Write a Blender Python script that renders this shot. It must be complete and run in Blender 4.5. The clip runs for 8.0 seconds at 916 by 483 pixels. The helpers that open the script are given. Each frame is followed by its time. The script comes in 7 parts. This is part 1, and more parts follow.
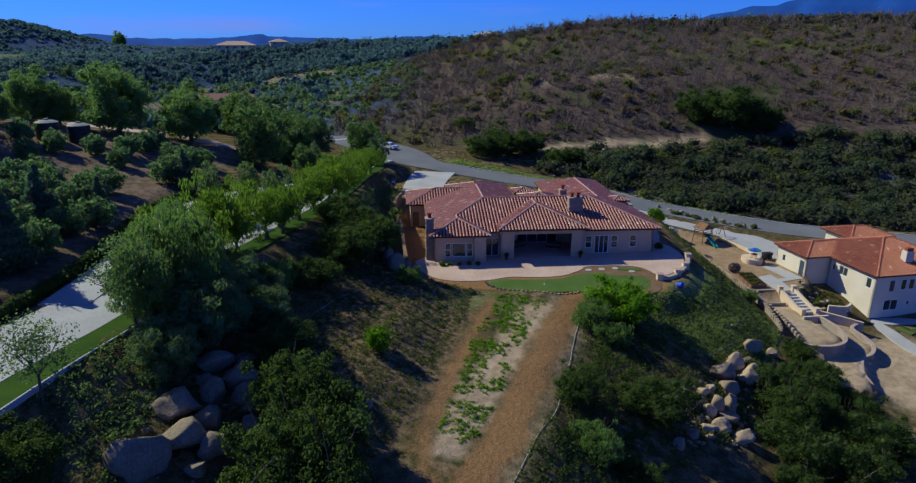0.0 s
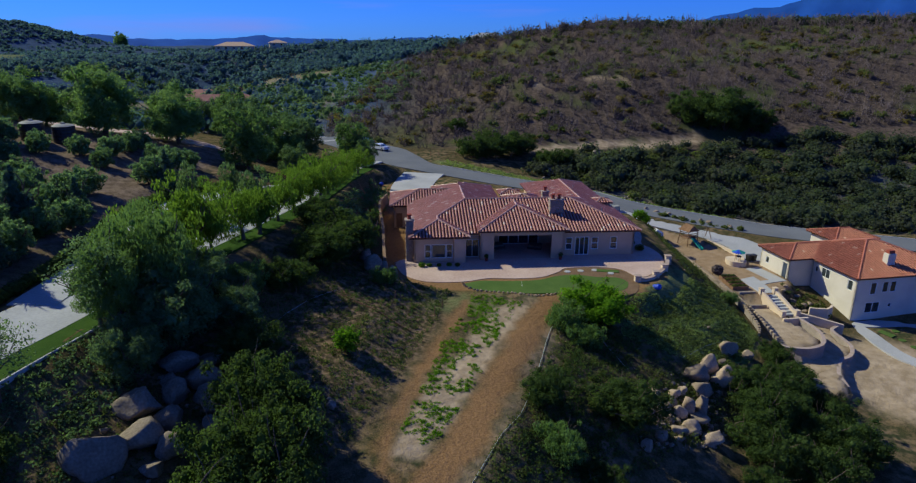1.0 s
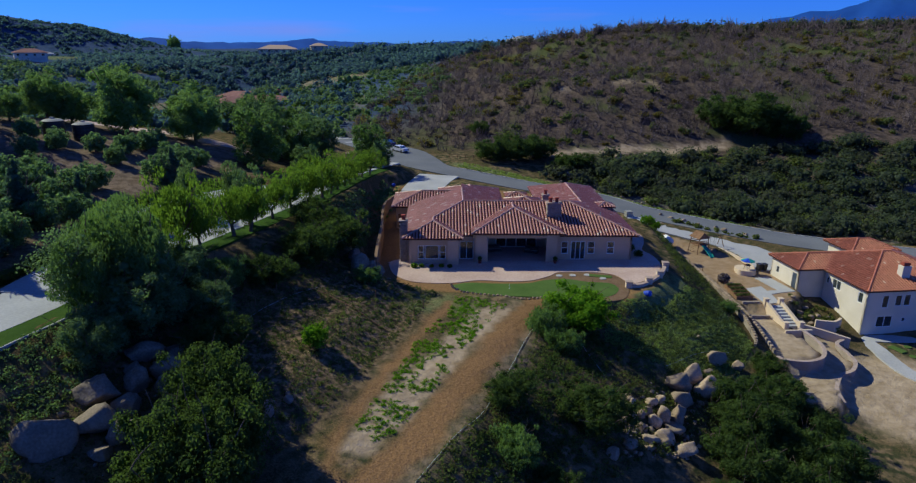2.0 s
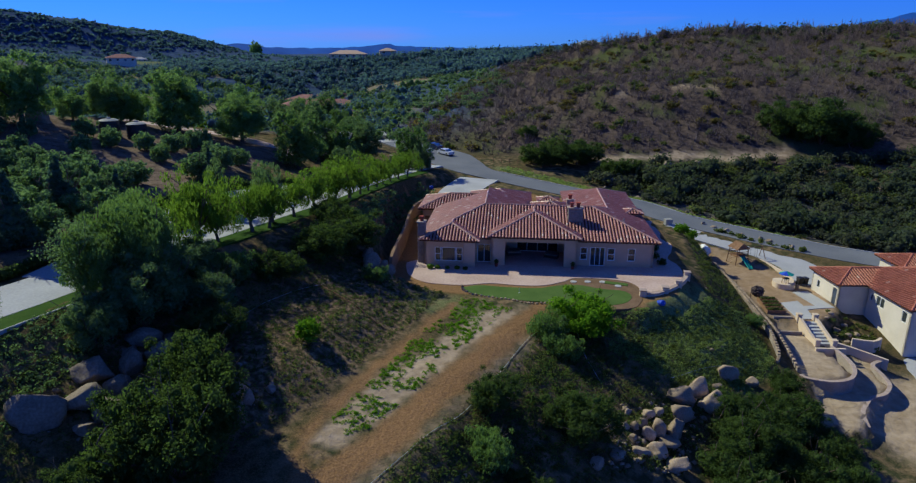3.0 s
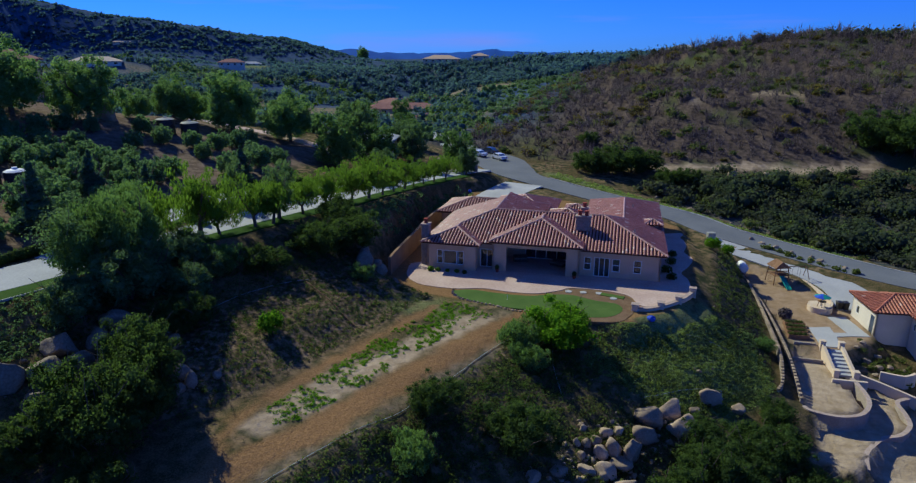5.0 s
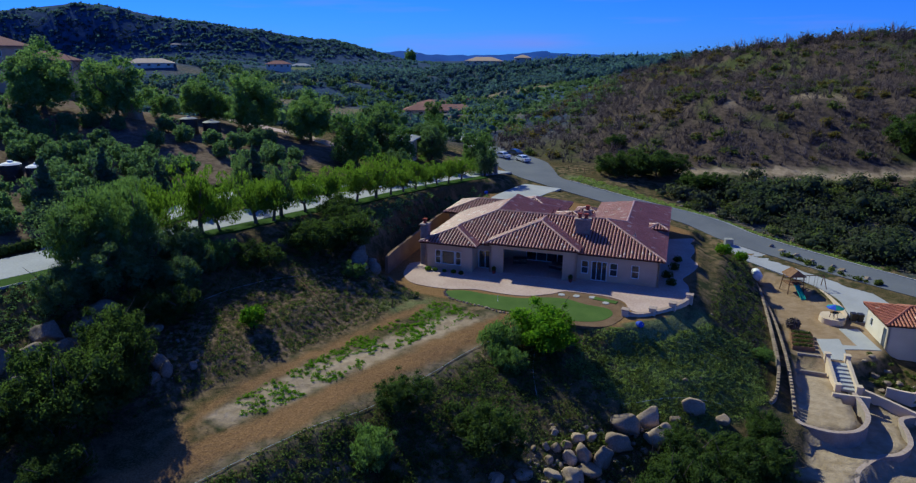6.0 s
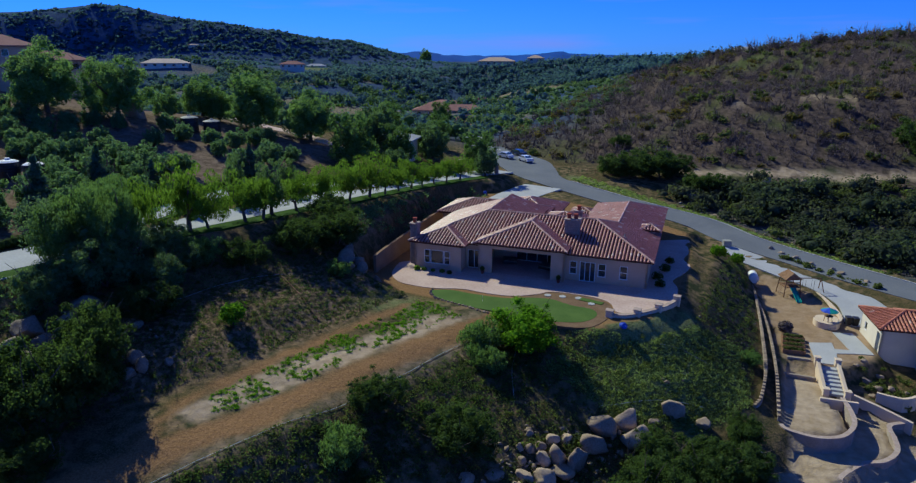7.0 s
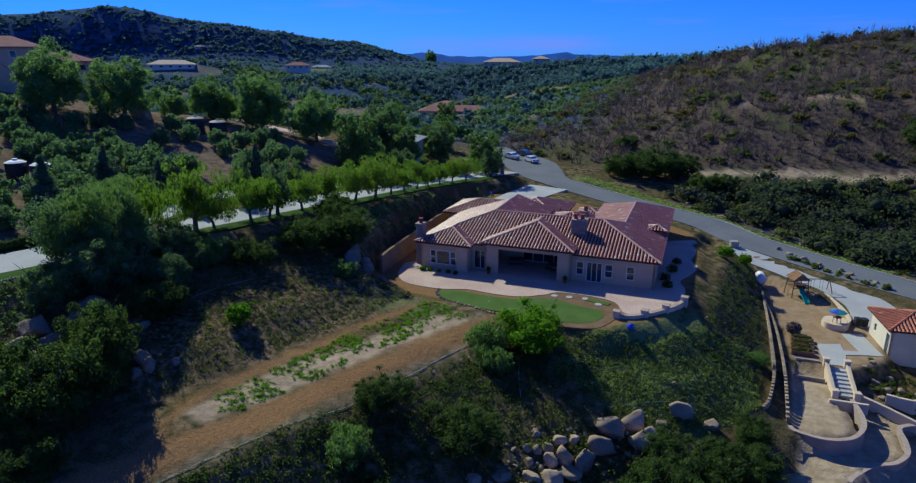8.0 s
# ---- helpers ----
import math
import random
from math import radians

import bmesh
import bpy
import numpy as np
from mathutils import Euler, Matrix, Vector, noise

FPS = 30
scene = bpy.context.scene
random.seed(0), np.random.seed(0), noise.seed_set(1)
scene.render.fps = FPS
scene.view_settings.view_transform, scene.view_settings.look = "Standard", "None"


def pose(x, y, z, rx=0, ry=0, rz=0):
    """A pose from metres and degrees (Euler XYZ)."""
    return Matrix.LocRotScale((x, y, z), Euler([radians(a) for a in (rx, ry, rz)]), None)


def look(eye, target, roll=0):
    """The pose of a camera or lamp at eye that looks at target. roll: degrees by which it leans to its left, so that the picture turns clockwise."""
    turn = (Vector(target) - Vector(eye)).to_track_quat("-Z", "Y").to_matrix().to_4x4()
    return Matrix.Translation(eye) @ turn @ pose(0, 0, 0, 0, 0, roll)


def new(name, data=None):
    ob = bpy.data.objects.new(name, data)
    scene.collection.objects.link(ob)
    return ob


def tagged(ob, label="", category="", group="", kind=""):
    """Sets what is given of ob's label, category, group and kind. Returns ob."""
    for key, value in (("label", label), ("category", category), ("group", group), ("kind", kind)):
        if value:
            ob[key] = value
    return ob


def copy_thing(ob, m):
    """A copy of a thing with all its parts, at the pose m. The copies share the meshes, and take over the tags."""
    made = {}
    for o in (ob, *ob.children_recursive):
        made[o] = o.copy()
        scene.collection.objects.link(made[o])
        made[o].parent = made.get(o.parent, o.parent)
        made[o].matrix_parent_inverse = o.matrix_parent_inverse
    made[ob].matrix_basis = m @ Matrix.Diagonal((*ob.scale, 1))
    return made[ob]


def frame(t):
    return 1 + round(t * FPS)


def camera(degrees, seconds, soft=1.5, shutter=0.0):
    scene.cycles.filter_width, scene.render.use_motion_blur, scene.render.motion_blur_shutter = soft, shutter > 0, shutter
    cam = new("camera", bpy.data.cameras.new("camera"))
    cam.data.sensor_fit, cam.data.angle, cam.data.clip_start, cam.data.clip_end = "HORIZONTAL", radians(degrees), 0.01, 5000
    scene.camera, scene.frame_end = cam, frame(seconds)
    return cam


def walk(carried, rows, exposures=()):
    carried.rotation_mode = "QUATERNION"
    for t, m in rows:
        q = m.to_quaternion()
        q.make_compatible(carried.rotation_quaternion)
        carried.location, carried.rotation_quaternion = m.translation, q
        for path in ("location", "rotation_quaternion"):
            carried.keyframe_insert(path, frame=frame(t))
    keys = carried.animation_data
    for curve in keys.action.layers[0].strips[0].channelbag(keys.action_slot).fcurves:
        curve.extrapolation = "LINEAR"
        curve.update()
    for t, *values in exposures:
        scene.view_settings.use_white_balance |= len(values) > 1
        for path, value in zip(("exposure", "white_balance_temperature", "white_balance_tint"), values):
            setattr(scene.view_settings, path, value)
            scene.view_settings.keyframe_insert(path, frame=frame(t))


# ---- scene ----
cam = camera(71.0, 8.0, 1.3)
PATH = [
    (0, (0.213, 0.13, 26.061), (0.207, 2.036, 25.455), 0.3),
    (0.5, (0.902, 0.079, 26.107), (0.892, 1.985, 25.503), 0.3),
    (1, (2.911, 0.008, 26.154), (2.899, 1.915, 25.551), 0.4),
    (2.5, (12.118, 0.085, 25.959), (11.864, 1.98, 25.371), 0.4),
    (3, (15.296, 0.481, 25.926), (14.938, 2.361, 25.344), 0.3),
    (3.5, (18.269, 1.079, 25.934), (17.838, 2.944, 25.356), 0.3),
    (4, (21.226, 1.827, 25.912), (20.727, 3.676, 25.336), 0.3),
    (4.5, (24.056, 2.654, 25.901), (23.482, 4.482, 25.328), 0.3),
    (6, (32.443, 5.672, 25.774), (31.652, 7.42, 25.21), 0.2),
    (6.5, (34.812, 6.716, 25.72), (33.992, 8.451, 25.156), 0.3),
    (7, (35.385, 7.174, 25.634), (34.549, 8.902, 25.071), 0.2),
    (7.5, (35.31, 7.268, 25.585), (34.466, 8.992, 25.024), 0.1),
    (8, (35.18, 7.243, 25.516), (34.33, 8.965, 24.956), 0.1),
]
walk(cam, [(t, look(eye, target, roll)) for t, eye, target, roll in PATH], [(0, 0.02, 6150, 3), (3, 0.04, 5950, 2), (8, 0.06, 5700, 0)])

# ---- sky and sun ----
SUN_FROM = Vector((-0.88, 0.47, 0)).normalized()
SUN_UP = radians(38)
world = bpy.data.worlds.new("sky")
scene.world = world
world.use_nodes = True
wn = world.node_tree
sky = wn.nodes.new("ShaderNodeTexSky")
sky.sky_type = "NISHITA"
sky.sun_disc = False
sky.sun_elevation = SUN_UP
sky.sun_rotation = math.atan2(SUN_FROM.x, SUN_FROM.y)
sky.altitude, sky.air_density, sky.dust_density, sky.ozone_density = 300, 1.0, 0.0, 6.0
wn.nodes["Background"].inputs[1].default_value = 0.078
deep = wn.nodes.new("ShaderNodeVectorMath")
deep.operation = "MULTIPLY"
wn.links.new(sky.outputs[0], deep.inputs[0])
# the blue is deepest towards the horizon and paler overhead
rise_co, rise, rise_k, rise_mix = (wn.nodes.new("ShaderNode" + k) for k in ("TexCoord", "SeparateXYZ", "MapRange", "Mix"))
rise_k.inputs[1].default_value, rise_k.inputs[2].default_value = 0.12, 0.9
rise_mix.data_type = "RGBA"
rise_mix.inputs[6].default_value, rise_mix.inputs[7].default_value = (0.17, 0.47, 1.75, 1), (0.46, 0.63, 1.2, 1)
wn.links.new(rise_co.outputs["Generated"], rise.inputs[0])
wn.links.new(rise.outputs[2], rise_k.inputs[0])
wn.links.new(rise_k.outputs[0], rise_mix.inputs[0])
wn.links.new(rise_mix.outputs[2], deep.inputs[1])
# thin streaks of cloud low in the sky
wtc, wmap, wno, wra, wmx = (wn.nodes.new("ShaderNode" + k) for k in ("TexCoord", "Mapping", "TexNoise", "MapRange", "Mix"))
wmap.inputs["Scale"].default_value = (2.2, 2.2, 26)
wno.inputs["Scale"].default_value, wno.inputs["Detail"].default_value = 1.3, 5
wra.inputs[1].default_value, wra.inputs[2].default_value, wra.inputs[4].default_value = 0.55, 0.80, 0.5
wmx.data_type = "RGBA"
wmx.inputs[7].default_value = (3.0, 3.2, 9.0, 1)
wn.links.new(wtc.outputs["Generated"], wmap.inputs[0])
wn.links.new(wmap.outputs[0], wno.inputs["Vector"])
wn.links.new(wno.outputs[0], wra.inputs[0])
wn.links.new(wra.outputs[0], wmx.inputs[0])
wn.links.new(deep.outputs[0], wmx.inputs[6])
wn.links.new(wmx.outputs[2], wn.nodes["Background"].inputs[0])
sun_dir = Vector((SUN_FROM.x * math.cos(SUN_UP), SUN_FROM.y * math.cos(SUN_UP), math.sin(SUN_UP)))
sun = new("sun", bpy.data.lights.new("sun", "SUN"))
sun.data.energy, sun.data.angle, sun.data.color = 4.3, radians(0.53), (1.0, 0.93, 0.70)
sun.matrix_world = look(sun_dir * 300, (0, 0, 0))


# ---- materials ----
def shade(name, a, b, scale=1.0, fine=12.0, rough=0.85, bump=0.3, depth=0.02, island=0.0, metal=0.0, contrast=(0.35, 0.65), coord="Object", obj_random=0.0, spec=0.04):
    """Two colours mixed by coarse and fine noise, with a fine relief; island: brightness spread from piece to piece."""
    m = bpy.data.materials.new(name)
    m.use_nodes = True
    nt = m.node_tree
    n, l = nt.nodes, nt.links
    p = n["Principled BSDF"]
    p.inputs["Roughness"].default_value = rough
    p.inputs["Metallic"].default_value = metal
    p.inputs["Specular IOR Level"].default_value = spec
    tc = n.new("ShaderNodeTexCoord")
    n1, n2 = n.new("ShaderNodeTexNoise"), n.new("ShaderNodeTexNoise")
    n1.inputs["Scale"].default_value, n2.inputs["Scale"].default_value = scale, fine
    n1.inputs["Detail"].default_value, n2.inputs["Detail"].default_value = 4, 3
    l.new(tc.outputs[coord], n1.inputs["Vector"])
    l.new(tc.outputs[coord], n2.inputs["Vector"])
    add = n.new("ShaderNodeMath")
    add.operation = "MULTIPLY_ADD"
    add.inputs[1].default_value = 0.5
    half = n.new("ShaderNodeMath")
    half.operation = "MULTIPLY"
    half.inputs[1].default_value = 0.5
    l.new(n2.outputs[0], half.inputs[0])
    l.new(n1.outputs[0], add.inputs[0])
    l.new(half.outputs[0], add.inputs[2])
    ramp = n.new("ShaderNodeMapRange")
    ramp.inputs[1].default_value, ramp.inputs[2].default_value = contrast
    l.new(add.outputs[0], ramp.inputs[0])
    mix = n.new("ShaderNodeMix")
    mix.data_type = "RGBA"
    mix.inputs[6].default_value, mix.inputs[7].default_value = (*a, 1), (*b, 1)
    l.new(ramp.outputs[0], mix.inputs[0])
    out = mix.outputs[2]
    if island or obj_random:
        src = n.new("ShaderNodeNewGeometry").outputs["Random Per Island"] if island else n.new("ShaderNodeObjectInfo").outputs["Random"]
        spread = island or obj_random
        mr = n.new("ShaderNodeMapRange")
        mr.inputs[3].default_value, mr.inputs[4].default_value = 1 - spread, 1 + spread
        l.new(src, mr.inputs[0])
        mul = n.new("ShaderNodeVectorMath")
        mul.operation = "SCALE"
        l.new(out, mul.inputs[0])
        l.new(mr.outputs[0], mul.inputs["Scale"])
        out = mul.outputs[0]
    l.new(out, p.inputs["Base Color"])
    if bump:
        b_ = n.new("ShaderNodeBump")
        b_.inputs["Strength"].default_value, b_.inputs["Distance"].default_value = bump, depth
        l.new(n2.outputs[0], b_.inputs["Height"])
        l.new(b_.outputs[0], p.inputs["Normal"])
    return m


def leafy(name, a, b, spread=0.35, rough=0.8):
    """Foliage: two greens by noise, with brightness varying from leaf clump to leaf clump and a little light let through."""
    m = shade(name, a, b, 0.7, 4.0, rough, 0, 0, island=spread, contrast=(0.3, 0.7))
    n, l = m.node_tree.nodes, m.node_tree.links
    p = n["Principled BSDF"]
    p.inputs["Specular IOR Level"].default_value = 0.03
    tr = n.new("ShaderNodeBsdfTranslucent")
    tr.inputs[0].default_value = (b[0] * 1.3, b[1] * 1.45, b[2] * 0.85, 1)
    mx = n.new("ShaderNodeMixShader")
    mx.inputs[0].default_value = 0.47
    l.new(p.outputs[0], mx.inputs[1])
    l.new(tr.outputs[0], mx.inputs[2])
    l.new(mx.outputs[0], n["Material Output"].inputs[0])
    return m


M = {}
M["stucco"] = shade("stucco", (0.48, 0.35, 0.235), (0.58, 0.43, 0.31), 0.6, 30, 0.9, 0.4, 0.01)
M["stucco_white"] = shade("stucco_white", (0.60, 0.54, 0.43), (0.74, 0.68, 0.56), 0.5, 25, 0.9, 0.4, 0.01)
M["stucco_sand"] = shade("stucco_sand", (0.58, 0.46, 0.33), (0.68, 0.56, 0.42), 0.7, 25, 0.9, 0.4, 0.01)


def clay(name, deep, light, pale, share, rough=0.48, gloss=0.8):
    """Fired clay tiles: deep reds that vary a little from tile to tile, a few pale ones, and a dull glaze."""
    m = shade(name, deep, light, 0.35, 7, rough, 0.2, 0.01, island=0.16, contrast=(0.3, 0.7), spec=gloss)
    n, l = m.node_tree.nodes, m.node_tree.links
    p = n["Principled BSDF"]
    src = p.inputs["Base Color"].links[0].from_socket
    geo, pick, mx = n.new("ShaderNodeNewGeometry"), n.new("ShaderNodeMapRange"), n.new("ShaderNodeMix")
    pick.inputs[1].default_value, pick.inputs[2].default_value = 1 - share, 1 - share + 0.004
    mx.data_type = "RGBA"
    mx.inputs[7].default_value = (*pale, 1)
    l.new(geo.outputs["Random Per Island"], pick.inputs[0])
    l.new(pick.outputs[0], mx.inputs[0])
    l.new(src, mx.inputs[6])
    l.new(mx.outputs[2], p.inputs["Base Color"])
    return m


M["tile"] = clay("clay_tile", (0.27, 0.086, 0.062), (0.41, 0.165, 0.122), (0.52, 0.38, 0.31), 0.03)
M["tile_orange"] = clay("clay_tile_orange", (0.34, 0.10, 0.05), (0.46, 0.17, 0.095), (0.56, 0.34, 0.23), 0.02, 0.65, 0.5)
M["hip_tile"] = shade("hip_tile", (0.36, 0.19, 0.15), (0.50, 0.31, 0.255), 1.5, 8, 0.5, 0.3, 0.01, island=0.2, spec=0.5)
# pan under the barrels, with the shade between them put into its colour
M["shaded_tile_pan"] = shade("shaded_tile_pan", (0.05, 0.022, 0.018), (0.10, 0.04, 0.03), 0.6, 8, 0.9, 0.2, 0.01)
M["mortar"] = shade("mortar", (0.32, 0.24, 0.20), (0.47, 0.38, 0.325), 2, 9, 0.9, 0.4, 0.02)
M["concrete"] = shade("concrete", (0.34, 0.345, 0.345), (0.46, 0.46, 0.455), 0.25, 6, 0.85, 0.2, 0.01)
M["drive"] = shade("drive_concrete", (0.32, 0.33, 0.34), (0.43, 0.44, 0.445), 0.2, 5, 0.85, 0.2, 0.01)
M["patio"] = shade("patio_concrete", (0.42, 0.30, 0.25), (0.58, 0.45, 0.38), 0.35, 4, 0.8, 0.2, 0.01)
M["asphalt"] = shade("asphalt", (0.135, 0.145, 0.16), (0.195, 0.205, 0.215), 0.15, 7, 0.9, 0.3, 0.01)
M["turf"] = shade("putting_turf", (0.062, 0.112, 0.028), (0.098, 0.158, 0.040), 0.5, 20, 0.9, 0.4, 0.02)
M["lawn"] = shade("lawn_grass", (0.024, 0.06, 0.008), (0.05, 0.10, 0.014), 0.6, 15, 0.9, 0.6, 0.05)
M["stone"] = shade("boulder_stone", (0.15, 0.125, 0.095), (0.30, 0.25, 0.19), 0.8, 6, 0.9, 0.6, 0.06)
M["stone_pale"] = shade("pale_stone", (0.25, 0.19, 0.13), (0.43, 0.335, 0.235), 1.0, 7, 0.9, 0.6, 0.05, obj_random=0.25)
M["stone_stack"] = shade("stacked_stone", (0.22, 0.18, 0.15), (0.40, 0.33, 0.27), 3, 9, 0.9, 0.8, 0.05)
M["block"] = shade("wall_block", (0.26, 0.215, 0.175), (0.37, 0.32, 0.27), 1.0, 9, 0.9, 0.5, 0.02)
M["earth_block"] = shade("earth_block", (0.20, 0.13, 0.085), (0.28, 0.19, 0.125), 0.8, 9, 0.9, 0.5, 0.02)
M["tile_far"] = shade("weathered_tile", (0.25, 0.13, 0.105), (0.36, 0.20, 0.16), 0.4, 4, 0.9, 0.2, 0.02)
M["brick_red"] = shade("red_clay", (0.26, 0.06, 0.04), (0.36, 0.10, 0.07), 3, 12, 0.8, 0.3, 0.01)
M["bark"] = shade("bark", (0.09, 0.07, 0.05), (0.18, 0.14, 0.11), 4, 20, 0.95, 0.8, 0.03)
M["wood"] = shade("weathered_wood", (0.16, 0.09, 0.05), (0.28, 0.17, 0.10), 2, 20, 0.85, 0.4, 0.01)
M["white"] = shade("white_frame_paint", (0.74, 0.74, 0.72), (0.82, 0.82, 0.80), 1, 10, 0.5, 0.1, 0.005)
M["pipe"] = shade("grey_pipe", (0.26, 0.26, 0.24), (0.36, 0.36, 0.33), 1, 10, 0.6, 0.1, 0.005)
M["hose"] = shade("pale_hose", (0.34, 0.38, 0.34), (0.46, 0.50, 0.45), 1, 10, 0.6, 0.1, 0.005)
M["dark"] = shade("dark_metal", (0.03, 0.03, 0.03), (0.06, 0.055, 0.05), 2, 10, 0.5, 0.1, 0.005)
M["soil"] = shade("loose_soil", (0.13, 0.085, 0.05), (0.22, 0.145, 0.09), 0.8, 8, 0.95, 0.8, 0.08)
M["blue"] = shade("blue_plastic", (0.015, 0.05, 0.42), (0.03, 0.09, 0.55), 2, 10, 0.5, 0.1, 0.01, spec=0.4)
M["teal"] = shade("teal_fabric", (0.03, 0.25, 0.22), (0.05, 0.35, 0.30), 2, 10, 0.7, 0.1, 0.01)
M["black"] = shade("black_plastic", (0.012, 0.012, 0.013), (0.025, 0.025, 0.025), 2, 10, 0.45, 0.1, 0.01, spec=0.4)
M["carwhite"] = shade("car_paint_white", (0.62, 0.64, 0.66), (0.72, 0.73, 0.75), 1, 5, 0.25, 0, 0, spec=0.5)
M["cardark"] = shade("car_paint_dark", (0.04, 0.06, 0.09), (0.06, 0.08, 0.12), 1, 5, 0.25, 0, 0, spec=0.5)
M["rubber"] = shade("rubber", (0.015, 0.015, 0.015), (0.03, 0.03, 0.03), 3, 12, 0.8, 0, 0)
M["leaf_oak"] = leafy("oak_leaves", (0.034, 0.062, 0.019), (0.082, 0.124, 0.038))
M["leaf_pepper"] = leafy("pepper_leaves", (0.072, 0.138, 0.022), (0.15, 0.235, 0.036))
# shade trees: some distance haze is put into these greens as extra blue
M["leaf_shade"] = leafy("shade_tree_leaves", (0.088, 0.17, 0.068), (0.19, 0.285, 0.108))
M["leaf_bright"] = leafy("bright_leaves", (0.08, 0.18, 0.012), (0.15, 0.28, 0.02))
# orchard greens, likewise blued towards distance haze
M["leaf_orchard"] = leafy("orchard_leaves", (0.074, 0.15, 0.076), (0.178, 0.265, 0.134))
M["leaf_willow"] = leafy("drooping_leaves", (0.076, 0.14, 0.047), (0.145, 0.225, 0.08))
M["leaf_chaparral"] = leafy("chaparral_leaves", (0.042, 0.052, 0.036), (0.09, 0.102, 0.068))
M["leaf_canyon"] = leafy("canyon_oak_leaves", (0.038, 0.054, 0.034), (0.080, 0.102, 0.062))
M["leaf_grey"] = leafy("grey_green_leaves", (0.074, 0.132, 0.064), (0.145, 0.212, 0.102))
M["leaf_sage"] = leafy("sage_scrub", (0.062, 0.08, 0.026), (0.126, 0.152, 0.052), 0.4)
M["leaf_yellow"] = leafy("ochre_scrub", (0.10, 0.085, 0.025), (0.16, 0.13, 0.04), 0.4)
M["leaf_pine"] = leafy("dark_conifer", (0.055, 0.105, 0.08), (0.1, 0.165, 0.115))
M["leaf_cover"] = leafy("ground_cover", (0.14, 0.195, 0.06), (0.285, 0.345, 0.13), 0.4)
# far trees and scrub: distance haze is put into the leaf colour as blue
M["leaf_hazed"] = leafy("hazed_foliage", (0.043, 0.086, 0.122), (0.084, 0.144, 0.188), 0.3)
M["twig"] = shade("burnt_twigs", (0.074, 0.059, 0.058), (0.160, 0.130, 0.126), 0.05, 2, 0.95, 0, 0, island=0.5)
M["bougain"] = leafy("magenta_blossom", (0.22, 0.02, 0.12), (0.34, 0.04, 0.2))


def glass(name, tint):
    m = bpy.data.materials.new(name)
    m.use_nodes = True
    p = m.node_tree.nodes["Principled BSDF"]
    p.inputs["Base Color"].default_value = (*tint, 1)
    p.inputs["Roughness"].default_value = 0.06
    p.inputs["Transmission Weight"].default_value = 0.6
    return m


M["glass"] = glass("window_glass", (0.10, 0.12, 0.13))


# ---- mesh helpers ----
class MB:
    """Collects vertices and faces of one mesh."""

    def __init__(self):
        self.v, self.f = [], []

    def add(self, verts, faces):
        k = len(self.v)
        self.v += [tuple(p) for p in verts]
        self.f += [tuple(k + i for i in face) for face in faces]
        return self

    def box(self, x0, x1, y0, y1, z0, z1, bevel=0.0):
        if bevel:
            bm = bmesh.new()
            bmesh.ops.create_cube(bm, size=1)
            for v in bm.verts:
                v.co = ((x0 + x1) / 2 + v.co.x * (x1 - x0), (y0 + y1) / 2 + v.co.y * (y1 - y0), (z0 + z1) / 2 + v.co.z * (z1 - z0))
            bmesh.ops.bevel(bm, geom=bm.edges[:], offset=bevel, segments=1, affect="EDGES")
            bm.verts.ensure_lookup_table()
            self.add([v.co[:] for v in bm.verts], [[v.index for v in f.verts] for f in bm.faces])
            bm.free()
            return self
        return self.add([(x, y, z) for z in (z0, z1) for x, y in ((x0, y0), (x1, y0), (x1, y1), (x0, y1))],
                        [(3, 2, 1, 0), (4, 5, 6, 7), (0, 1, 5, 4), (1, 2, 6, 5), (2, 3, 7, 6), (3, 0, 4, 7)])

    def prism(self, poly, z0, z1):
        n = len(poly)
        lo = [z0(*p) if callable(z0) else z0 for p in poly]
        hi = [z1(*p) if callable(z1) else z1 for p in poly]
        return self.add([(x, y, z) for (x, y), z in zip(poly, lo)] + [(x, y, z) for (x, y), z in zip(poly, hi)],
                        [tuple(range(n - 1, -1, -1)), tuple(range(n, 2 * n))] + [(i, (i + 1) % n, n + (i + 1) % n, n + i) for i in range(n)])

    def tube(self, p0, p1, r0, r1, sides=6, cap=True):
        p0, p1 = Vector(p0), Vector(p1)
        ax = (p1 - p0).normalized()
        a = ax.orthogonal().normalized()
        b = ax.cross(a)
        ring = [a * math.cos(2 * math.pi * i / sides) + b * math.sin(2 * math.pi * i / sides) for i in range(sides)]
        faces = [(i, (i + 1) % sides, sides + (i + 1) % sides, sides + i) for i in range(sides)]
        if cap:
            faces += [tuple(range(sides - 1, -1, -1)), tuple(range(sides, 2 * sides))]
        return self.add([p0 + q * r0 for q in ring] + [p1 + q * r1 for q in ring], faces)

    def mesh(self, name, smooth=False):
        me = bpy.data.meshes.new(name)
        me.from_pydata(self.v, [], self.f)
        me.update()
        if smooth:
            me.shade_smooth()
        return me


def part(name, mb, material, parent=None, label="", smooth=False):
    ob = new(name, mb.mesh(name, smooth) if isinstance(mb, MB) else mb)
    if not ob.data.materials:
        ob.data.materials.append(material)
    if parent:
        ob.parent = parent
    if label:
        ob["label"] = label
    return ob


def thing(name, m, label, category, group="", kind=""):
    e = new(name)
    e.matrix_basis = m
    return tagged(e, label, category, group, kind)


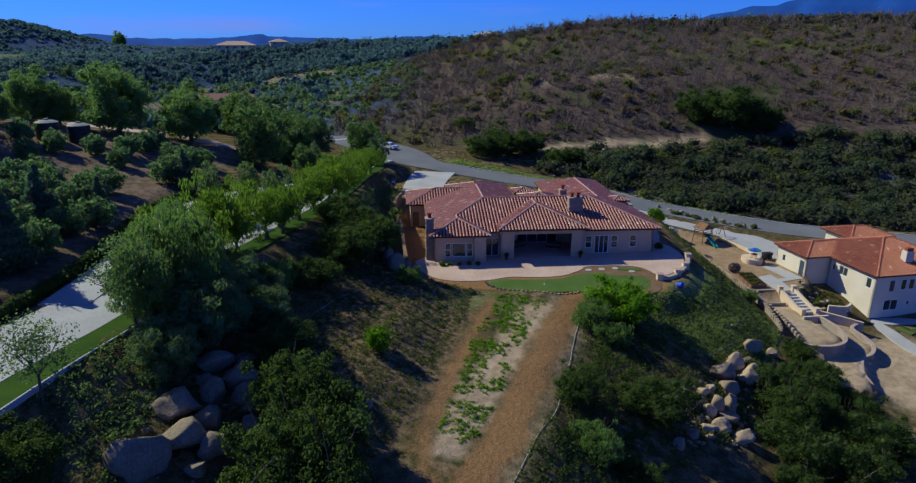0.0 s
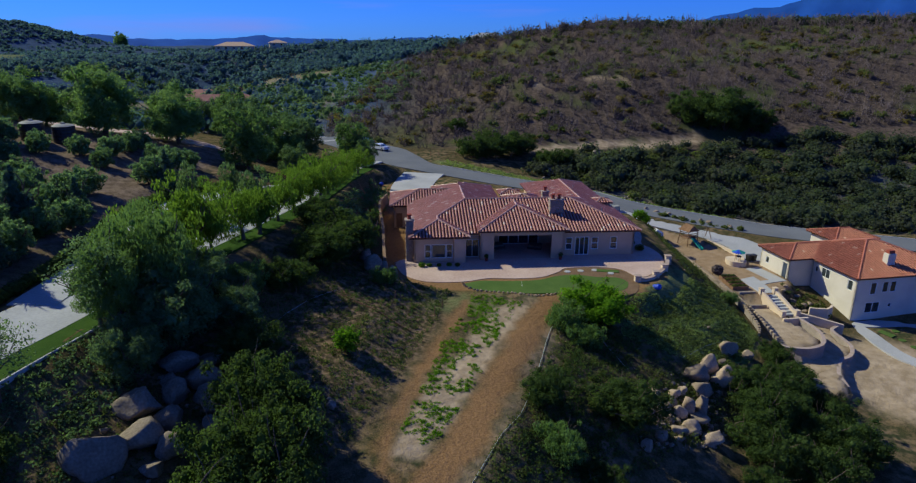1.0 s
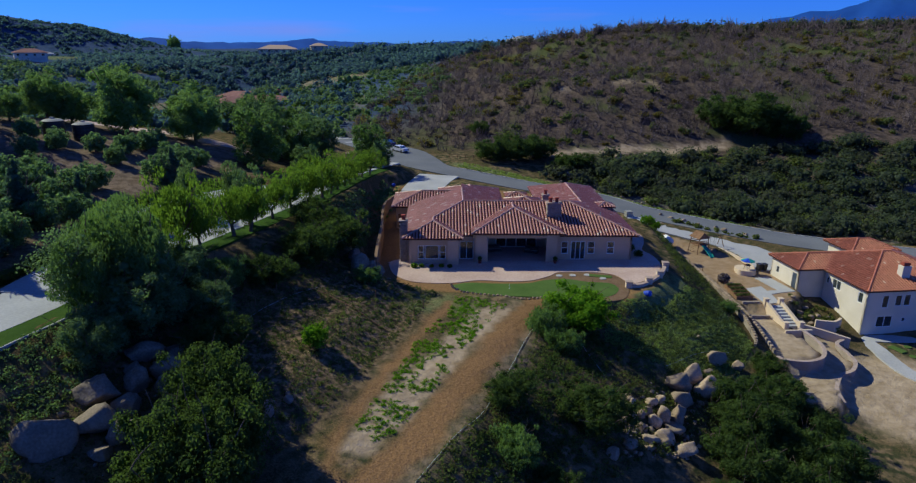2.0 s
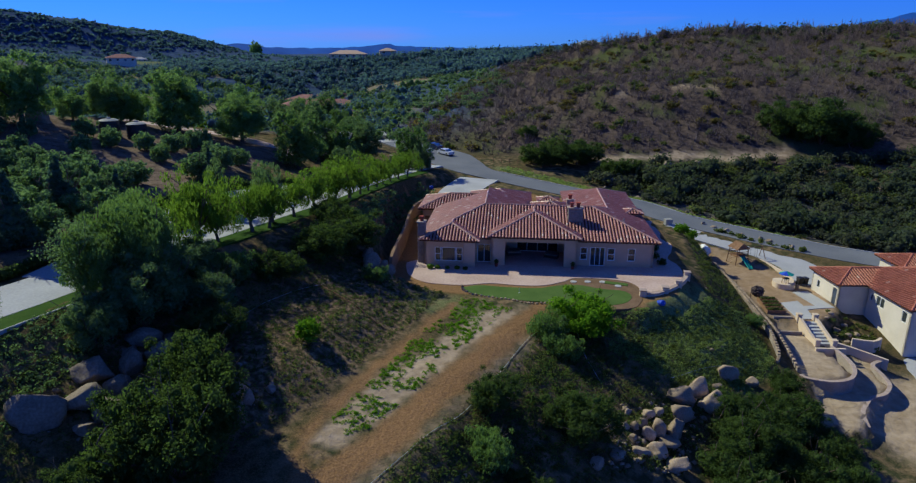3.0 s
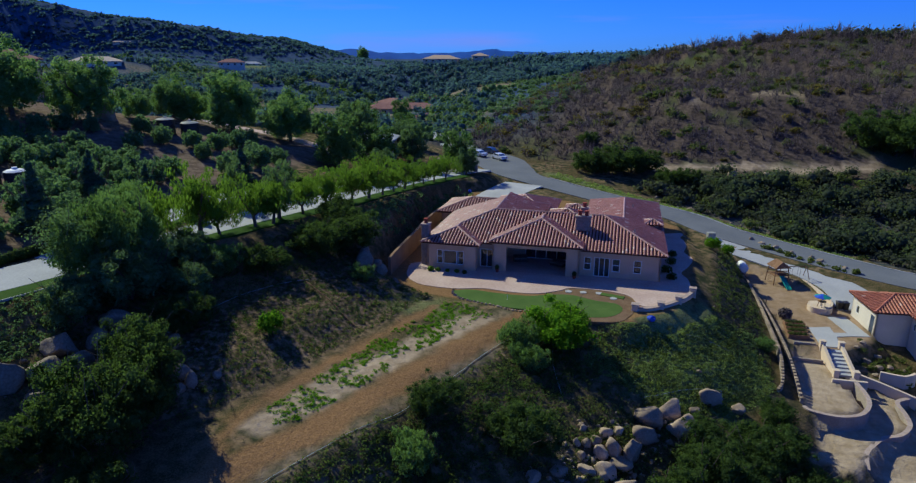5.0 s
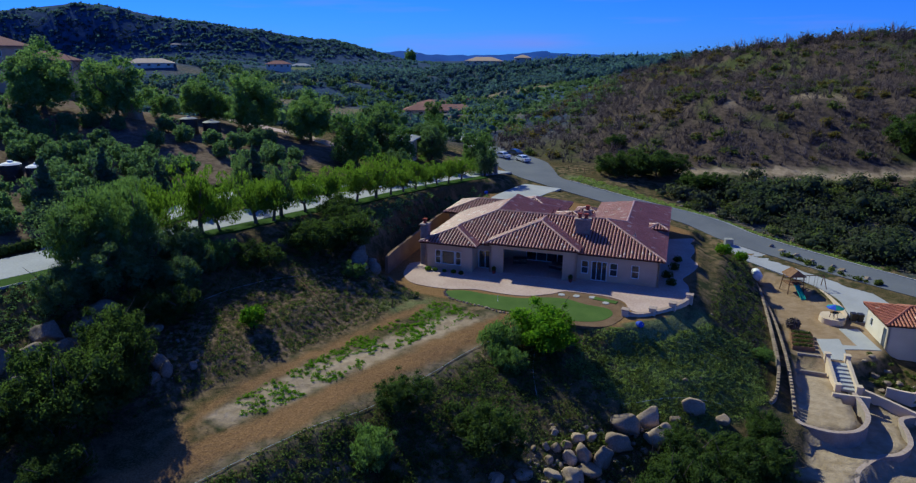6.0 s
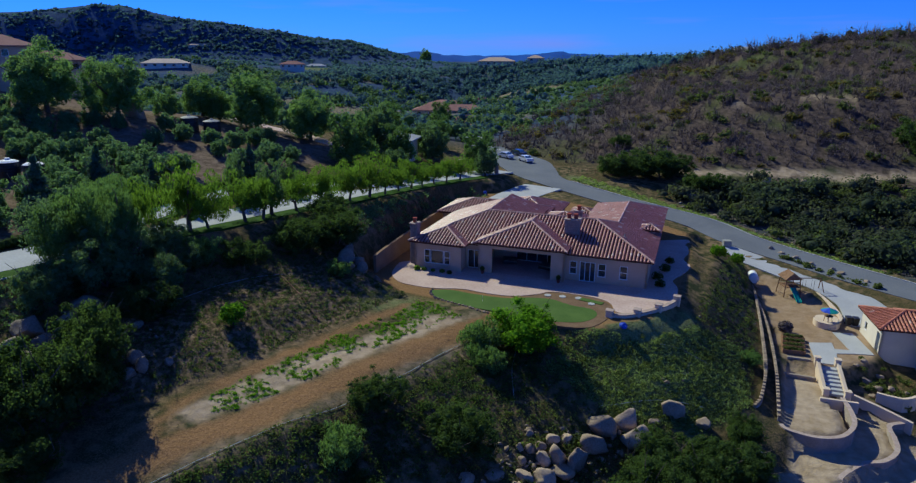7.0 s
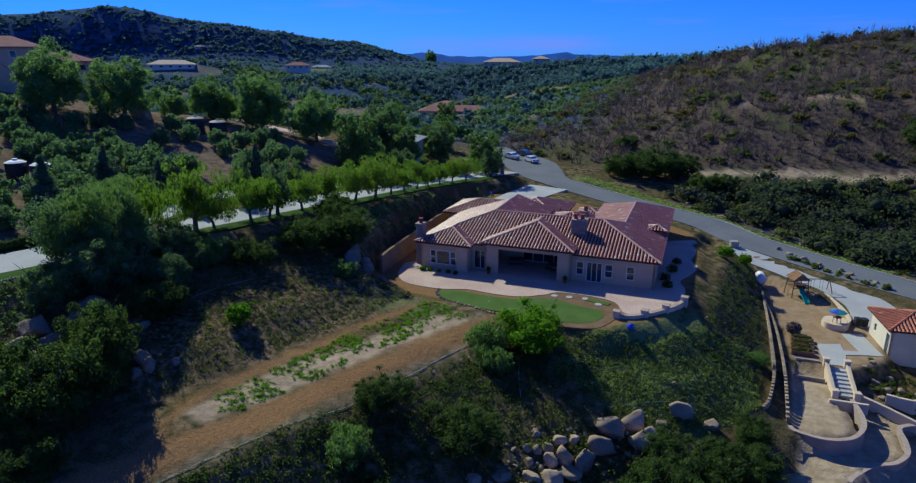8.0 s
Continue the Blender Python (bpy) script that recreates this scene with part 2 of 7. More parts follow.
def np_mesh(name, verts, faces):
    """A mesh from numpy arrays of vertices and of faces with one corner count."""
    me = bpy.data.meshes.new(name)
    k = faces.shape[1]
    me.vertices.add(len(verts))
    me.vertices.foreach_set("co", verts.astype(np.float32).ravel())
    me.loops.add(faces.size)
    me.loops.foreach_set("vertex_index", faces.astype(np.int32).ravel())
    me.polygons.add(len(faces))
    me.polygons.foreach_set("loop_start", np.arange(0, faces.size, k, dtype=np.int32))
    me.update()
    me.validate()
    return me


# ---- terrain ----
def on_line(line, step):
    """Points along a polyline of (x, y, z), at that step."""
    out = []
    for a, b in zip(line, line[1:]):
        n = max(1, int(math.dist(a[:2], b[:2]) / step))
        out += [tuple(a[i] + (b[i] - a[i]) * k / n for i in range(3)) for k in range(n)]
    return out + [tuple(line[-1])]


HX, HY, HTURN = -2.85, 73.4, 5.5
HC, HS = math.cos(radians(HTURN)), math.sin(radians(HTURN))


def house_xy(u, v):
    return HX + u * HC - v * HS, HY + u * HS + v * HC


DRIVE = [(-31.8, 22, 6.9), (-30.1, 35, 6.6), (-28.1, 43.6, 6.5), (-25.9, 53.5, 6.5), (-23.3, 63.5, 6.4), (-21.3, 73, 6.2), (-20.4, 81, 5.7), (-20.2, 94, 4.7), (-20.3, 110, 3.2), (-19.5, 126, 1.6), (-17, 138, 0.7)]
BRANCH = [(-29.9, 45, 6.52), (-30.1, 56, 6.75), (-31.4, 66, 7.0), (-31.4, 74, 6.9), (-28.4, 83, 6.3), (-24.6, 90.5, 5.4), (-21.6, 97, 4.5)]
NB_DRIVE = [(30.6, 113.2, -4.0), (33.4, 111.6, -4.3), (37.0, 109.6, -4.7), (41.0, 107.2, -5.1), (45.2, 104.4, -5.45), (48.3, 99.8, -5.8), (48.9, 93.0, -6.0)]
GARAGE_DRIVE = [(-4.2, 130.0, -0.3), (-5.6, 122, -0.2), (-6.3, 113, -0.1), (-5.0, 103, -0.02)]
ROAD = [(-34, 168, 1.2), (-24, 155, 1.0), (-12, 140, 0.4), (-3, 134.5, -0.3), (11, 129, -1.6), (25, 125.3, -3.0), (33, 119.2, -3.9), (43, 114.4, -4.8), (51, 110.2, -5.2), (60, 107, -5.7), (85, 101, -6.5), (120, 92, -8), (170, 80, -10)]
NEAR_LINES = [
    DRIVE,
    [(x + 5.9, y - 1.2, z - 0.25) for x, y, z in DRIVE[1:-1]],
    BRANCH,
    [(x - 3.6, y + 1, z + 0.5) for x, y, z in BRANCH],
    [(x - 4.5, y + 1, z + 0.5) for x, y, z in DRIVE[:2]],
    ROAD,
    [(12.5, 63.5, -0.2), (9.1, 55.2, -0.1), (5.2, 45.6, -0.15), (2.6, 39.5, -0.25), (0.4, 35, -0.3), (-2.4, 29, -0.7), (-8, 18, -2.6)],
    [(14, 63, -0.7), (11.5, 57.2, -0.6), (8.4, 48, -0.5), (6.6, 40.5, -0.65), (4.9, 35.5, -0.8), (2.8, 31, -1.2), (-1, 18, -3.4)],
    [(-24, 24, 3.6), (-16.5, 32, 2.6), (-13.4, 45, 3.0), (-10.5, 57, 3.4), (-9.5, 66, 3.5)],
    [(-10, 26, 0.1), (-5, 36.5, 0.4), (-2.4, 42, 0.5), (-1.2, 51, 0.45), (0.6, 57, 0.5), (1, 63, 0.3)],
    [(-9, 36, 2.0), (-7.4, 41, 2.1), (-6.3, 46.7, 2.2), (-5, 53, 2.2)],
    [(-3.6, 57.5, 2.2), (-5, 63, 2.4), (-6.2, 68, 2.3)],
    [(14.5, 62.5, -1.0), (21, 63.6, -1.2), (26.5, 67.5, -1.1), (30.2, 74, -0.9), (31.2, 88, -0.8), (30.2, 103, -0.9)],
    [(8, 30, -3.6), (12, 42, -3.0), (16.9, 49.7, -3.4), (21, 57.5, -3.1), (29.7, 63.5, -3.3), (34, 76, -3.3), (34.2, 92, -3.3), (33.2, 108, -3.0)],
    [(4, 16, -8), (13, 32, -6.6), (20, 43, -6.5), (25.5, 51, -6.2), (31, 58.5, -5.6), (35.5, 64.5, -6.4)],
    [(37.3, 66, -6.2), (37.4, 78, -5.3), (36.6, 92, -5.2), (34.6, 106, -5.2)],
    [(22, 30, -9.5), (32, 48, -9.2), (40, 57, -9.6), (46, 60, -9.6)],
    [(36, 116, -4.3), (42, 112.3, -5.0), (50, 107.8, -5.5)],
    [(60, 62, -10), (55.7, 67.3, -9.45), (54.6, 72, -9.35), (54.3, 77.6, -9.3), (60, 77.6, -9.3), (68, 76, -9.4)],
    [(51.6, 72.6, -9.5), (50.4, 68.6, -9.6), (48.0, 65.2, -9.75), (46.4, 62.4, -9.9), (45.4, 58.4, -10.2)],
    [(12, 139, -1.8), (30, 134.5, -4.6), (48, 122, -6.2), (70, 112, -7.4)],
    [(-18, 163, 0.9), (3, 158, 0.6), (20, 159, 0.5), (40, 167, 0.2), (51, 169.5, 0.2), (68, 177, 0.3), (90, 176, -1)],
    [(26, 146, -3.6), (50, 143, -6.0), (80, 138, -8.0), (130, 125, -11)],
    [(-38, 56, 8.0), (-37, 72, 8.2), (-34, 92, 7.2), (-31, 112, 4.6)],
    [(-53, 50, 10.3), (-50, 73, 9.9), (-48, 90, 10.6), (-40, 106, 8.6), (-36, 120, 6)],
    [(-75, 45, 15.5), (-67, 70, 13.0), (-67, 86, 14.3), (-55, 103, 11.3), (-46, 116, 8.8)],
]
FAR_LINES = [
    [(1, 197, 5.9), (23, 215, 14.8), (51, 210, 14.4), (95, 205, 11)],
    [(-45, 205, 1.5), (-18, 240, 9), (-27, 306, 16)],
    [(-27, 306, 16), (10, 318, 24), (50, 305, 31), (75, 300, 32), (140, 300, 33), (220, 300, 34)],
    [(75, 240, 20), (150, 240, 22)],
    [(-60, 360, 13), (10, 400, 20), (80, 420, 30), (260, 420, 36), (420, 400, 40)],
    [(-46, 180, 2.4), (-61, 238, 0.6), (-75, 290, -1)],
    [(-110, 250, -3), (-145, 330, -6.5), (-150, 365, -6), (-120, 385, -3)],
    [(-230, 300, 6), (-190, 420, 10), (-142, 470, 14), (-85, 500, 17), (-20, 480, 20)],
    [(-77, 104, 13.4), (-95, 120, 11), (-120, 170, 3), (-130, 230, -2)],
    [(-95, 56, 19.5), (-73, 74, 16.8), (-66, 82, 15.4), (-68, 94, 14.3), (-67, 102, 13.6)],
    [(-112, 70, 20.5), (-98, 80, 19.0), (-99, 98, 16.5)],
    [(-200, 100, 8), (-260, 200, 2)],
    [(-330, 330, 17), (-400, 390, 20)],
    [(-100, -60, 10), (-60, 0, 5), (-30, 5, -2), (10, -10, -14), (60, 20, -14), (110, 60, -12)],
    [(150, 130, -9), (250, 150, 0), (400, 200, 14)],
    [(-600, 600, 8), (-200, 700, 3), (100, 700, 16), (500, 600, 36)],
]


def relax(x0, y0, cell, nx, ny, lines, border=None):
    """Smooth heights on a grid, which hold to the lines."""
    steps = 5
    g = None
    for lev in range(steps, -1, -1):
        c = cell * 2 ** lev
        mx, my = max(4, (nx - 1) // 2 ** lev + 1), max(4, (ny - 1) // 2 ** lev + 1)
        fix, cnt = np.zeros((my, mx)), np.zeros((my, mx))
        for line in lines:
            for x, y, z in on_line(line, c * 0.7):
                i, j = round((x - x0) / c), round((y - y0) / c)
                if 0 <= i < mx and 0 <= j < my:
                    fix[j, i] += z
                    cnt[j, i] += 1
        held = cnt > 0
        fix[held] /= cnt[held]
        if border is not None:
            for j in range(my):
                for i in ((0, mx - 1) if 0 < j < my - 1 else range(mx)):
                    fix[j, i], held[j, i] = border(x0 + i * c, y0 + j * c), True
        if g is None:
            g = np.full((my, mx), fix[held].mean() if held.any() else 0.0)
        else:
            jj = np.minimum(np.arange(my) / 2, g.shape[0] - 1.001)
            ii = np.minimum(np.arange(mx) / 2, g.shape[1] - 1.001)
            j0, i0 = jj.astype(int), ii.astype(int)
            fj, fi = (jj - j0)[:, None], (ii - i0)[None, :]
            g = (g[j0][:, i0] * (1 - fj) * (1 - fi) + g[j0 + 1][:, i0] * fj * (1 - fi) + g[j0][:, i0 + 1] * (1 - fj) * fi + g[j0 + 1][:, i0 + 1] * fj * fi)
        g[held] = fix[held]
        for _ in range(150):
            e = np.pad(g, 1, mode="edge")
            g = (e[:-2, 1:-1] + e[2:, 1:-1] + e[1:-1, :-2] + e[1:-1, 2:]) / 4
            g[held] = fix[held]
    e = np.pad(g, 1, mode="edge")
    return g * 0.5 + (e[:-2, 1:-1] + e[2:, 1:-1] + e[1:-1, :-2] + e[1:-1, 2:]) / 8


def lookup(g, x0, y0, c, x, y):
    i = np.clip((np.asarray(x) - x0) / c, 0, g.shape[1] - 1.001)
    j = np.clip((np.asarray(y) - y0) / c, 0, g.shape[0] - 1.001)
    i0, j0 = i.astype(int), j.astype(int)
    fi, fj = i - i0, j - j0
    return g[j0, i0] * (1 - fi) * (1 - fj) + g[j0, i0 + 1] * fi * (1 - fj) + g[j0 + 1, i0] * (1 - fi) * fj + g[j0 + 1, i0 + 1] * fi * fj


far_grid = relax(-640, -130, 8, 161, 129, NEAR_LINES + FAR_LINES)
near_grid = relax(-78, 14, 1.0, 193, 177, NEAR_LINES + FAR_LINES, lambda x, y: float(lookup(far_grid, -640, -130, 8, x, y)))


def smooth01(a):
    a = np.clip(a, 0, 1)
    return a * a * (3 - 2 * a)


def line_distance(line, x, y):
    """Distance to a polyline, and the height of its nearest point."""
    best, high = np.full(np.shape(x), 1e9), np.zeros(np.shape(x))
    for a, b in zip(line, line[1:]):
        dx, dy = b[0] - a[0], b[1] - a[1]
        k = np.clip(((x - a[0]) * dx + (y - a[1]) * dy) / (dx * dx + dy * dy), 0, 1)
        d = np.hypot(x - a[0] - k * dx, y - a[1] - k * dy)
        z = a[2] + (b[2] - a[2]) * k if len(a) > 2 else 0 * k
        high = np.where(d < best, z, high)
        best = np.minimum(best, d)
    return best, high


def in_poly(poly, x, y):
    inside = np.zeros(np.shape(x), bool)
    for (x1, y1), (x2, y2) in zip(poly, poly[1:] + poly[:1]):
        inside ^= ((y1 > y) != (y2 > y)) & (x < (x2 - x1) * (y - y1) / (y2 - y1 + 1e-12) + x1)
    return inside


PATIO = [(-5.1, 73.2), (-3.9, 70.0), (-1.9, 68.0), (0.2, 67.5), (3.3, 67.8), (6, 68.9), (9, 68.9), (12, 69.4), (14.3, 71.2), (15.6, 72.6), (19.4, 73.0), (22.0, 72.2), (23.2, 70.0), (24.6, 70.2), (27.0, 73.0), (28.2, 76.5),
         (28.0, 80), (27.1, 82.5), (27.9, 85.5), (28.3, 89), (27.2, 91.5), (27.4, 95), (26.5, 98.5), (24, 100), (-2.5, 77)]
PAD = [house_xy(u, v) for u, v in ((-4.4, -3.5), (-1, -8.0), (10, -9.8), (17, -11.2), (24, -11.0), (28.8, -6.5), (31.8, 2), (32.4, 16), (31.5, 30), (22, 38), (10, 44), (-6, 46), (-8, 34), (-6.2, 16), (-4.8, 4))]
YARD = [(36.0, 104.5), (38.6, 88), (39.6, 80), (44.5, 79.5), (49, 84), (48.8, 92), (45.2, 97.5), (41.6, 102.6), (37.4, 105.6)]
TERRACE_1 = [(39.7, 79.5), (39.5, 66.5), (41.5, 65.6), (44.2, 66.6), (45.5, 69), (45.3, 71.5), (44, 74), (45, 79)]
TERRACE_2 = [(45.5, 75.5), (44, 74), (45.3, 71.5), (45.5, 69), (44.2, 66.6), (40.5, 65.5), (39.8, 60), (42.6, 58.6), (43.9, 60.6), (44.5, 62.3), (45.5, 64.5), (46.2, 66.2), (48.6, 67.6), (49, 69.2), (48.6, 72), (50.3, 74.2)]


# humps of the distant hill: x, y, how high
CREST = [(-1040, 545, 47.3), (-1005, 610, 38.8), (-965, 660, 27.9), (-930, 712, 46), (-885, 738, 35.6), (-835, 765, 26.4), (-785, 790, 27.4), (-735, 815, 24.7), (-690, 850, 25.8), (-640, 885, 9), (-600, 930, 32), (-560, 985, 0)]


def height(x, y):
    x, y = np.asarray(x, float), np.asarray(y, float)
    far = lookup(far_grid, -640, -130, 8, x, y)
    near = lookup(near_grid, -78, 14, 1.0, x, y)
    k = smooth01(np.minimum.reduce([x + 78, 114 - x, y - 14, 190 - y]) / 12)
    z = far * (1 - k) + near * k
    # hills past the grid
    d = np.hypot(x, y)
    for cx, cy, up in CREST:
        z = z + up * np.exp(-((x - cx) ** 2 + (y - cy) ** 2) / 78 ** 2)
    z = z - smooth01((d - 1300) / 900) * 30
    # flat platforms
    for poly, level, soft in ((PAD, -0.06, 2.0), (YARD, -6.05, 1.2), (TERRACE_1, -7.15, 0.35), (TERRACE_2, -8.5, 0.35)):
        ring = poly + poly[:1]
        dist, _ = line_distance([(*p, 0) for p in ring], x, y)
        dist = np.where(in_poly(poly, x, y), 0, dist)
        kk = smooth01(1 - dist / soft)
        z = z * (1 - kk) + level * kk
    for line, half in ((DRIVE, 5.0), (BRANCH, 2.4), (GARAGE_DRIVE, 5.0), (NB_DRIVE, 3.4), (ROAD, 4.8)):
        dist, hz = line_distance(line, x, y)
        kk = smooth01(1 - (dist - half) / 2.0)
        z = z * (1 - kk) + (hz - 0.06) * kk
    return z


def axis(lo, hi, fine, ends):
    """Coordinates that are fine between lo and hi and grow coarser out to both ends."""
    a = list(np.arange(lo, hi + 1e-6, fine))
    for end, sign in ((ends[0], -1), (ends[1], 1)):
        s, p = fine, (lo if sign < 0 else hi)
        extra = []
        while abs(p - end) > s * 1.3:
            s = min(s * 1.06, 60)
            p += sign * s
            extra.append(p)
        a = extra[::-1] + a if sign < 0 else a + extra
    return np.array(a)


GX, GY = axis(-44, 58, 0.75, (-2600, 2600)), axis(22, 128, 0.75, (-350, 2600))
gx, gy = np.meshgrid(GX, GY)
gz = height(gx, gy)
flat_k = np.zeros(gx.shape)
for poly in (PAD, YARD, TERRACE_1, TERRACE_2):
    flat_k = np.maximum(flat_k, in_poly(poly, gx, gy))
for line, half in ((DRIVE, 4.2), (BRANCH, 2.4), (ROAD, 5.0)):
    flat_k = np.maximum(flat_k, line_distance(line, gx, gy)[0] < half + 0.6)
bumps = np.array([noise.fractal((x * 0.22, y * 0.22, 0.3), 0.9, 2.1, 4) for x, y in zip(gx.ravel(), gy.ravel())]).reshape(gx.shape)
swell = np.array([noise.noise((x * 0.02, y * 0.02, 7.3)) for x, y in zip(gx.ravel(), gy.ravel())]).reshape(gx.shape)
hill_k = smooth01((np.hypot(gx, gy - 60) - 90) / 60)
gully = np.array([noise.fractal((x * 0.007, y * 0.007, 2.2), 0.9, 2.1, 3) for x, y in zip(gx.ravel(), gy.ravel())]).reshape(gx.shape)
gz = gz + gully * 9 * smooth01((np.hypot(gx, gy) - 380) / 250)
gz = gz + bumps * (0.16 + 0.5 * hill_k) * (1 - 0.93 * flat_k) + swell * 2.2 * hill_k


def H(x, y):
    """Height of the ground sheet."""
    i = np.clip(np.searchsorted(GX, x) - 1, 0, len(GX) - 2)
    j = np.clip(np.searchsorted(GY, y) - 1, 0, len(GY) - 2)
    fi, fj = (x - GX[i]) / (GX[i + 1] - GX[i]), (y - GY[j]) / (GY[j + 1] - GY[j])
    return gz[j, i] * (1 - fi) * (1 - fj) + gz[j, i + 1] * fi * (1 - fj) + gz[j + 1, i] * (1 - fi) * fj + gz[j + 1, i + 1] * fi * fj


# what covers the ground, place by place
PATH_R = [(12.4, 63.4), (9.1, 55.2), (5.8, 45.6), (3.6, 39.5), (1.6, 35), (-0.9, 30), (-5, 21)]
PATH_L = [(3.4, 60.5), (2.6, 57.4), (0.9, 51), (-0.5, 45.6), (-1.8, 39.3), (-2.4, 36.6), (-1.2, 32.5)]
BARE_MID = [(8.6, 60), (4.6, 52), (2.6, 46), (1.2, 41), (-0.2, 37.6)]
SANDY = [(-14, 38), (-12, 52), (-9.5, 60), (-4, 64.5), (2.6, 63), (1.2, 57), (-1.0, 48), (-3.4, 40), (-7, 33)]
RANCH = [(-150, 262), (-104, 262), (-96, 276), (-104, 300), (-150, 296)]
PLOUGHED = [(-101, 256), (-83, 266), (-64, 231), (-80, 222)]


def soft_patch(poly, x, y, soft):
    d = line_distance([(*p, 0) for p in poly + poly[:1]], x, y)[0]
    return smooth01(0.5 + np.where(in_poly(poly, x, y), d, -d) / soft)


def covers(x, y):
    wob = np.array([noise.fractal((a * 0.35, b * 0.35, 3.1), 0.8, 2.2, 4) for a, b in zip(x.ravel(), y.ravel())]).reshape(x.shape)
    dr = line_distance(PATH_R, x, y)[0]
    dl = line_distance(PATH_L, x, y)[0]
    dm = line_distance(BARE_MID, x, y)[0]
    dirt = smooth01((1.62 - dr + wob * 0.5) / 0.7)
    dirt = np.maximum(dirt, smooth01((0.85 - dl + wob * 0.6) / 0.7))
    pale = smooth01((2.1 - dm + wob * 1.4) / 0.9) * (1 - dirt)
    pale = np.maximum(pale, smooth01((3.0 - dr + wob * 0.4) / 0.4) * (1 - dirt) * (x > 2) * 0.3)
    green = smooth01((8.5 - np.hypot((x - 28), (y - 66) * 0.8) + wob * 5) / 5)
    green = np.maximum(green, 0.8 * smooth01((3.5 - np.abs(y - 61) + wob * 3) / 3) * smooth01((5 - np.abs(x - 3)) / 3) * (1 - dirt))
    verge = line_distance([(p[0] + 1.5, p[1] + 7.0) for p in ROAD[3:9]], x, y)[0]
    green = np.maximum(green, smooth01((2.6 - verge + wob * 1.5) / 1.5))
    dirt = np.maximum(dirt, in_poly(PAD, x, y) * 0.9)
    dirt = np.maximum(dirt, in_poly(YARD, x, y) * 0.45)
    sand = np.maximum.reduce([in_poly(p, x, y) for p in (YARD, TERRACE_1, TERRACE_2)]) * 1.0
    sand = np.maximum(sand, smooth01((11 - np.hypot(x - 53, y - 64)) / 4))
    track = line_distance([(19, 157.5), (40, 167), (51, 169.5), (68, 177)], x, y)[0]
    pale = np.maximum(pale, smooth01((2.2 - track + wob) / 1.0))
    ledge = line_distance([(26, 206), (38, 208.7), (50, 211), (62, 214)], x, y)[0]
    pale = np.maximum(pale, 0.8 * smooth01((1.6 - ledge + wob) / 0.8))
    orchard = smooth01((-33 - x) / 4) * smooth01((118 - y) / 15) * smooth01((x + 110) / 20)
    hill = smooth01((y - 152) / 10) * smooth01((x + 30) / 30) * smooth01((480 - y) / 100)
    grassy = smooth01((noise_big(x, y) - 0.12) / 0.2) * hill
    # far ground that takes the haze-blue tint, about a third of it in the canyon
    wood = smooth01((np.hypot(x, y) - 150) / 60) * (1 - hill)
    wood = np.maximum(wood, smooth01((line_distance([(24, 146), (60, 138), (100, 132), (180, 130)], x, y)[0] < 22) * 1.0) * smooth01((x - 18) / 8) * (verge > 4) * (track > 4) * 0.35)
    grassy = np.maximum(grassy, smooth01((11 - np.hypot(x - 50, (y - 229) * 0.45) + wob * 5) / 6))
    sandy = soft_patch(SANDY, x + wob * 1.5, y, 3.0) * (1 - dirt)
    valley = smooth01((np.hypot(x, y) - 170) / 40) * smooth01((-34 - x) / 20)
    field = smooth01((noise_big(x * 0.5 + 300, y * 0.5) - 0.05) / 0.2) * valley * smooth01((520 - np.hypot(x, y)) / 100)
    field = np.maximum(field, soft_patch(RANCH, x, y, 12))
    plough = soft_patch(PLOUGHED, x, y, 6)
    meadow = smooth01((70 - np.hypot(x + 330, y - 490) + wob * 20) / 30)
    green = np.maximum(green, meadow * 0.8)
    return dirt, np.maximum(pale, sand), green, orchard, hill, grassy, wood, sandy, field, plough


def noise_big(x, y):
    return np.array([noise.fractal((a * 0.03, b * 0.03, 9.1), 0.8, 2.1, 3) for a, b in zip(x.ravel(), y.ravel())]).reshape(x.shape)


cover = covers(gx, gy)
ny_, nx_ = gx.shape
idx = np.arange(ny_ * nx_).reshape(ny_, nx_)
quads = np.stack([idx[:-1, :-1], idx[:-1, 1:], idx[1:, 1:], idx[1:, :-1]], -1).reshape(-1, 4)
me = np_mesh("ground", np.stack([gx, gy, gz], -1).reshape(-1, 3), quads)
me.shade_smooth()
for nm, val in zip(("dirt", "pale", "green", "orchard", "hill", "grassy", "wood", "sandy", "field", "plough"), cover):
    at = me.attributes.new(nm, "FLOAT", "POINT")
    at.data.foreach_set("value", val.astype(np.float32).ravel())


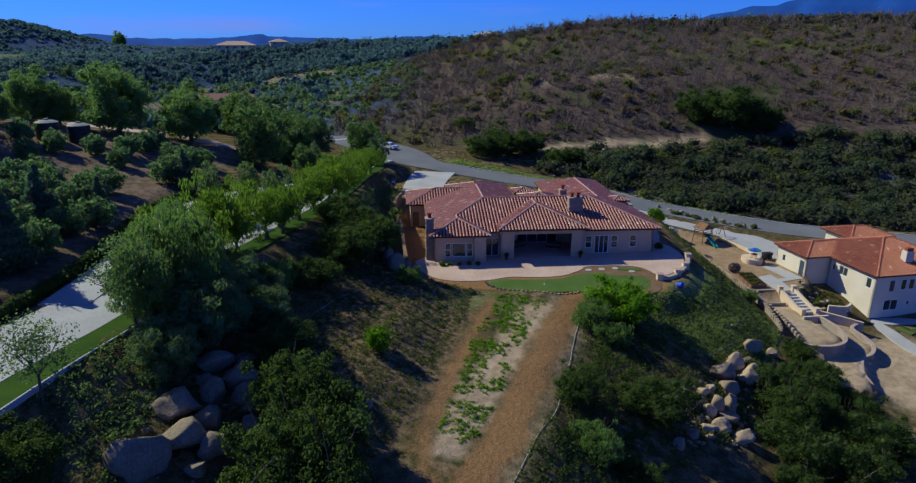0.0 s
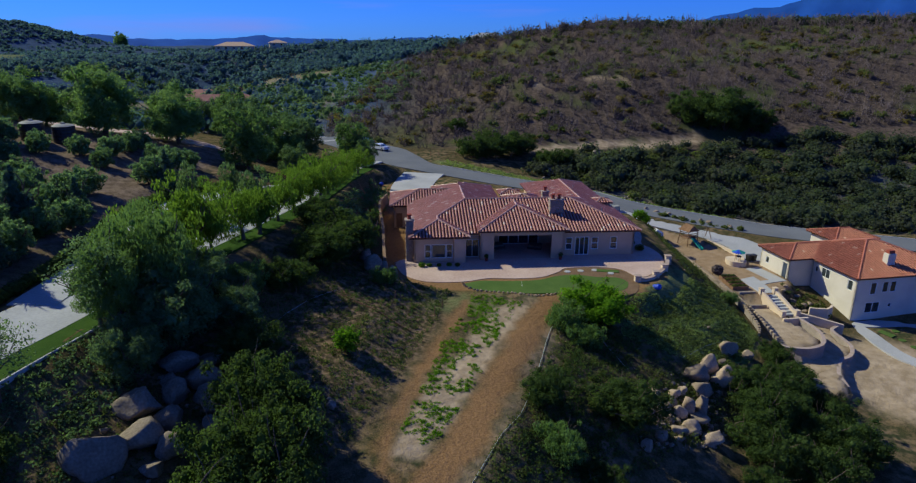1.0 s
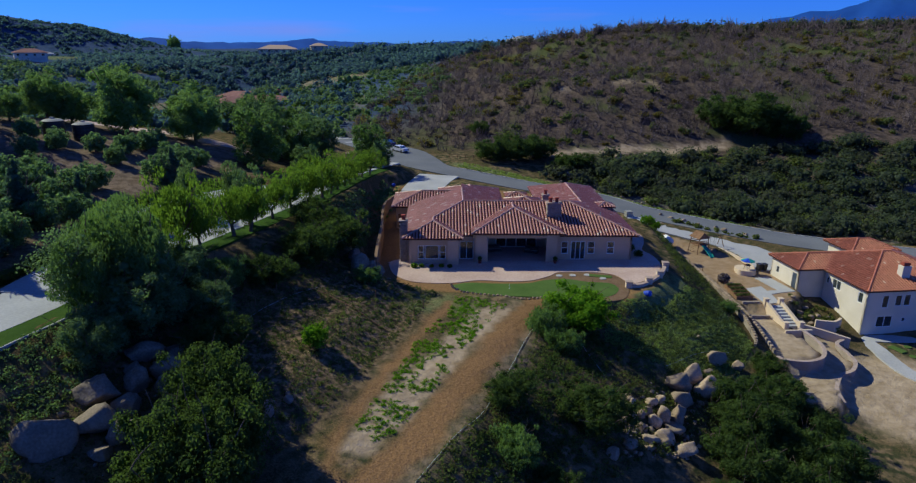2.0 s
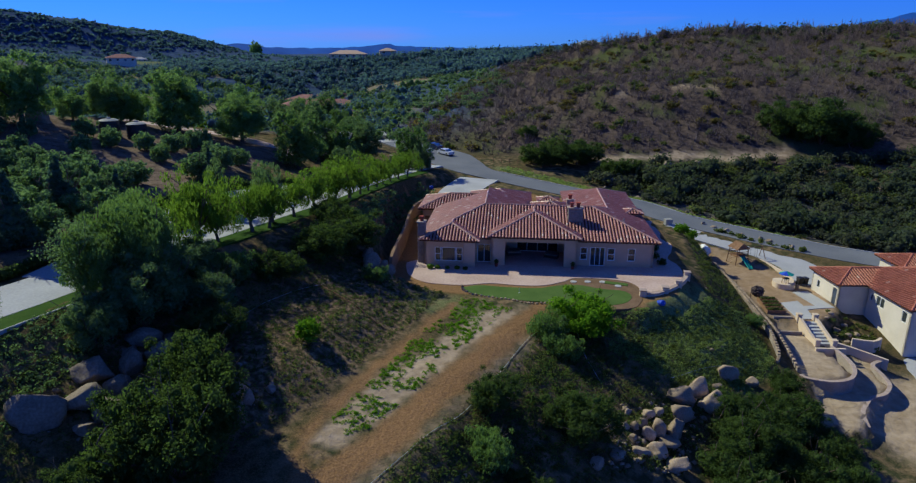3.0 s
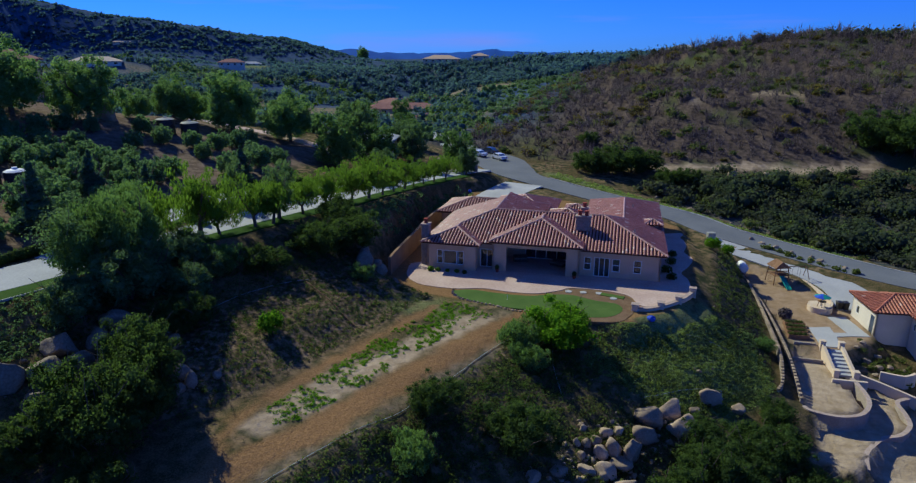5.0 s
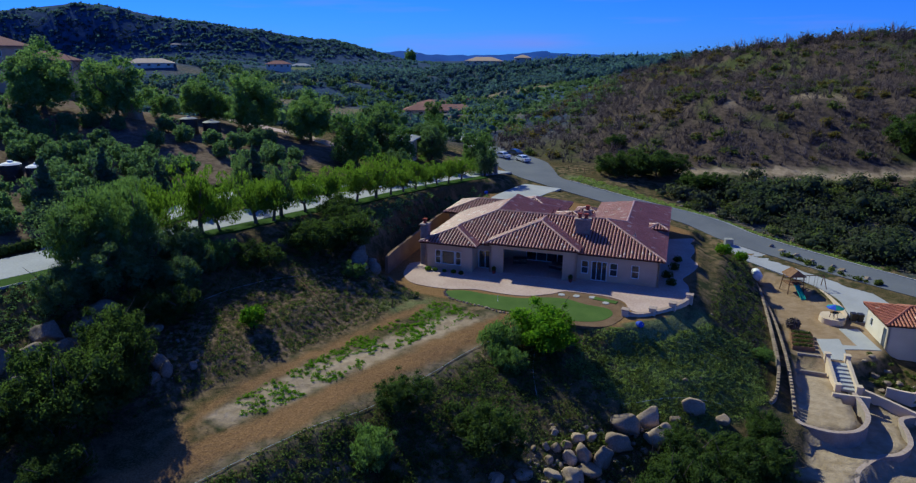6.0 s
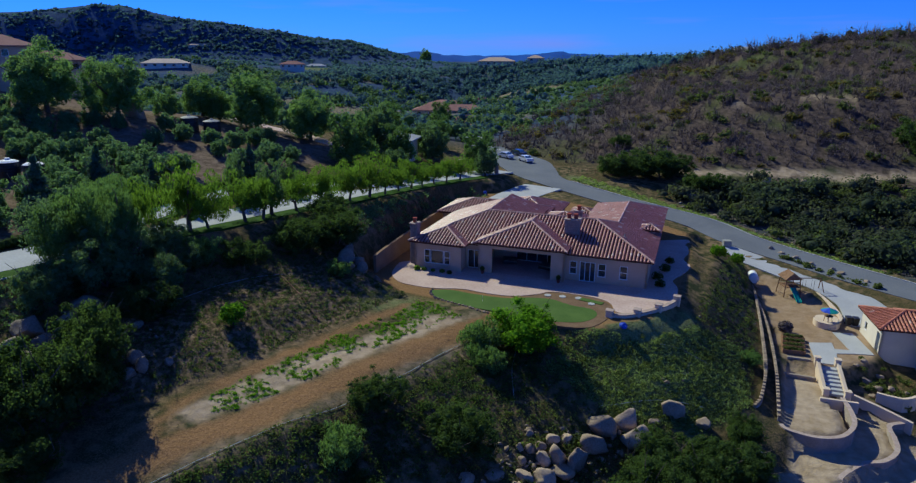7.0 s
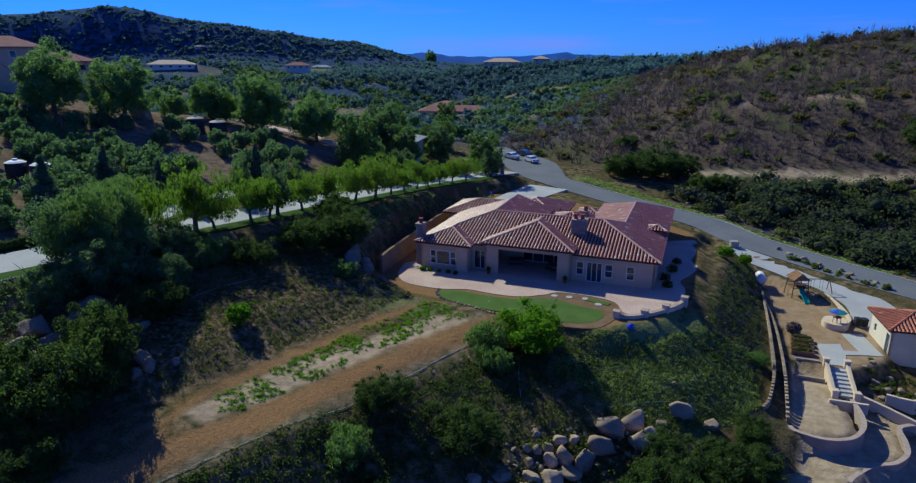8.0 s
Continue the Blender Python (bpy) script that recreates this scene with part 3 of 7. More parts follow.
def ground_material():
    m = bpy.data.materials.new("hillside_ground")
    m.use_nodes = True
    n, l = m.node_tree.nodes, m.node_tree.links
    p = n["Principled BSDF"]
    p.inputs["Roughness"].default_value = 0.95
    p.inputs["Specular IOR Level"].default_value = 0.0
    tc = n.new("ShaderNodeTexCoord")

    def tex(scale, detail=4):
        t = n.new("ShaderNodeTexNoise")
        t.inputs["Scale"].default_value, t.inputs["Detail"].default_value = scale, detail
        l.new(tc.outputs["Object"], t.inputs["Vector"])
        return t.outputs[0]

    coarse, mid, fine = tex(0.12), tex(0.9), tex(8, 6)

    def blend(fac, a, b):
        x = n.new("ShaderNodeMix")
        x.data_type = "RGBA"
        for s, q in ((0, fac), (6, a), (7, b)):
            if isinstance(q, tuple):
                x.inputs[s].default_value = (*q, 1)
            else:
                l.new(q, x.inputs[s])
        return x.outputs[2]

    def ramp(src, lo, hi):
        r = n.new("ShaderNodeMapRange")
        r.inputs[1].default_value, r.inputs[2].default_value = lo, hi
        l.new(src, r.inputs[0])
        return r.outputs[0]

    def attr(name):
        a = n.new("ShaderNodeAttribute")
        a.attribute_name = name
        return a.outputs["Fac"]

    scrub = blend(ramp(mid, 0.42, 0.6), (0.045, 0.055, 0.026), (0.225, 0.16, 0.09))
    scrub = blend(ramp(coarse, 0.4, 0.65), scrub, blend(ramp(fine, 0.4, 0.6), (0.038, 0.048, 0.018), (0.16, 0.11, 0.055)))
    # far ground: the blue of distance haze is mixed into its colour
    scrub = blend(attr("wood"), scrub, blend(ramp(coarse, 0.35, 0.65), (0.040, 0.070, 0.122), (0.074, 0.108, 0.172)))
    scrub = blend(attr("field"), scrub, blend(ramp(mid, 0.4, 0.6), (0.115, 0.125, 0.075), (0.27, 0.215, 0.155)))
    scrub = blend(attr("plough"), scrub, blend(ramp(mid, 0.4, 0.6), (0.10, 0.055, 0.06), (0.17, 0.095, 0.085)))
    scrub = blend(attr("sandy"), scrub, blend(ramp(tex(1.9, 6), 0.40, 0.58), (0.240, 0.168, 0.100), (0.072, 0.060, 0.032)))
    col = blend(attr("orchard"), scrub, blend(ramp(mid, 0.35, 0.65), (0.13, 0.098, 0.072), (0.225, 0.172, 0.130)))
    col = blend(attr("hill"), col, blend(ramp(mid, 0.35, 0.65), (0.060, 0.048, 0.040), (0.150, 0.112, 0.088)))
    col = blend(attr("grassy"), col, blend(ramp(fine, 0.4, 0.6), (0.055, 0.075, 0.025), (0.12, 0.125, 0.055)))
    col = blend(attr("green"), col, blend(ramp(fine, 0.4, 0.6), (0.11, 0.14, 0.05), (0.215, 0.235, 0.105)))
    col = blend(attr("pale"), col, blend(ramp(mid, 0.35, 0.65), (0.31, 0.235, 0.15), (0.44, 0.345, 0.24)))
    col = blend(attr("dirt"), col, blend(ramp(fine, 0.35, 0.65), (0.188, 0.107, 0.050), (0.300, 0.180, 0.087)))
    litter = n.new("ShaderNodeMath")
    litter.operation = "MULTIPLY"
    l.new(ramp(tex(3.2, 5), 0.56, 0.66), litter.inputs[0])
    keep = n.new("ShaderNodeMath")
    keep.operation = "MULTIPLY_ADD"
    l.new(attr("dirt"), keep.inputs[0])
    keep.inputs[1].default_value, keep.inputs[2].default_value = -0.45, 0.6
    bare = n.new("ShaderNodeMath")
    bare.operation = "MULTIPLY_ADD"
    bare.use_clamp = True
    l.new(attr("pale"), bare.inputs[0])
    bare.inputs[1].default_value = -0.5
    l.new(keep.outputs[0], bare.inputs[2])
    l.new(bare.outputs[0], litter.inputs[1])
    col = blend(litter.outputs[0], col, (0.06, 0.05, 0.028))
    l.new(col, p.inputs["Base Color"])
    rough_h = n.new("ShaderNodeMath")
    rough_h.operation = "MULTIPLY_ADD"
    l.new(tex(2.2, 6), rough_h.inputs[0])
    rough_h.inputs[1].default_value = 2.0
    l.new(fine, rough_h.inputs[2])
    b = n.new("ShaderNodeBump")
    b.inputs["Strength"].default_value, b.inputs["Distance"].default_value = 0.6, 0.09
    l.new(rough_h.outputs[0], b.inputs["Height"])
    l.new(b.outputs[0], p.inputs["Normal"])
    return m


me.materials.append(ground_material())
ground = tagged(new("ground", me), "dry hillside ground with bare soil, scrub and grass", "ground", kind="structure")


# ---- paved surfaces ----
def curve_pts(pts, n=6):
    """A smooth line through the points (Catmull-Rom)."""
    p = [Vector(q) for q in pts]
    p = [p[0] * 2 - p[1]] + p + [p[-1] * 2 - p[-2]]
    out = []
    for a, b, c, d in zip(p, p[1:], p[2:], p[3:]):
        for k in range(n):
            t = k / n
            out.append(0.5 * (2 * b + (c - a) * t + (2 * a - 5 * b + 4 * c - d) * t * t + (3 * b - 3 * c + d - a) * t ** 3))
    return out + [p[-2]]


def ribbon(line, left, right, top, thick, n=6):
    """A slab along a line of (x, y, z), from left to right of it in metres; both may be functions of the share of the way."""
    pts = curve_pts(line, n)
    mb = MB()
    rows = []
    for i, p in enumerate(pts):
        d = (pts[min(i + 1, len(pts) - 1)] - pts[max(i - 1, 0)]).normalized()
        s = Vector((d.y, -d.x, 0)).normalized()
        k = i / (len(pts) - 1)
        lo, hi = (left(k) if callable(left) else left), (right(k) if callable(right) else right)
        a, b = p + s * lo, p + s * hi
        rows.append([(a.x, a.y, p.z + top), (b.x, b.y, p.z + top), (b.x, b.y, p.z + top - thick), (a.x, a.y, p.z + top - thick)])
    for r in rows:
        mb.v += r
    for i in range(len(rows) - 1):
        for k in range(4):
            mb.f.append((4 * i + k, 4 * i + (k + 1) % 4, 4 * i + 4 + (k + 1) % 4, 4 * i + 4 + k))
    mb.f += [(0, 1, 2, 3), tuple(4 * len(rows) - 1 - k for k in range(4))]
    return mb


def setting(name, mb, material, label, category):
    return tagged(part(name, mb, material), label, category, kind="structure")


setting("driveway", ribbon(DRIVE, -3.1, lambda k: 3.6 - 0.85 * smooth01((k - 0.15) / 0.2), 0.04, 0.3), M["drive"], "pale concrete driveway climbing beside a lawn strip", "driveway")
setting("lawn", ribbon(DRIVE[:-1], lambda k: 3.65 - 0.85 * smooth01((k - 0.15) / 0.2), lambda k: 6.2 - 1.0 * min(k / 0.3, 1), 0.02, 0.35), M["lawn"], "mown green lawn strip beside the driveway", "lawn")
setting("lawn_curb", ribbon(DRIVE[:4], lambda k: 6.22 - 0.9 * min(k, 1), lambda k: 6.34 - 0.9 * min(k, 1), 0.05, 0.4), M["concrete"], "pale concrete curb along the lawn", "curb")
setting("upper_drive", ribbon(BRANCH, -1.9, 1.9, 0.05, 0.3), M["drive"], "pale concrete drive looping behind the planted island", "driveway")
setting("lawn_far", ribbon(BRANCH[1:-1], 1.95, lambda k: 2.6 + 1.2 * math.sin(math.pi * k), 0.03, 0.35), M["lawn"], "narrow grass strip along the driveway", "lawn")
setting("road", ribbon(ROAD, lambda k: -3.9 - 5.5 * max(0, 1 - abs(k - 0.12) / 0.12), lambda k: 3.6, 0.04, 0.3), M["asphalt"], "grey asphalt road curving past the houses", "road")
setting("road_curb", ribbon(ROAD[3:], -4.15, -3.92, 0.12, 0.4), M["concrete"], "low concrete curb along the road", "curb")
setting("garage_driveway", ribbon(GARAGE_DRIVE, -3.4, lambda k: 3.2 + 1.8 * (1 - k), 0.05, 0.3), M["concrete"], "grey concrete drive leading down to the house", "driveway")
setting("neighbour_driveway", ribbon(NB_DRIVE, lambda k: -2.6 - 1.2 * k, lambda k: 2.4, 0.07, 0.4), M["concrete"], "wide grey concrete drive beside the neighbouring house", "driveway")


def slab(poly, z0, z1, n=5):
    pts = [(p.x, p.y) for p in curve_pts([(*q, 0) for q in poly + poly[:1]], n)[:-1]] if n > 1 else poly
    return MB().prism(pts, z0, z1)


setting("patio", slab(PATIO, -0.3, 0.0, 4), M["patio"], "pinkish stamped concrete patio along the house", "patio")
GREEN = [(3.2, 67.0), (5.0, 68.0), (8, 68.0), (11.5, 68.4), (13.6, 69.6), (16, 70.3), (18.5, 69.6), (20.9, 69.4), (21.7, 67.8), (20.6, 65.6), (17.5, 64.5), (14, 64.6), (10.5, 64.4), (7, 64.7), (4.2, 65.6)]
setting("putting_green", slab(GREEN, -0.3, 0.015, 5), M["turf"], "kidney-shaped artificial putting green", "putting green")
BED = [(13.4, 70.0), (14.6, 71.3), (15.8, 72.4), (19.4, 72.8), (21.8, 72.0), (22.9, 69.8), (22.6, 66.6), (21.2, 64.4), (17, 63.6), (13.5, 63.9), (14, 66)]
setting("planting_bed", slab(BED, -0.3, -0.005, 5), M["soil"], "bare brown soil bed round the putting green", "planting bed")


# ---- tiled roofs ----
PITCH = 0.33


def plane_z(base, down, z_eave):
    """Height over a slope whose eave runs through base, falling towards down."""
    return lambda u, v: z_eave - ((u - base[0]) * down[0] + (v - base[1]) * down[1]) * PITCH


def tile_slope(poly, down, z_eave, space=0.40, course=0.46):
    """Barrel tiles in rows over one slope, and the pan under them. poly: plan; its first corner lies on the eave."""
    zf = plane_z(poly[0], down, z_eave)
    across = (-down[1], down[0])
    A = [(p[0] - poly[0][0]) * across[0] + (p[1] - poly[0][1]) * across[1] for p in poly]
    S = [-((p[0] - poly[0][0]) * down[0] + (p[1] - poly[0][1]) * down[1]) for p in poly]
    tiles, pan = MB(), MB()
    pan.prism([tuple(p) for p in poly], lambda u, v: zf(u, v) - 0.16, lambda u, v: zf(u, v))
    a = min(A) + space / 2
    while a < max(A):
        cuts = []
        for i in range(len(poly)):
            a0, a1 = A[i - 1], A[i]
            if (a0 > a) != (a1 > a):
                k = (a - a0) / (a1 - a0)
                cuts.append(S[i - 1] + (S[i] - S[i - 1]) * k)
        cuts.sort()
        for s0, s1 in zip(cuts[::2], cuts[1::2]):
            s = s0 - 0.05
            while s < s1 - 0.05:
                e = min(s + course + 0.05, s1)
                rows = []
                for q, lift, w in ((s, 0.03, 0.14), (e, 0.0, 0.125), (s, 0.03, 0.14)):
                    jit = random.uniform(-0.006, 0.006)
                    for o, h in ((-w, 0.0), (-w * 0.82, 0.065), (-w * 0.34, 0.11), (w * 0.34, 0.11), (w * 0.82, 0.065), (w, 0.0)):
                        u = poly[0][0] + across[0] * (a + o + jit) - down[0] * q
                        v = poly[0][1] + across[1] * (a + o + jit) - down[1] * q
                        rows.append((u, v, zf(u, v) + h + lift))
                tiles.add(rows, [(i, i + 6, i + 7, i + 1) for i in range(5)] + [(12, 13, 14, 15, 16, 17)])
                s += course
        a += space
    return tiles, pan


def ridge_caps(p0, p1, r=0.14, step=0.42):
    p0, p1 = Vector(p0), Vector(p1)
    n = max(1, round((p1 - p0).length / step))
    mb = MB()
    for k in range(n):
        a, b = p0.lerp(p1, k / n), p0.lerp(p1, (k + 1.12) / n)
        mb.tube(a + Vector((0, 0, 0.03)), b + Vector((0, 0, 0.05)), r * 1.08, r * 0.92, 7)
    return mb


def hip_roof(rect, z):
    """The slopes of a hipped roof over a rectangle (u0, u1, v0, v1): plan, way down and eave height; and its ridge and hip lines."""
    u0, u1, v0, v1 = rect
    r = min(u1 - u0, v1 - v0) / 2
    zr = z + r * PITCH
    if u1 - u0 >= v1 - v0:
        a, b = (u0 + r, (v0 + v1) / 2), (u1 - r, (v0 + v1) / 2)
        s = [([(u0, v0), (u1, v0), b, a], (0, -1), z), ([(u1, v0), (u1, v1), b], (1, 0), z), ([(u1, v1), (u0, v1), a, b], (0, 1), z), ([(u0, v1), (u0, v0), a], (-1, 0), z)]
        hips = [((u0, v0), a), ((u0, v1), a), ((u1, v0), b), ((u1, v1), b)]
    else:
        a, b = ((u0 + u1) / 2, v0 + r), ((u0 + u1) / 2, v1 - r)
        s = [([(u0, v0), (u1, v0), a], (0, -1), z), ([(u1, v0), (u1, v1), b, a], (1, 0), z), ([(u1, v1), (u0, v1), b], (0, 1), z), ([(u0, v1), (u0, v0), a, b], (-1, 0), z)]
        hips = [((u0, v0), a), ((u1, v0), a), ((u0, v1), b), ((u1, v1), b)]
    lines = [((*a, zr), (*b, zr))] + [((*p, z), (*q, zr)) for p, q in hips]
    return s, lines


def add_roof(parent, slopes, lines, tile_mat, cap_mat):
    for poly, down, z in slopes:
        t, pan = tile_slope(poly, down, z)
        sl = part("roof_slope", pan, M["shaded_tile_pan"], parent)
        rows = part("roof_tiles", t, tile_mat, sl, smooth=True)
        rows["kind"] = "stuff"
    for a, b in lines:
        if math.dist(a, b) > 0.3:
            part("ridge", ridge_caps(a, b), cap_mat, parent, "mortared ridge tiles")["kind"] = "stuff"


def wall_along(p, q, z0, z1, thick, openings=()):
    """A wall from p to q (outer face on its right), with openings (from, to, low, high) along it."""
    p, q = Vector((*p, 0)), Vector((*q, 0))
    d = (q - p).normalized()
    inw = Vector((-d.y, d.x, 0))
    L = (q - p).length
    xs = sorted({0.0, L, *[o[0] for o in openings], *[o[1] for o in openings]})
    zs = sorted({z0, z1, *[o[2] for o in openings], *[o[3] for o in openings]})
    mb, seen = MB(), {}

    def solid(i, k):
        if not (0 <= i < len(xs) - 1 and 0 <= k < len(zs) - 1):
            return False
        x, z = (xs[i] + xs[i + 1]) / 2, (zs[k] + zs[k + 1]) / 2
        return not any(o[0] < x < o[1] and o[2] < z < o[3] for o in openings)

    def corner(i, k, side):
        if (i, k, side) not in seen:
            seen[i, k, side] = len(mb.v)
            c = p + d * xs[i] + inw * (thick * side)
            mb.v.append((c.x, c.y, zs[k]))
        return seen[i, k, side]

    for i in range(len(xs) - 1):
        for k in range(len(zs) - 1):
            if not solid(i, k):
                continue
            a, b = i + 1, k + 1
            mb.f.append((corner(i, k, 0), corner(a, k, 0), corner(a, b, 0), corner(i, b, 0)))
            mb.f.append((corner(a, k, 1), corner(i, k, 1), corner(i, b, 1), corner(a, b, 1)))
            for other, e0, e1 in (((i - 1, k), (i, b), (i, k)), ((i + 1, k), (a, k), (a, b)), ((i, k - 1), (i, k), (a, k)), ((i, k + 1), (a, b), (i, b))):
                if not solid(*other):
                    mb.f.append((corner(*e0, 0), corner(*e0, 1), corner(*e1, 1), corner(*e1, 0)))
    return mb


def window(parent, p, q, s0, s1, z0, z1, cols=1, rows=1, name="window"):
    """A framed window in the wall from p to q."""
    p, q = Vector((*p, 0)), Vector((*q, 0))
    d = (q - p).normalized()
    inw = Vector((-d.y, d.x, 0))
    w, t = s1 - s0, 0.07
    mb = MB()

    def bar(a0, a1, b0, b1, t0=0.02, t1=0.13):
        c = [p + d * (s0 + a0) + inw * t0, p + d * (s0 + a1) + inw * t0, p + d * (s0 + a1) + inw * t1, p + d * (s0 + a0) + inw * t1]
        mb.prism([(k.x, k.y) for k in c], b0, b1)

    ring = [(0, z0), (w, z0), (w, z1), (0, z1), (t, z0 + t), (w - t, z0 + t), (w - t, z1 - t), (t, z1 - t)]
    pts = [p + d * (s0 + a) + inw * e + Vector((0, 0, b)) for e in (0.02, 0.13) for a, b in ring]
    faces = []
    for k in range(4):
        a, b = k, (k + 1) % 4
        faces += [(a, b, 4 + b, 4 + a), (8 + b, 8 + a, 12 + a, 12 + b), (a, 8 + a, 8 + b, b), (4 + b, 12 + b, 12 + a, 4 + a)]
    fr = part(name, MB().add(pts, faces), M["white"], parent, "white framed window")
    for k in range(1, cols):
        mb = MB()
        bar(w * k / cols - t / 2, w * k / cols + t / 2, z0 + t, z1 - t)
        part("mullion", mb, M["white"], fr)
    for c in range(cols):
        for r in range(rows):
            g = MB()
            a0, a1 = w * c / cols + t * 0.4, w * (c + 1) / cols - t * 0.4
            b0, b1 = z0 + (z1 - z0) * r / rows + t * 0.5, z0 + (z1 - z0) * (r + 1) / rows - t * 0.4
            k = [p + d * (s0 + a0) + inw * 0.07, p + d * (s0 + a1) + inw * 0.07, p + d * (s0 + a1) + inw * 0.085, p + d * (s0 + a0) + inw * 0.085]
            g.prism([(x.x, x.y) for x in k], b0, b1)
            part("pane", g, M["glass"], fr)
            if r:
                rail = MB()
                k = [p + d * (s0 + a0) + inw * 0.03, p + d * (s0 + a1) + inw * 0.03, p + d * (s0 + a1) + inw * 0.12, p + d * (s0 + a0) + inw * 0.12]
                rail.prism([(x.x, x.y) for x in k], b0 - 0.06, b0 - 0.005)
                part("glazing_bar", rail, M["white"], fr)
    return fr


def stone_chimney(parent, u0, u1, v0, v1, z0, z1, pots):
    mb = MB()
    stones = []
    rng = random.Random(5)
    z = z0
    while z < z1 - 0.01:
        h = rng.uniform(0.18, 0.3)
        e = min(z + h, z1)
        j = lambda: rng.uniform(-0.035, 0.035)
        cut = [u0, u0 + (u1 - u0) * rng.uniform(0.3, 0.7), u1]
        for a, b in zip(cut, cut[1:]):
            stones.append((a + 0.01 + (j() if a == u0 else 0), b - 0.01 + (j() if b == u1 else 0), v0 + j(), v1 + j(), z + 0.012, e, 0.02))
        z = e
    mb.box(u0 + 0.06, u1 - 0.06, v0 + 0.06, v1 - 0.06, z0, z1)
    ch = part("chimney", mb, M["mortar"], parent, "stacked stone chimney")
    for s in stones:
        part("stone", MB().box(*s), M["stone_stack"], ch)
    part("chimney_cap", MB().box(u0 - 0.1, u1 + 0.1, v0 - 0.1, v1 + 0.1, z1, z1 + 0.14, 0.03), M["mortar"], ch)
    for pu in pots:
        pm = MB().tube((pu, (v0 + v1) / 2, z1 + 0.14), (pu, (v0 + v1) / 2, z1 + 0.6), 0.24, 0.2, 10)
        pm.tube((pu, (v0 + v1) / 2, z1 + 0.6), (pu, (v0 + v1) / 2, z1 + 0.75), 0.3, 0.3, 10)
        part("chimney_pot", pm, M["brick_red"], ch, "red clay chimney pot")
    return ch


def main_house():
    h = thing("house", pose(HX, HY, 0, 0, 0, HTURN), "single-storey beige stucco villa with red clay tile roof", "house")
    E, T = 3.3, 0.25
    walls = []

    def wall(p, q, openings=(), z1=E, z0=-0.3, mat="stucco"):
        w = part("wall", wall_along(p, q, z0, z1, T, openings), M[mat], h)
        walls.append(w)
        return w

    # front, from the wing past the porch to the bedrooms
    wf = wall((0, 0.5), (6.2, 0.5), [(1.3, 4.7, 0.55, 2.3)])
    window(wf, (0, 0.5), (6.2, 0.5), 1.3, 2.05, 0.55, 2.3, 1, 2)
    window(wf, (0, 0.5), (6.2, 0.5), 2.15, 3.85, 0.55, 2.3, 1, 1)
    window(wf, (0, 0.5), (6.2, 0.5), 3.95, 4.7, 0.55, 2.3, 1, 2)
    part("pier", MB().box(4.85, 6.28, 0.08, 0.496, -0.3, 3.05, 0.03), M["stucco"], h)
    wall((6.2, 0.5), (6.2, 2.4))
    wd = wall((6.2, 2.15), (8.4, 2.15), [(0.25, 1.95, 0.0, 2.35)])
    window(wd, (6.2, 2.15), (8.4, 2.15), 0.25, 1.95, 0.02, 2.35, 2, 1, "glass_door")
    wall((8.15, 2.4), (8.15, 1.1), z1=3.7)
    wall((8.15, 1.1), (18.7, 1.1), [(1.75, 8.95, -0.3, 3.05)], z1=3.7)
    wall((18.7, 1.1), (18.7, 2.35), z1=3.7)
    wr = wall((18.7, 2.1), (28, 2.1), [(0.45, 1.3, 0.75, 2.35), (1.65, 3.45, 0.0, 2.4), (3.75, 4.65, 0.75, 2.35), (6.2, 7.1, 0.75, 2.35)])
    window(wr, (18.7, 2.1), (28, 2.1), 0.45, 1.3, 0.75, 2.35, 1, 2)
    window(wr, (18.7, 2.1), (28, 2.1), 1.65, 3.45, 0.02, 2.4, 3, 1, "glass_door")
    window(wr, (18.7, 2.1), (28, 2.1), 3.75, 4.65, 0.75, 2.35, 1, 2)
    window(wr, (18.7, 2.1), (28, 2.1), 6.2, 7.1, 0.75, 2.35, 1, 2)
    wall((28, 2.1), (28, 29), [(4, 5.2, 0.8, 2.2), (9, 10.5, 0.8, 2.2)])
    wall((28, 29), (18.8, 29)), wall((18.8, 29), (18.8, 16)), wall((18.8, 16), (12, 16)), wall((12, 16), (12, 24))
    wall((13, 24), (13, 30.4), z1=2.6), wall((13, 30.4), (4.1, 30.4), z1=2.6), wall((4.1, 30.4), (4.1, 23.6), z1=2.6)
    wall((4.1, 23.6), (-2.5, 23.6)), wall((-2.5, 23.6), (-2.5, 16.2))
    wg = wall((-2.5, 16.2), (0, 16.2), [(0.3, 1.2, 0, 2.1)])
    dr = part("door", MB().box(-2.18, -1.32, 16.26, 16.34, 0.02, 2.08, 0.01), M["wood"], wg, "dark wooden side door")
    part("door_handle", MB().box(-1.48, -1.38, 16.22, 16.25, 1.0, 1.06), M["dark"], dr)
    wall((0, 16.2), (0, 0.5))
    # the porch room
    part("porch_floor", MB().box(8.4, 18.45, 1.15, 7.2, -0.2, 0.012), M["patio"], h)
    pb = part("porch_wall", wall_along((8.15, 7.2), (18.7, 7.2), -0.2, 3.3, 0.25, [(3.2, 8.6, 0.0, 2.6)]), M["stucco"], h)
    window(pb, (8.15, 7.2), (18.7, 7.2), 3.2, 8.6, 0.02, 2.6, 4, 1, "glass_door")
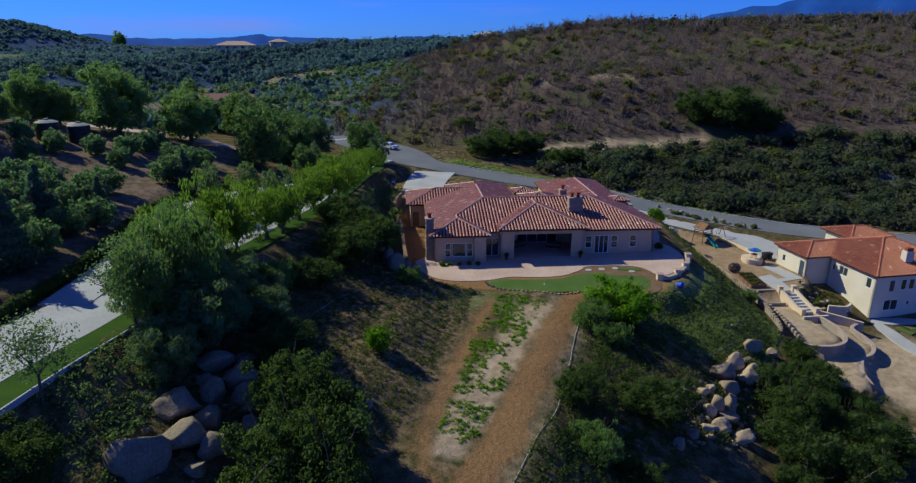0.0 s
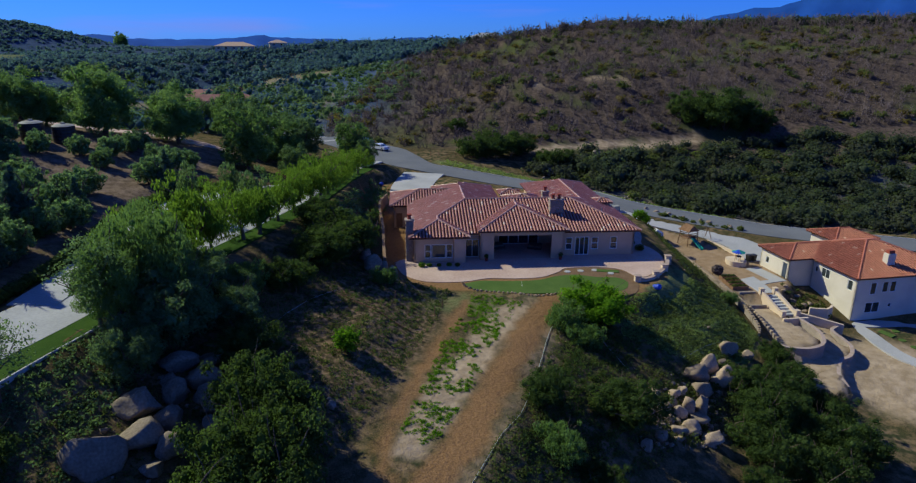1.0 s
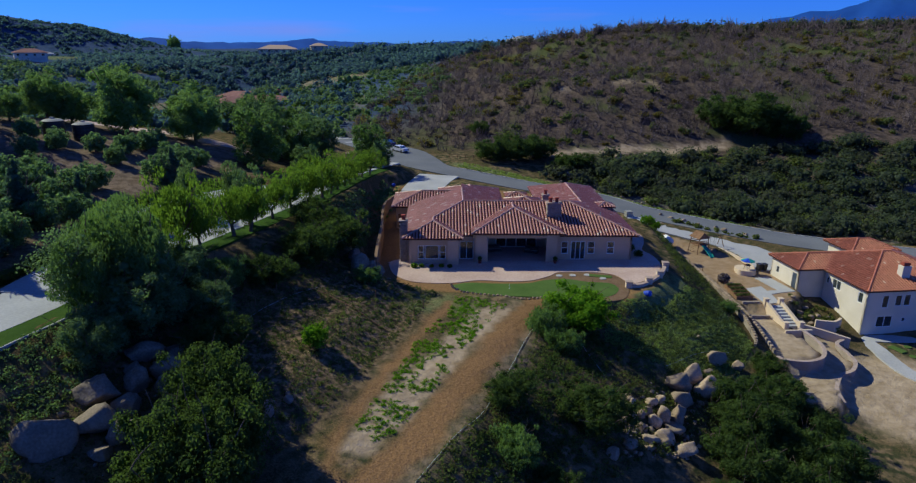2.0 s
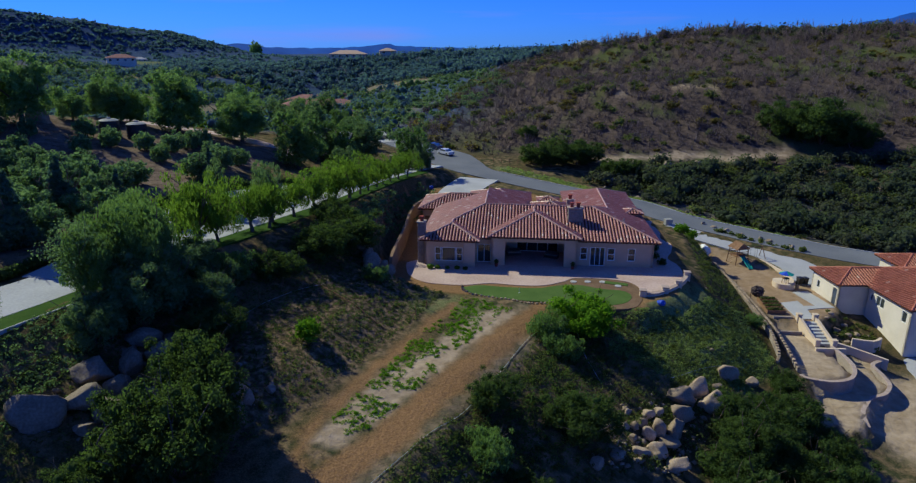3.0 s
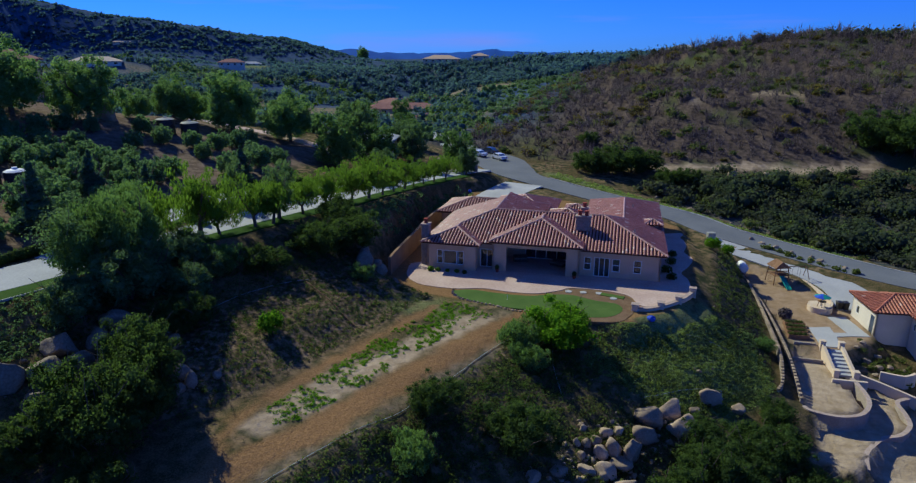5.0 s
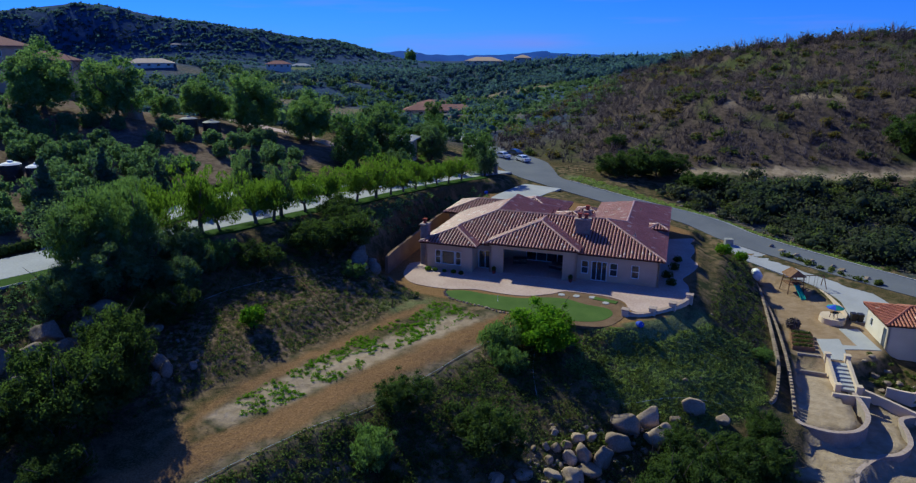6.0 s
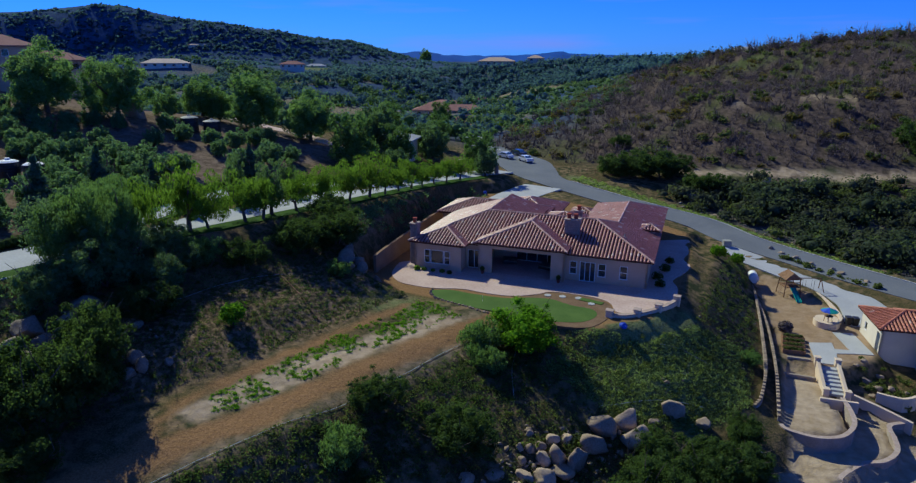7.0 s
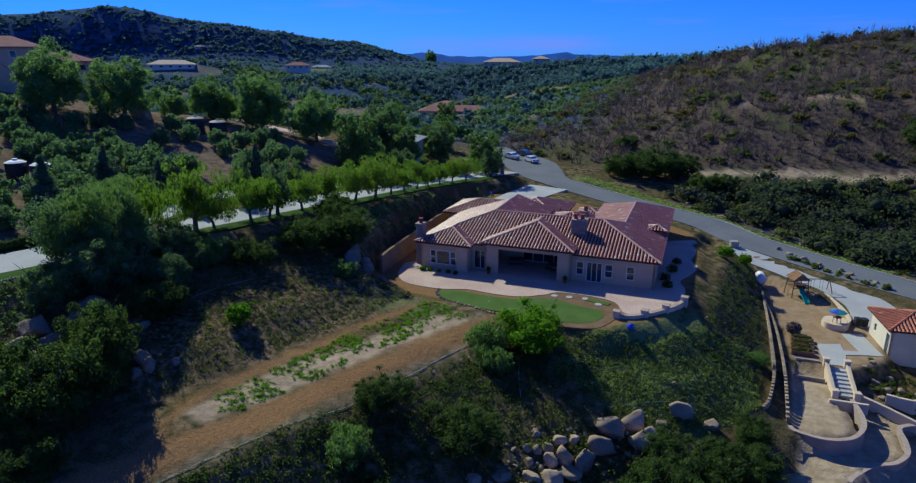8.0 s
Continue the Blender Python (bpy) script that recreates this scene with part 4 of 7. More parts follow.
    part("porch_wall", MB().box(8.15, 8.4, 2.4, 7.2, -0.2, 3.3), M["stucco"], h)
    part("porch_wall", MB().box(18.45, 18.7, 2.36, 7.2, -0.2, 3.3), M["stucco"], h)
    part("porch_ceiling", MB().box(8.4, 18.45, 1.36, 7.2, 3.1, 3.2), M["wood"], h)
    part("floor_slab", MB().box(0.3, 27.7, 7.5, 15.8, -0.25, 0.01), M["concrete"], h)
    # the roof
    s = [([(-0.6, 1.5), (28.6, 1.5), (21, 9.1), (7, 9.1)], (0, -1), E),
         ([(-0.6, -0.05), (6.8, -0.05), (3.1, 3.65)], (0, -1), E),
         ([(-0.6, 17), (-0.6, -0.05), (3.1, 3.65), (3.1, 5.2), (7, 9.1), (7, 17)], (-1, 0), E),
         ([(6.8, -0.05), (6.8, 1.5), (3.1, 5.2), (3.1, 3.65)], (1, 0), E),
         ([(7.85, 0.5), (19.05, 0.5), (13.45, 6.1)], (0, -1), E + 0.48),
         ([(7.85, 3.0), (7.85, 0.5), (13.45, 6.1), (13.45, 8.6)], (-1, 0), E + 0.48),
         ([(19.05, 0.5), (19.05, 3.0), (13.45, 8.6), (13.45, 6.1)], (1, 0), E + 0.48),
         ([(28.6, 1.5), (28.6, 29.5), (23.4, 24.3), (23.4, 11.5), (21, 9.1)], (1, 0), E),
         ([(18.2, 29.5), (18.2, 16.7), (23.4, 11.5), (23.4, 24.3)], (-1, 0), E),
         ([(28.6, 29.5), (18.2, 29.5), (23.4, 24.3)], (0, 1), E),
         ([(18.2, 16.7), (12.5, 16.7), (12.5, 14.6), (7, 9.1), (21, 9.1), (23.4, 11.5)], (0, 1), E),
         ([(12.5, 14.6), (12.5, 20), (7, 20), (7, 9.1)], (1, 0), E + 0.7)]
    z9, zw, zp = E + 7.6 * PITCH, E + 3.7 * PITCH, E + 0.48 + 5.6 * PITCH
    lines = [((7, 9.1, z9), (21, 9.1, z9)), ((7, 9.1, z9), (3.1, 5.2, zw)), ((3.1, 5.2, zw), (3.1, 3.65, zw)), ((3.1, 3.65, zw), (-0.6, -0.05, E)), ((3.1, 3.65, zw), (6.8, -0.05, E)),
             ((7, 9.1, z9), (7, 17, z9)), ((21, 9.1, z9), (28.6, 1.5, E)), ((21, 9.1, z9), (23.4, 11.5, E + 5.2 * PITCH)), ((23.4, 11.5, E + 5.2 * PITCH), (23.4, 24.3, E + 5.2 * PITCH)),
             ((13.45, 6.1, zp), (7.85, 0.5, E + 0.48)), ((13.45, 6.1, zp), (19.05, 0.5, E + 0.48)), ((13.45, 6.1, zp), (13.45, 8.6, zp)), ((23.4, 24.3, E + 5.2 * PITCH), (28.6, 29.5, E))]
    add_roof(h, s, lines, M["tile"], M["hip_tile"])
    for rect, z in (((-3.1, 12.6, 15.6, 24.2), E), ((3.5, 13.5, 20, 31), 2.6), ((13.2, 18.6, 12.6, 18), 4.0), ((14.4, 18.1, 26.6, 30), 2.1)):
        sl, ln = hip_roof(rect, z)
        add_roof(h, sl, ln, M["tile"], M["hip_tile"])
    part("entry_wall", MB().box(14.9, 17.6, 27.1, 29.5, -0.6, 2.05), M["stucco"], h)
    # soffits close the eaves
    for u0, u1, v0, v1, z in ((-0.55, 6.75, 0.0, 0.5, E), (6.8, 7.9, 1.55, 2.15, E), (7.9, 19.0, 0.55, 1.1, E + 0.48), (19.1, 28.55, 1.55, 2.1, E), (28, 28.55, 2.1, 29, E), (-0.55, 0, 0.5, 16, E)):
        part("soffit", MB().box(u0, u1, v0, v1, z - 0.2, z - 0.13), M["stucco"], h)
    stone_chimney(h, 17.7, 19.5, 5.4, 6.4, 3.6, 6.35, (18.15, 18.95))
    stone_chimney(h, -0.95, -0.003, 1.2, 2.3, -0.3, 5.1, (-0.48,))
    stone_chimney(h, 17.9, 18.8, 11.1, 11.9, 3.8, 6.1, (18.35,))
    for u, v, z in ((24.6, 20.0, 4.5), (10.4, 4.4, 4.05), (24.8, 6.2, 4.55)):
        part("vent_pipe", MB().tube((u, v, z), (u, v, z + 0.55), 0.07, 0.07, 8), M["pipe"], h, "grey roof vent pipe")
    # small roofed vent on the slope above the side path
    part("dormer", MB().box(26.3, 27.9, 13.0, 14.8, 3.05, 4.15), M["stucco"], h)
    sl, ln = hip_roof((26.0, 28.5, 12.7, 15.1), 4.1)
    add_roof(h, sl, ln, M["tile"], M["hip_tile"])
    return h


main_house()


# ---- plants ----
def leaf_cloud(lobes, count, size, seed, flat=0.0, fill=0.72, droop=False):
    """Leaf clumps over rounded lobes (x, y, z, rx, ry, rz), as bent quads, over a darker inner mass."""
    rs = np.random.RandomState(seed)
    L = np.array(lobes, float)
    w = (L[:, 3] * L[:, 4] + L[:, 3] * L[:, 5] + L[:, 4] * L[:, 5])
    which = rs.choice(len(L), count, p=w / w.sum())
    d = rs.normal(size=(count, 3))
    d /= np.linalg.norm(d, axis=1)[:, None]
    r = 0.62 + 0.45 * rs.rand(count) ** 0.6
    c = L[which, :3] + d * L[which, 3:] * r[:, None]
    nrm = d + rs.normal(size=(count, 3)) * 0.55
    nrm[:, 2] += flat
    nrm /= np.linalg.norm(nrm, axis=1)[:, None]
    ref = rs.normal(size=(count, 3))
    a = np.cross(nrm, ref)
    a /= np.linalg.norm(a, axis=1)[:, None]
    b = np.cross(nrm, a)
    if droop:
        # leaves hang in narrow strands
        a = rs.normal(size=(count, 3)) * 0.3 + np.array([0, 0, -1.0])
        a /= np.linalg.norm(a, axis=1)[:, None]
        b = np.cross(a, nrm)
        b /= np.linalg.norm(b, axis=1)[:, None] + 1e-6
        a, b = a * 1.9, b * 0.62
    s = size * (0.6 + 0.8 * rs.rand(count))[:, None]
    bend = nrm * s * 0.25
    v = np.stack([c - a * s - bend, c - b * s * 0.7, c + a * s - bend, c + b * s * 0.7], 1).reshape(-1, 3)
    f = np.arange(count * 4).reshape(-1, 4)
    if fill:
        ico = bmesh.new()
        bmesh.ops.create_icosphere(ico, subdivisions=1, radius=1)
        iv = np.array([p.co[:] for p in ico.verts])
        it = np.array([[p.index for p in q.verts] for q in ico.faces])
        ico.free()
        for k, q in enumerate(L):
            off = len(v)
            wob = 1 + 0.12 * rs.normal(size=(len(iv), 1))
            v = np.vstack([v, q[:3] + iv * q[3:] * fill * wob])
            f = np.vstack([f, np.column_stack([it, it[:, 2]]) + off])
    return v, f


def tri_quads(name, v, f):
    """A mesh of quads, some of which are triangles with the last corner twice."""
    me = bpy.data.meshes.new(name)
    tri = f[:, 2] == f[:, 3]
    q, t = f[~tri], f[tri][:, :3]
    loops = np.concatenate([q.ravel(), t.ravel()])
    start = np.concatenate([np.arange(len(q)) * 4, len(q) * 4 + np.arange(len(t)) * 3])
    me.vertices.add(len(v))
    me.vertices.foreach_set("co", v.astype(np.float32).ravel())
    me.loops.add(len(loops))
    me.loops.foreach_set("vertex_index", loops.astype(np.int32))
    me.polygons.add(len(start))
    me.polygons.foreach_set("loop_start", start.astype(np.int32))
    me.update()
    return me


def limb(mb, p, d, length, r, rng, depth):
    """A crooked branch with smaller ones; returns its tips."""
    tips = []
    p = Vector(p)
    for k in range(3):
        d = (d + Vector((rng.uniform(-0.25, 0.25), rng.uniform(-0.25, 0.25), rng.uniform(-0.05, 0.2)))).normalized()
        q = p + d * length / 3
        mb.tube(p, q, r * (1 - k * 0.22), r * (1 - (k + 1) * 0.22), 6, False)
        if depth and k:
            e = (d + Vector((rng.uniform(-1, 1), rng.uniform(-1, 1), rng.uniform(-0.1, 0.6)))).normalized()
            tips += limb(mb, q, e, length * 0.6, r * 0.5, rng, depth - 1)
        p = q
    return tips + [p]


def make_tree(name, tall, wide, clear, count, size, leaf, seed, label, group="", squash=0.8, stems=1, fill=0.5, cone=False, at=(0, 0, -50), droop=False, rag=0.0):
    """A tree: tapered trunk, limbs and a crown of leaf clumps round the limbs' ends."""
    rng = random.Random(seed)
    t = thing(name, pose(*at), label, "bush" if "bush" in name or "shrub" in name else "tree", group)
    mb = MB()
    tips = []
    r0 = (0.03 * tall + 0.03) * (0.45 if "young" in name else 1.0)
    for s in range(stems):
        lean = Vector((rng.uniform(-0.2, 0.2), rng.uniform(-0.2, 0.2), 1)).normalized() if stems == 1 else Vector((math.cos(6.28 * s / stems), math.sin(6.28 * s / stems), 1.6)).normalized()
        top = lean * max(clear, 0.25 * tall)
        mb.tube((0, 0, -0.3), top * 0.5, r0 * 1.3 / stems ** 0.5, r0 / stems ** 0.5, 7, False)
        mb.tube(top * 0.5, top, r0 / stems ** 0.5, r0 * 0.8 / stems ** 0.5, 7, False)
        for k in range(5 if stems == 1 else 3):
            a = 6.28 * (k + rng.random()) / (5 if stems == 1 else 3)
            d = Vector((math.cos(a) * wide / 2, math.sin(a) * wide / 2, (tall - top.z) * rng.uniform(0.35, 0.9)))
            tips += limb(mb, top, d.normalized(), d.length * 0.75, r0 * 0.5, rng, 1)
    part("trunk", mb, M["bark"], t, smooth=True)
    lobes = []
    if cone:
        for k in range(9):
            z = clear + (tall - clear) * (k + 0.5) / 9
            rr = wide / 2 * (1 - k / 9.5)
            for j in range(3):
                a = rng.uniform(0, 6.28)
                lobes.append((math.cos(a) * rr * 0.4, math.sin(a) * rr * 0.4, z, rr * 0.7, rr * 0.7, (tall - clear) / 12))
    else:
        # a full, uneven dome: small lobes over its skin, larger ones within, some round the limbs' ends
        mid = clear + (tall - clear) * 0.42
        ph = [rng.uniform(0, 6.28) for _ in range(4)]
        skin = 64 if not rag else 44
        for k in range(skin):
            a = 2.39996 * k + rng.uniform(-0.4, 0.4)
            w = -0.75 + 1.75 * ((k + rng.random()) / skin)
            q = (1 - min(w * w, 1)) ** 0.4
            uneven = 1 + 0.18 * math.sin(2 * a + ph[0]) + 0.1 * math.sin(3 * a + ph[1]) * math.cos(4 * w + ph[2]) + rng.uniform(-0.26 - rag, 0.14 + rag)
            rr = wide * rng.uniform(0.075, 0.15)
            reach = max(wide / 2 * uneven - rr * 0.8, 0.1)
            rise = (tall - mid) * uneven - rr * 0.6 if w > 0 else mid - clear
            lobes.append((math.cos(a) * q * reach, math.sin(a) * q * reach, mid + w * rise, rr, rr * rng.uniform(0.8, 1.2), rr * squash * rng.uniform(0.8, 1.2)))
        for k in range(9):
            a, q = rng.uniform(0, 6.28), wide * rng.uniform(0, 0.22)
            rr = wide * rng.uniform(0.16, 0.22)
            lobes.append((math.cos(a) * q, math.sin(a) * q, mid + (tall - mid) * rng.uniform(-0.3, 0.4), rr, rr, rr * squash))
        for p in tips[::2]:
            if Vector((p.x, p.y, 0)).length < wide * 0.58 and p.z < tall:
                rr = wide * rng.uniform(0.06, 0.11)
                lobes.append((p.x, p.y, max(p.z, clear + rr * 0.5), rr, rr, rr * squash))
    v, f = leaf_cloud(lobes, count, size, seed, 0.3, fill, droop)
    part("crown", tri_quads("crown", v, f), M[leaf], t)
    return t


def put(proto, x, y, scale=1.0, turn=0.0, sink=0.05, stretch=1.0):
    z = float(H(x, y)) - sink
    return copy_thing(proto, pose(x, y, z, 0, 0, turn) @ Matrix.Diagonal((scale, scale, scale * stretch, 1)))


def first(proto, x, y, scale=1.0, turn=0.0, sink=0.05, stretch=1.0):
    proto.matrix_basis = pose(x, y, float(H(x, y)) - sink, 0, 0, turn) @ Matrix.Diagonal((scale, scale, scale * stretch, 1))
    return proto


def spread(protos, places, rng, lo=0.85, hi=1.15):
    """Stand the trees on their places, the first of each kind itself."""
    used = set()
    for k, (x, y, *s) in enumerate(places):
        p = protos[k % len(protos)]
        sc = (s[0] if s else 1.0) * rng.uniform(lo, hi)
        tall = s[1] if len(s) > 1 else 1.0
        turn = rng.uniform(0, 360)
        if id(p) in used:
            o = copy_thing(p, pose(0, 0, 0))
            first(o, x, y, sc, turn, stretch=tall)
        else:
            used.add(id(p))
            first(p, x, y, sc, turn, stretch=tall)


rng = random.Random(11)

# the row of trees along the lawn
row = [make_tree("pepper_tree", tall, wide, clear, 5600, 0.085, "leaf_pepper", 21 + k, "small green pepper tree beside the driveway lawn", "trees along the driveway", 1.0, fill=0.0, droop=True, rag=0.22)
       for k, (tall, wide, clear) in enumerate(((5.0, 5.2, 1.2), (5.6, 4.4, 1.4), (4.5, 4.4, 1.0), (5.3, 5.0, 1.3), (4.9, 3.7, 1.2)))]
spread(row, [(-22.9, 51.0, 1.42), (-21.8, 56.4, 1.32), (-21.0, 58.4, 1.1), (-19.4, 62.6, 1.35), (-18.4, 64.4, 1.15), (-17.9, 70.0, 1.3), (-17.2, 74.6, 1.25), (-16.6, 79.6, 1.2), (-16.2, 84, 1.1), (-16.0, 88), (-16.0, 92), (-16.1, 96), (-16.2, 100), (-16.3, 104.5), (-16.3, 109), (-16.0, 114)], rng, 0.72, 1.05)
big = make_tree("pepper_tree", 7.6, 7.8, 0.9, 30000, 0.085, "leaf_willow", 31, "tall drooping pepper tree at the edge of the lawn", "trees along the driveway", 1.0, fill=0.25, droop=True)
first(big, -21.2, 46.0, 1.0, 40)
put(big, -22.2, 43.2, 0.8, 200)
sapling = make_tree("young_tree", 5.0, 3.6, 1.6, 2600, 0.065, "leaf_grey", 33, "sparse young tree growing on the lawn curb", "", 0.8, fill=0)
first(sapling, -23.9, 32.6, 1.15, 0)
put(sapling, -22.4, 41.2, 1.25, 130)

# oaks and bushes on the near slopes
oaks = [make_tree("oak_bush", 3.5, 5.4, 0.3, 19000, 0.062, "leaf_oak", 41 + k, "dense dark green scrub oak on the slope", "oaks on the slopes", 0.72, 3) for k in range(4)]
spread(oaks, [(-12.8, 43.0, 0.95), (-10.3, 36.2, 1.0, 1.4), (-26.5, 25.5, 1.1), (-22.8, 27.6, 0.85), (-8.0, 33.0, 1.2, 1.4), (-11.2, 27.2, 0.95), (-8.8, 29.6, 1.15, 1.35),
              (-9.6, 67.0, 1.2), (-11.5, 62.5, 1.0), (-13.6, 71.0, 1.1), (-13.0, 55.5, 0.7), (-5.0, 27.0, 0.8),
              (9.9, 45.4, 0.85), (16.7, 46.4, 0.95), (13.0, 38.5, 0.6),
              (31.0, 52.5, 1.0), (34.5, 56.0, 1.1), (37.0, 58.5, 0.95), (29.0, 47.5, 1.0), (34.5, 50.5, 1.1), (39.0, 55.0, 0.9), (27.5, 42.5, 0.8), (33.0, 45.0, 1.1), (36.6, 62.2, 0.7), (30.0, 55.6, 0.6), (38.0, 49.0, 1.1)], rng, 0.9, 1.12)
greys = [make_tree("grey_oak_bush", 4.2, 5.6, 0.3, 19000, 0.065, "leaf_grey", 47 + k, "grey-green scrub oak below the lawn", "oaks below the lawn", 0.85, 3) for k in range(2)]
spread(greys, [(-19.3, 38.4, 0.9), (-18.4, 43.4, 1.2), (-15.5, 47.0, 0.85), (-20.6, 46.0, 0.95), (-18.8, 50.4, 0.8), (-16.0, 50.8, 0.6)], rng, 0.95, 1.08)
bright = make_tree("bright_tree", 3.8, 5.8, 0.5, 12000, 0.085, "leaf_bright", 51, "bright green rounded tree below the putting green", "", 0.75)
first(bright, 16.6, 60.8, 1.12, 10, 0.3)
pale = [make_tree("pepper_shrub", 2.8, 4.4, 0.2, 7000, 0.08, "leaf_willow", 53 + k, "loose grey-green shrub beside the dirt track", "shrubs beside the track", 0.9, 3, fill=0.35, droop=True) for k in range(2)]
spread(pale, [(13.3, 58.2, 1.0), (14.8, 55.8, 0.8), (-16.4, 52.6, 0.9), (10.2, 39.8, 0.7), (36.4, 74.8, 0.45), (-5.0, 61.0, 0.6)], rng)
small_bright = make_tree("lime_bush", 1.9, 2.4, 0.3, 1800, 0.085, "leaf_bright", 57, "small bright lime-green bush on the dry slope", "", 0.85, 3)
first(small_bright, -6.3, 46.7, 1.0, 0)
put(small_bright, 31.0, 98.0, 0.9, 60)
put(small_bright, 33.3, 103.0, 0.8, 120)

# the orchard
grove = [make_tree("orchard_tree", 3.1, 3.4, 0.2, 3800, 0.11, "leaf_orchard", 61 + k, "rounded leafy orchard tree on the terraced slope", "orchard trees", 1.0, 3) for k in range(4)]
places = []
for i in range(13):
    for j in range(17):
        x, y = -36.5 - i * 4.3 - 0.12 * (j - 5) ** 2 * 0.1 + rng.uniform(-0.7, 0.7), 40 + j * 4.4 + (i % 2) * 2 + rng.uniform(-0.8, 0.8)
        dense = 0.95 if y < 74 else 0.5
        if rng.random() < dense and y - 62 < (x + 75) * 1.1 + 8 and y > 30 and line_distance(DRIVE, np.array(x), np.array(y))[0] > 7.5 and line_distance(BRANCH, np.array(x), np.array(y))[0] > 5.0 and y < 101 and not (-54 < x < -47 and 52 < y < 59):
            places.append((x, y))
spread(grove, places, rng, 0.8, 1.15)

# conifers and large trees behind
firs = [make_tree("conifer", 6.5, 4.6, 0.3, 8000, 0.11, "leaf_pine", 71 + k, "blue-green young conifer near the driveway", "conifers", 0.6, cone=True, fill=0.75) for k in range(2)]
spread(firs, [(-36.6, 49.5, 1.05), (-39.6, 59, 0.95), (-37.4, 65, 0.75), (-34.6, 80, 0.8), (-27.6, 62.0, 0.6)], rng)
slim = make_tree("slender_tree", 6.6, 3.2, 0.8, 5000, 0.1, "leaf_grey", 77, "slender grey-green tree beside the driveway", "", 1.1, fill=0.0, droop=True)
first(slim, -19.3, 66.9, 1.0, 0)
put(slim, -27.6, 69.5, 0.95, 90)
put(slim, -26.0, 78.0, 0.8, 210)
large = [make_tree("shade_tree", 9.8, 10.2, 0.5, 20000, 0.14, "leaf_shade", 81 + k, "large rounded shade tree above the orchard", "large trees behind the orchard", 0.85) for k in range(2)]
spread(large, [(-44.6, 107.0, 1.0), (-54.4, 103.0, 1.12), (-66.6, 101.5, 0.78), (-63.4, 102.5, 0.7), (-66.5, 93.0, 0.5), (-66.0, 82.5, 1.02), (-72.6, 74.6, 1.12), (-84, 60, 1.0)], rng, 0.95, 1.05)
mids = [make_tree("valley_tree", 7.8, 6.4, 0.5, 9500, 0.13, "leaf_grey" if k else "leaf_willow", 85 + k, "tall grey-green tree beyond the driveway", "trees beyond the driveway", 1.0) for k in range(2)]
spread(mids, [(-31.6, 102, 1.15), (-36, 117, 1.1), (-29.5, 114, 0.95), (-28, 126, 1.0), (-19.6, 131, 1.0), (-33, 131, 0.9), (-40, 128, 1.0), (-25, 106, 0.8), (-48, 140, 1.1), (-56, 150, 1.0), (-38, 147, 0.9), (-66, 170, 1.0), (-52, 175, 0.9), (-80, 190, 1.1), (-72, 215, 1.0), (-16.5, 127, 0.75)], rng, 0.9, 1.1)
put(large[0], -548, 1075, 2.4, 30)
canyon = make_tree("canyon_oak", 9.5, 14.0, 0.6, 18000, 0.19, "leaf_oak", 91, "broad dark oak at the foot of the burnt hill", "oaks by the dirt track", 0.7, 3)
first(canyon, 76, 181, 1.15, 0)
put(canyon, 67.5, 184.5, 0.75, 80)
put(canyon, 83, 180, 0.7, 160)
for x, y, s in ((5.5, 148.5, 0.42), (9.6, 150.2, 0.5), (14.5, 152.5, 0.5), (17.0, 155.0, 0.42), (1.5, 172, 0.3), (22, 147.5, 0.35), (26, 150, 0.35)):
    put(canyon, x, y, s, rng.uniform(0, 360))


# ---- growth that nobody could count ----
def clump_field(name, places, r_lo, r_hi, count, size, material, label, category, seed, squash=0.75, lobes=4, fill=0.5):
    """One object of many bushes: leaf clumps over small groups of lobes standing on the ground, grown from a few shapes turned and scaled."""
    rs = np.random.RandomState(seed)
    kinds = []
    for k in range(min(28, len(places))):
        lb = []
        for j in range(lobes):
            a = rs.uniform(0, 6.28)
            q = rs.uniform(0.45, 0.75)
            lb.append((math.cos(a) * 0.5, math.sin(a) * 0.5, q * squash * rs.uniform(0.5, 0.95), q, q, q * squash))
        kinds.append(leaf_cloud(lb, count, size / r_hi, rs.randint(1 << 30), 0.3, fill))
    V, F, off = [], [], 0
    for x, y in places:
        v, f = kinds[rs.randint(len(kinds))]
        r, a = rs.uniform(r_lo, r_hi), rs.uniform(0, 6.28)
        c, s_, up = math.cos(a) * r, math.sin(a) * r, r * rs.uniform(0.85, 1.15)
        V.append(np.column_stack([v[:, 0] * c - v[:, 1] * s_ + x, v[:, 0] * s_ + v[:, 1] * c + y, v[:, 2] * up + float(H(x, y))]))
        F.append(f + off)
        off += len(v)
    ob = part(name, tri_quads(name, np.vstack(V), np.vstack(F)), M[material])
    return tagged(ob, label, category, kind="stuff")


